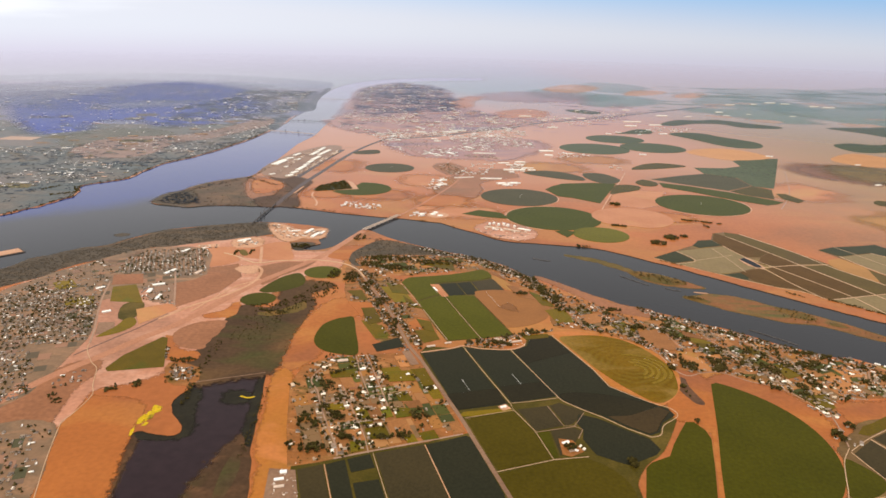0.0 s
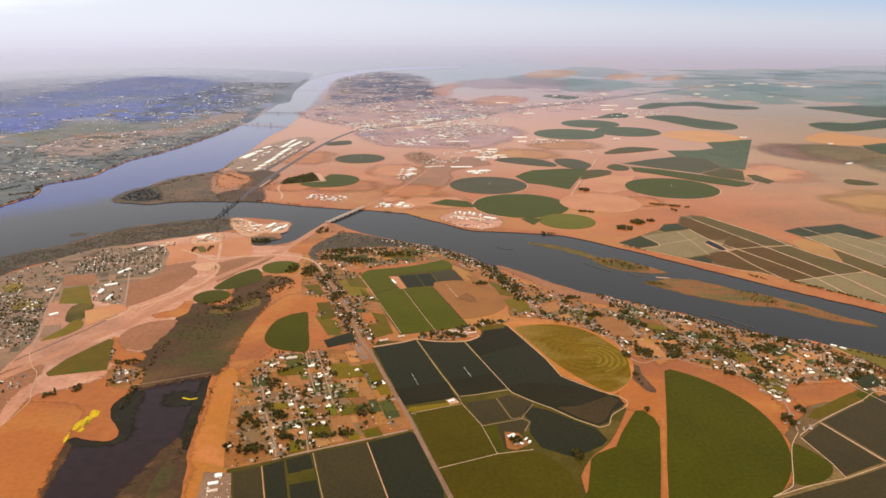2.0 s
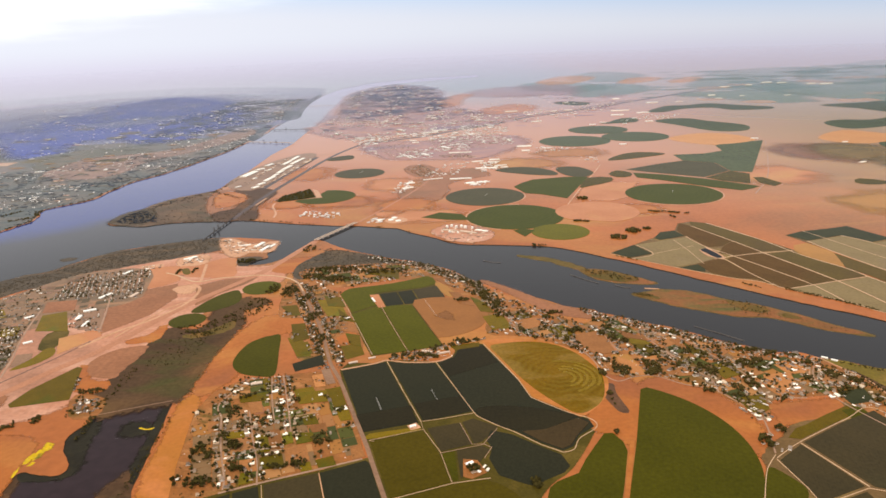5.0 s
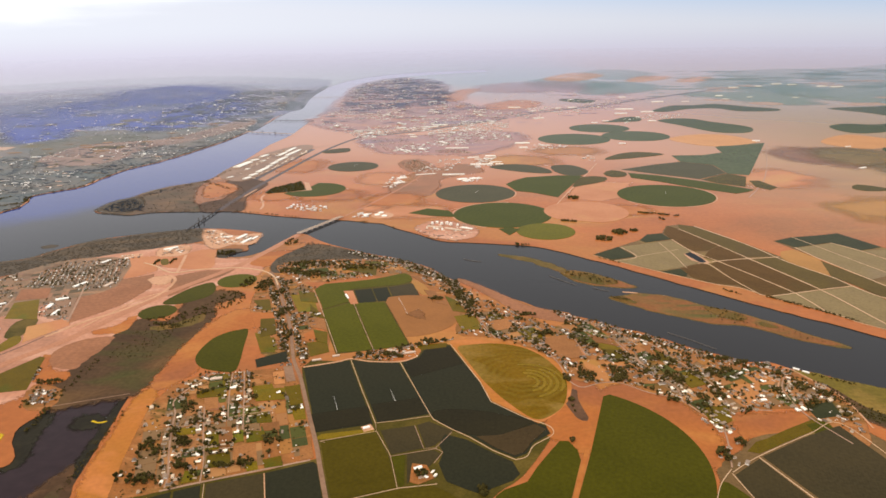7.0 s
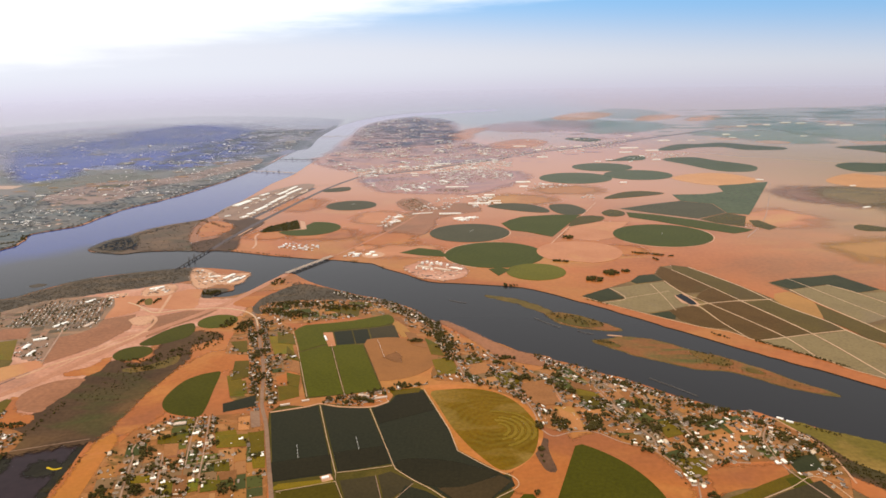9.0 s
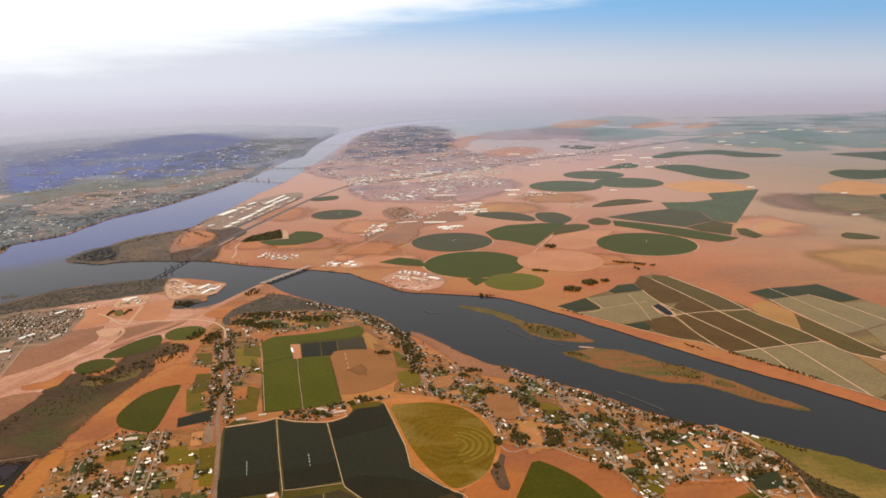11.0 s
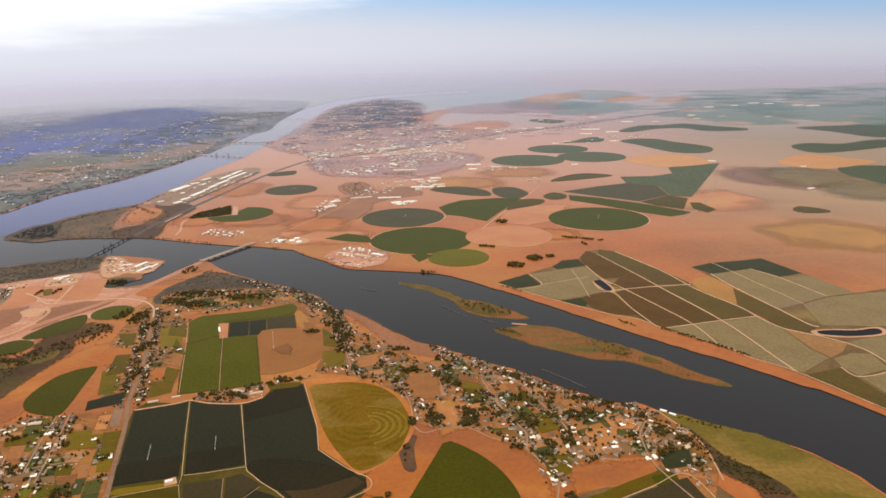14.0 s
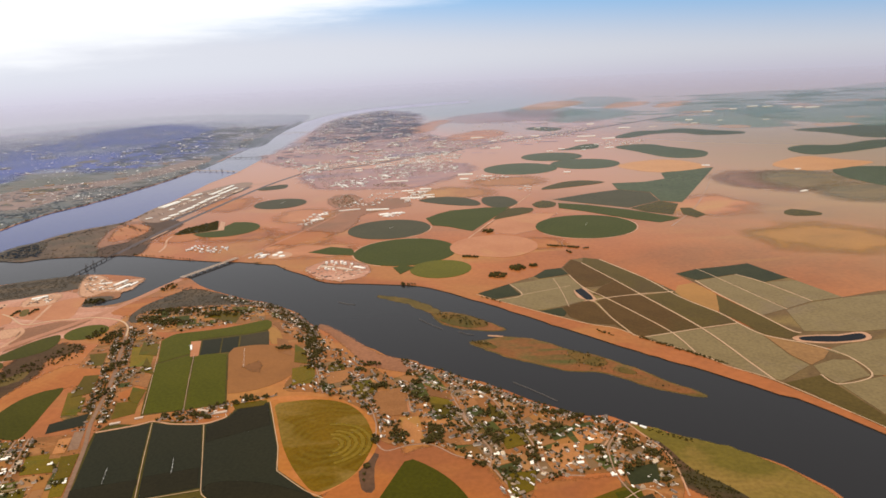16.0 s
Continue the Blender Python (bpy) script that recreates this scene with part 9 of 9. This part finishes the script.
river_bridge((-264, 1160), (-190, 1150), 2.0, 1.2, 8, "bridge", "far steel bridge over the wide river", (0.4,), True, STEEL)
river_bridge((-282, 1560), (-215, 1560), 3.0, 1.4, 6, "bridge", "far pale bridge over the river", (), True, CONCRETE)


def irrigator(a, b, label):
    """A long pipe on wheeled A-frames."""
    a, b = Vector(a), Vector(b)
    d = b - a
    e = new("irrigation_boom")
    e.matrix_basis = pose(*a, 0.08, 0, 0, math.degrees(math.atan2(d.y, d.x)))
    bm = bmesh.new()
    box(bm, (d.length / 2, 0, 0.42), (d.length, 0.05, 0.05))
    part("pipe", bm, WHITE, e)
    for i in range(4):
        bm = bmesh.new()
        x = d.length * (i + 0.5) / 4
        for s in (-1, 1):
            bmesh.ops.create_cone(bm, cap_ends=True, segments=5, radius1=0.04, radius2=0.03, depth=0.5, matrix=Matrix.Translation((x, s * 0.15, 0.2)) @ Matrix.Rotation(s * 0.6, 4, "X"))
        leg = part("frame", bm, WHITE, e)
        for s in (-1, 1):
            bm = bmesh.new()
            bmesh.ops.create_cone(bm, cap_ends=True, segments=10, radius1=0.1, radius2=0.1, depth=0.05, matrix=Matrix.Translation((x, s * 0.28, 0.06)) @ Matrix.Rotation(radians(90), 4, "X"))
            part("wheel", bm, STEEL, leg, "dark tyred wheel")
    tagged(e, label, "irrigation", "irrigation booms")


irrigator((9.4, 265.4), (12.6, 255.4), "white wheeled irrigation boom in a dark field")
irrigator((31.4, 271.4), (34.4, 262), "white wheeled irrigation boom in a dark field")
irrigator((233, 610.5), (236, 622), "white pivot irrigation boom in a round field")
irrigator((69, 623.6), (72, 633), "white pivot irrigation boom in a round field")
irrigator((-61, 754.8), (-58, 764), "white pivot irrigation boom in a round field")
irrigator((31.8, 349.6), (25, 372), "pivot irrigation boom in a stubble field")


def barge(x, y, turn, n, label, broad=1.0):
    e = new("barge")
    e.matrix_basis = pose(x, y, -0.4, 0, 0, turn)
    a, b = bmesh.new(), bmesh.new()
    prof = [(-n / 2, 0.0), (-n / 2 - 0.6, 0.55), (n / 2 + 0.6, 0.55), (n / 2, 0.0)]
    rows_ = [[a.verts.new((px, s * broad, pz)) for px, pz in prof] for s in (-1.1, 1.1)]
    a.faces.new(rows_[0])
    a.faces.new(rows_[1][::-1])
    for i in range(4):
        a.faces.new((rows_[0][i - 1], rows_[0][i], rows_[1][i], rows_[1][i - 1]))
    box(b, (0, 0, 0.55), (n * 0.92, 1.9 * broad, 0.25))
    part("hull", a, STEEL, e)
    part("cargo", b, SAND, e, "tan covered cargo")
    tagged(e, label, "barge", "barges")


barge(-281, 423.4, 48, 17, "long tan-topped river barge afloat", 5.0)
barge(-41, 540, -20, 5, "small moored river barge")
barge(52, 481, -35, 7, "pale moored barge at the grain terminal")
barge(38, 487, -40, 7, "pale moored barge at the grain terminal")
barge(-88, 493, 70, 6, "pale barge at the port quay")


# ---- port clutter ----
def clutter(label, zones, rng, mat, size=(0.4, 1.4), tall=(0.15, 0.5)):
    bm_t = bmesh.new()
    box(bm_t, (0, 0, 0), (1, 1, 1))
    bmesh.ops.bevel(bm_t, geom=bm_t.edges, offset=0.08, segments=1, affect="EDGES")
    t = template(bm_t)
    bm_p = bmesh.new()
    bmesh.ops.create_cone(bm_p, cap_ends=True, segments=9, radius1=0.7, radius2=0.12, depth=0.8, matrix=Matrix.Translation((0, 0, 0.4)))
    heap = template(bm_p)
    pl = []
    for poly, n in zones:
        for p in in_zone(poly, n, rng):
            if not inside(p, RIVER):
                k = rng.uniform(*size)
                pl.append((p[0], p[1], 0.03, k * rng.uniform(0.8, 2.6), k, rng.uniform(*tall), radians(-20) + rng.choice((0, 1.57)), 0 if rng.random() < 0.8 else 1))
    joined("stacked_goods", [t, heap], pl, [mat], label, "goods")


GOODS = palette("stacked_goods", ["d8c4b0", "c4a68c", "e8e0d4", "8c7462", "b08a6a", "6c5a50", "cfae94"])
clutter("pale stacked goods and gravel heaps in a river port", [([(-130, 509), (-121, 505), (-109, 492), (-104, 478), (-112, 470), (-124, 490)], 70), ([(-104, 477), (-100, 492), (-90, 496), (-89, 480)], 60), ([(-144, 464), (-137, 469), (-130, 467), (-128, 455), (-140, 451)], 40), ([(-166, 449), (-155, 452), (-152, 446), (-161, 440)], 20)], rng, GOODS)
clutter("pale machinery and goods in a grain terminal", [([(22, 508), (40, 528), (60, 519), (68, 498), (52, 481), (32, 497)], 120)], rng, GOODS)
clutter("freight on depot tracks", [(strip((-155, 690), (-134, 860), 3), 120), (strip((-176, 720), (-166, 870), 3), 60)], rng, GOODS, (0.7, 1.6), (0.2, 0.5))

# ---- parked vehicles and junk in the yards ----
def boxes_stuff(label, zones, rng, mat):
    bm_t = bmesh.new()
    box(bm_t, (0, 0, 0), (0.45, 0.2, 0.12))
    box(bm_t, (0.02, 0, 0.12), (0.25, 0.18, 0.07))
    t = template(bm_t)
    pl = []
    for poly, n in zones:
        for p in in_zone(poly, n, rng):
            if not inside(p, RIVER):
                k = rng.uniform(0.8, 1.6)
                pl.append((p[0], p[1], 0.03, k, k, k, rng.uniform(0, 6), 0))
    joined("vehicles", [t], pl, [mat], label, "vehicles")


boxes_stuff("parked cars and trailers between houses", [(Z_VILLAGE, 90), (Z_RIVERSIDE, 130), ([(-110, 475), (-100, 497), (-89, 494), (-95, 475)], 60), ([(-54, 200), (-47, 199), (-44, 185), (-53, 185)], 30), ([(27, 303), (42, 306), (41, 302), (30, 301)], 20)], rng, palette("vehicle_paint", ["f0e8dc", "d8ccbc", "6c625a", "efe0cc", "8c7a68", "4a423c"]))
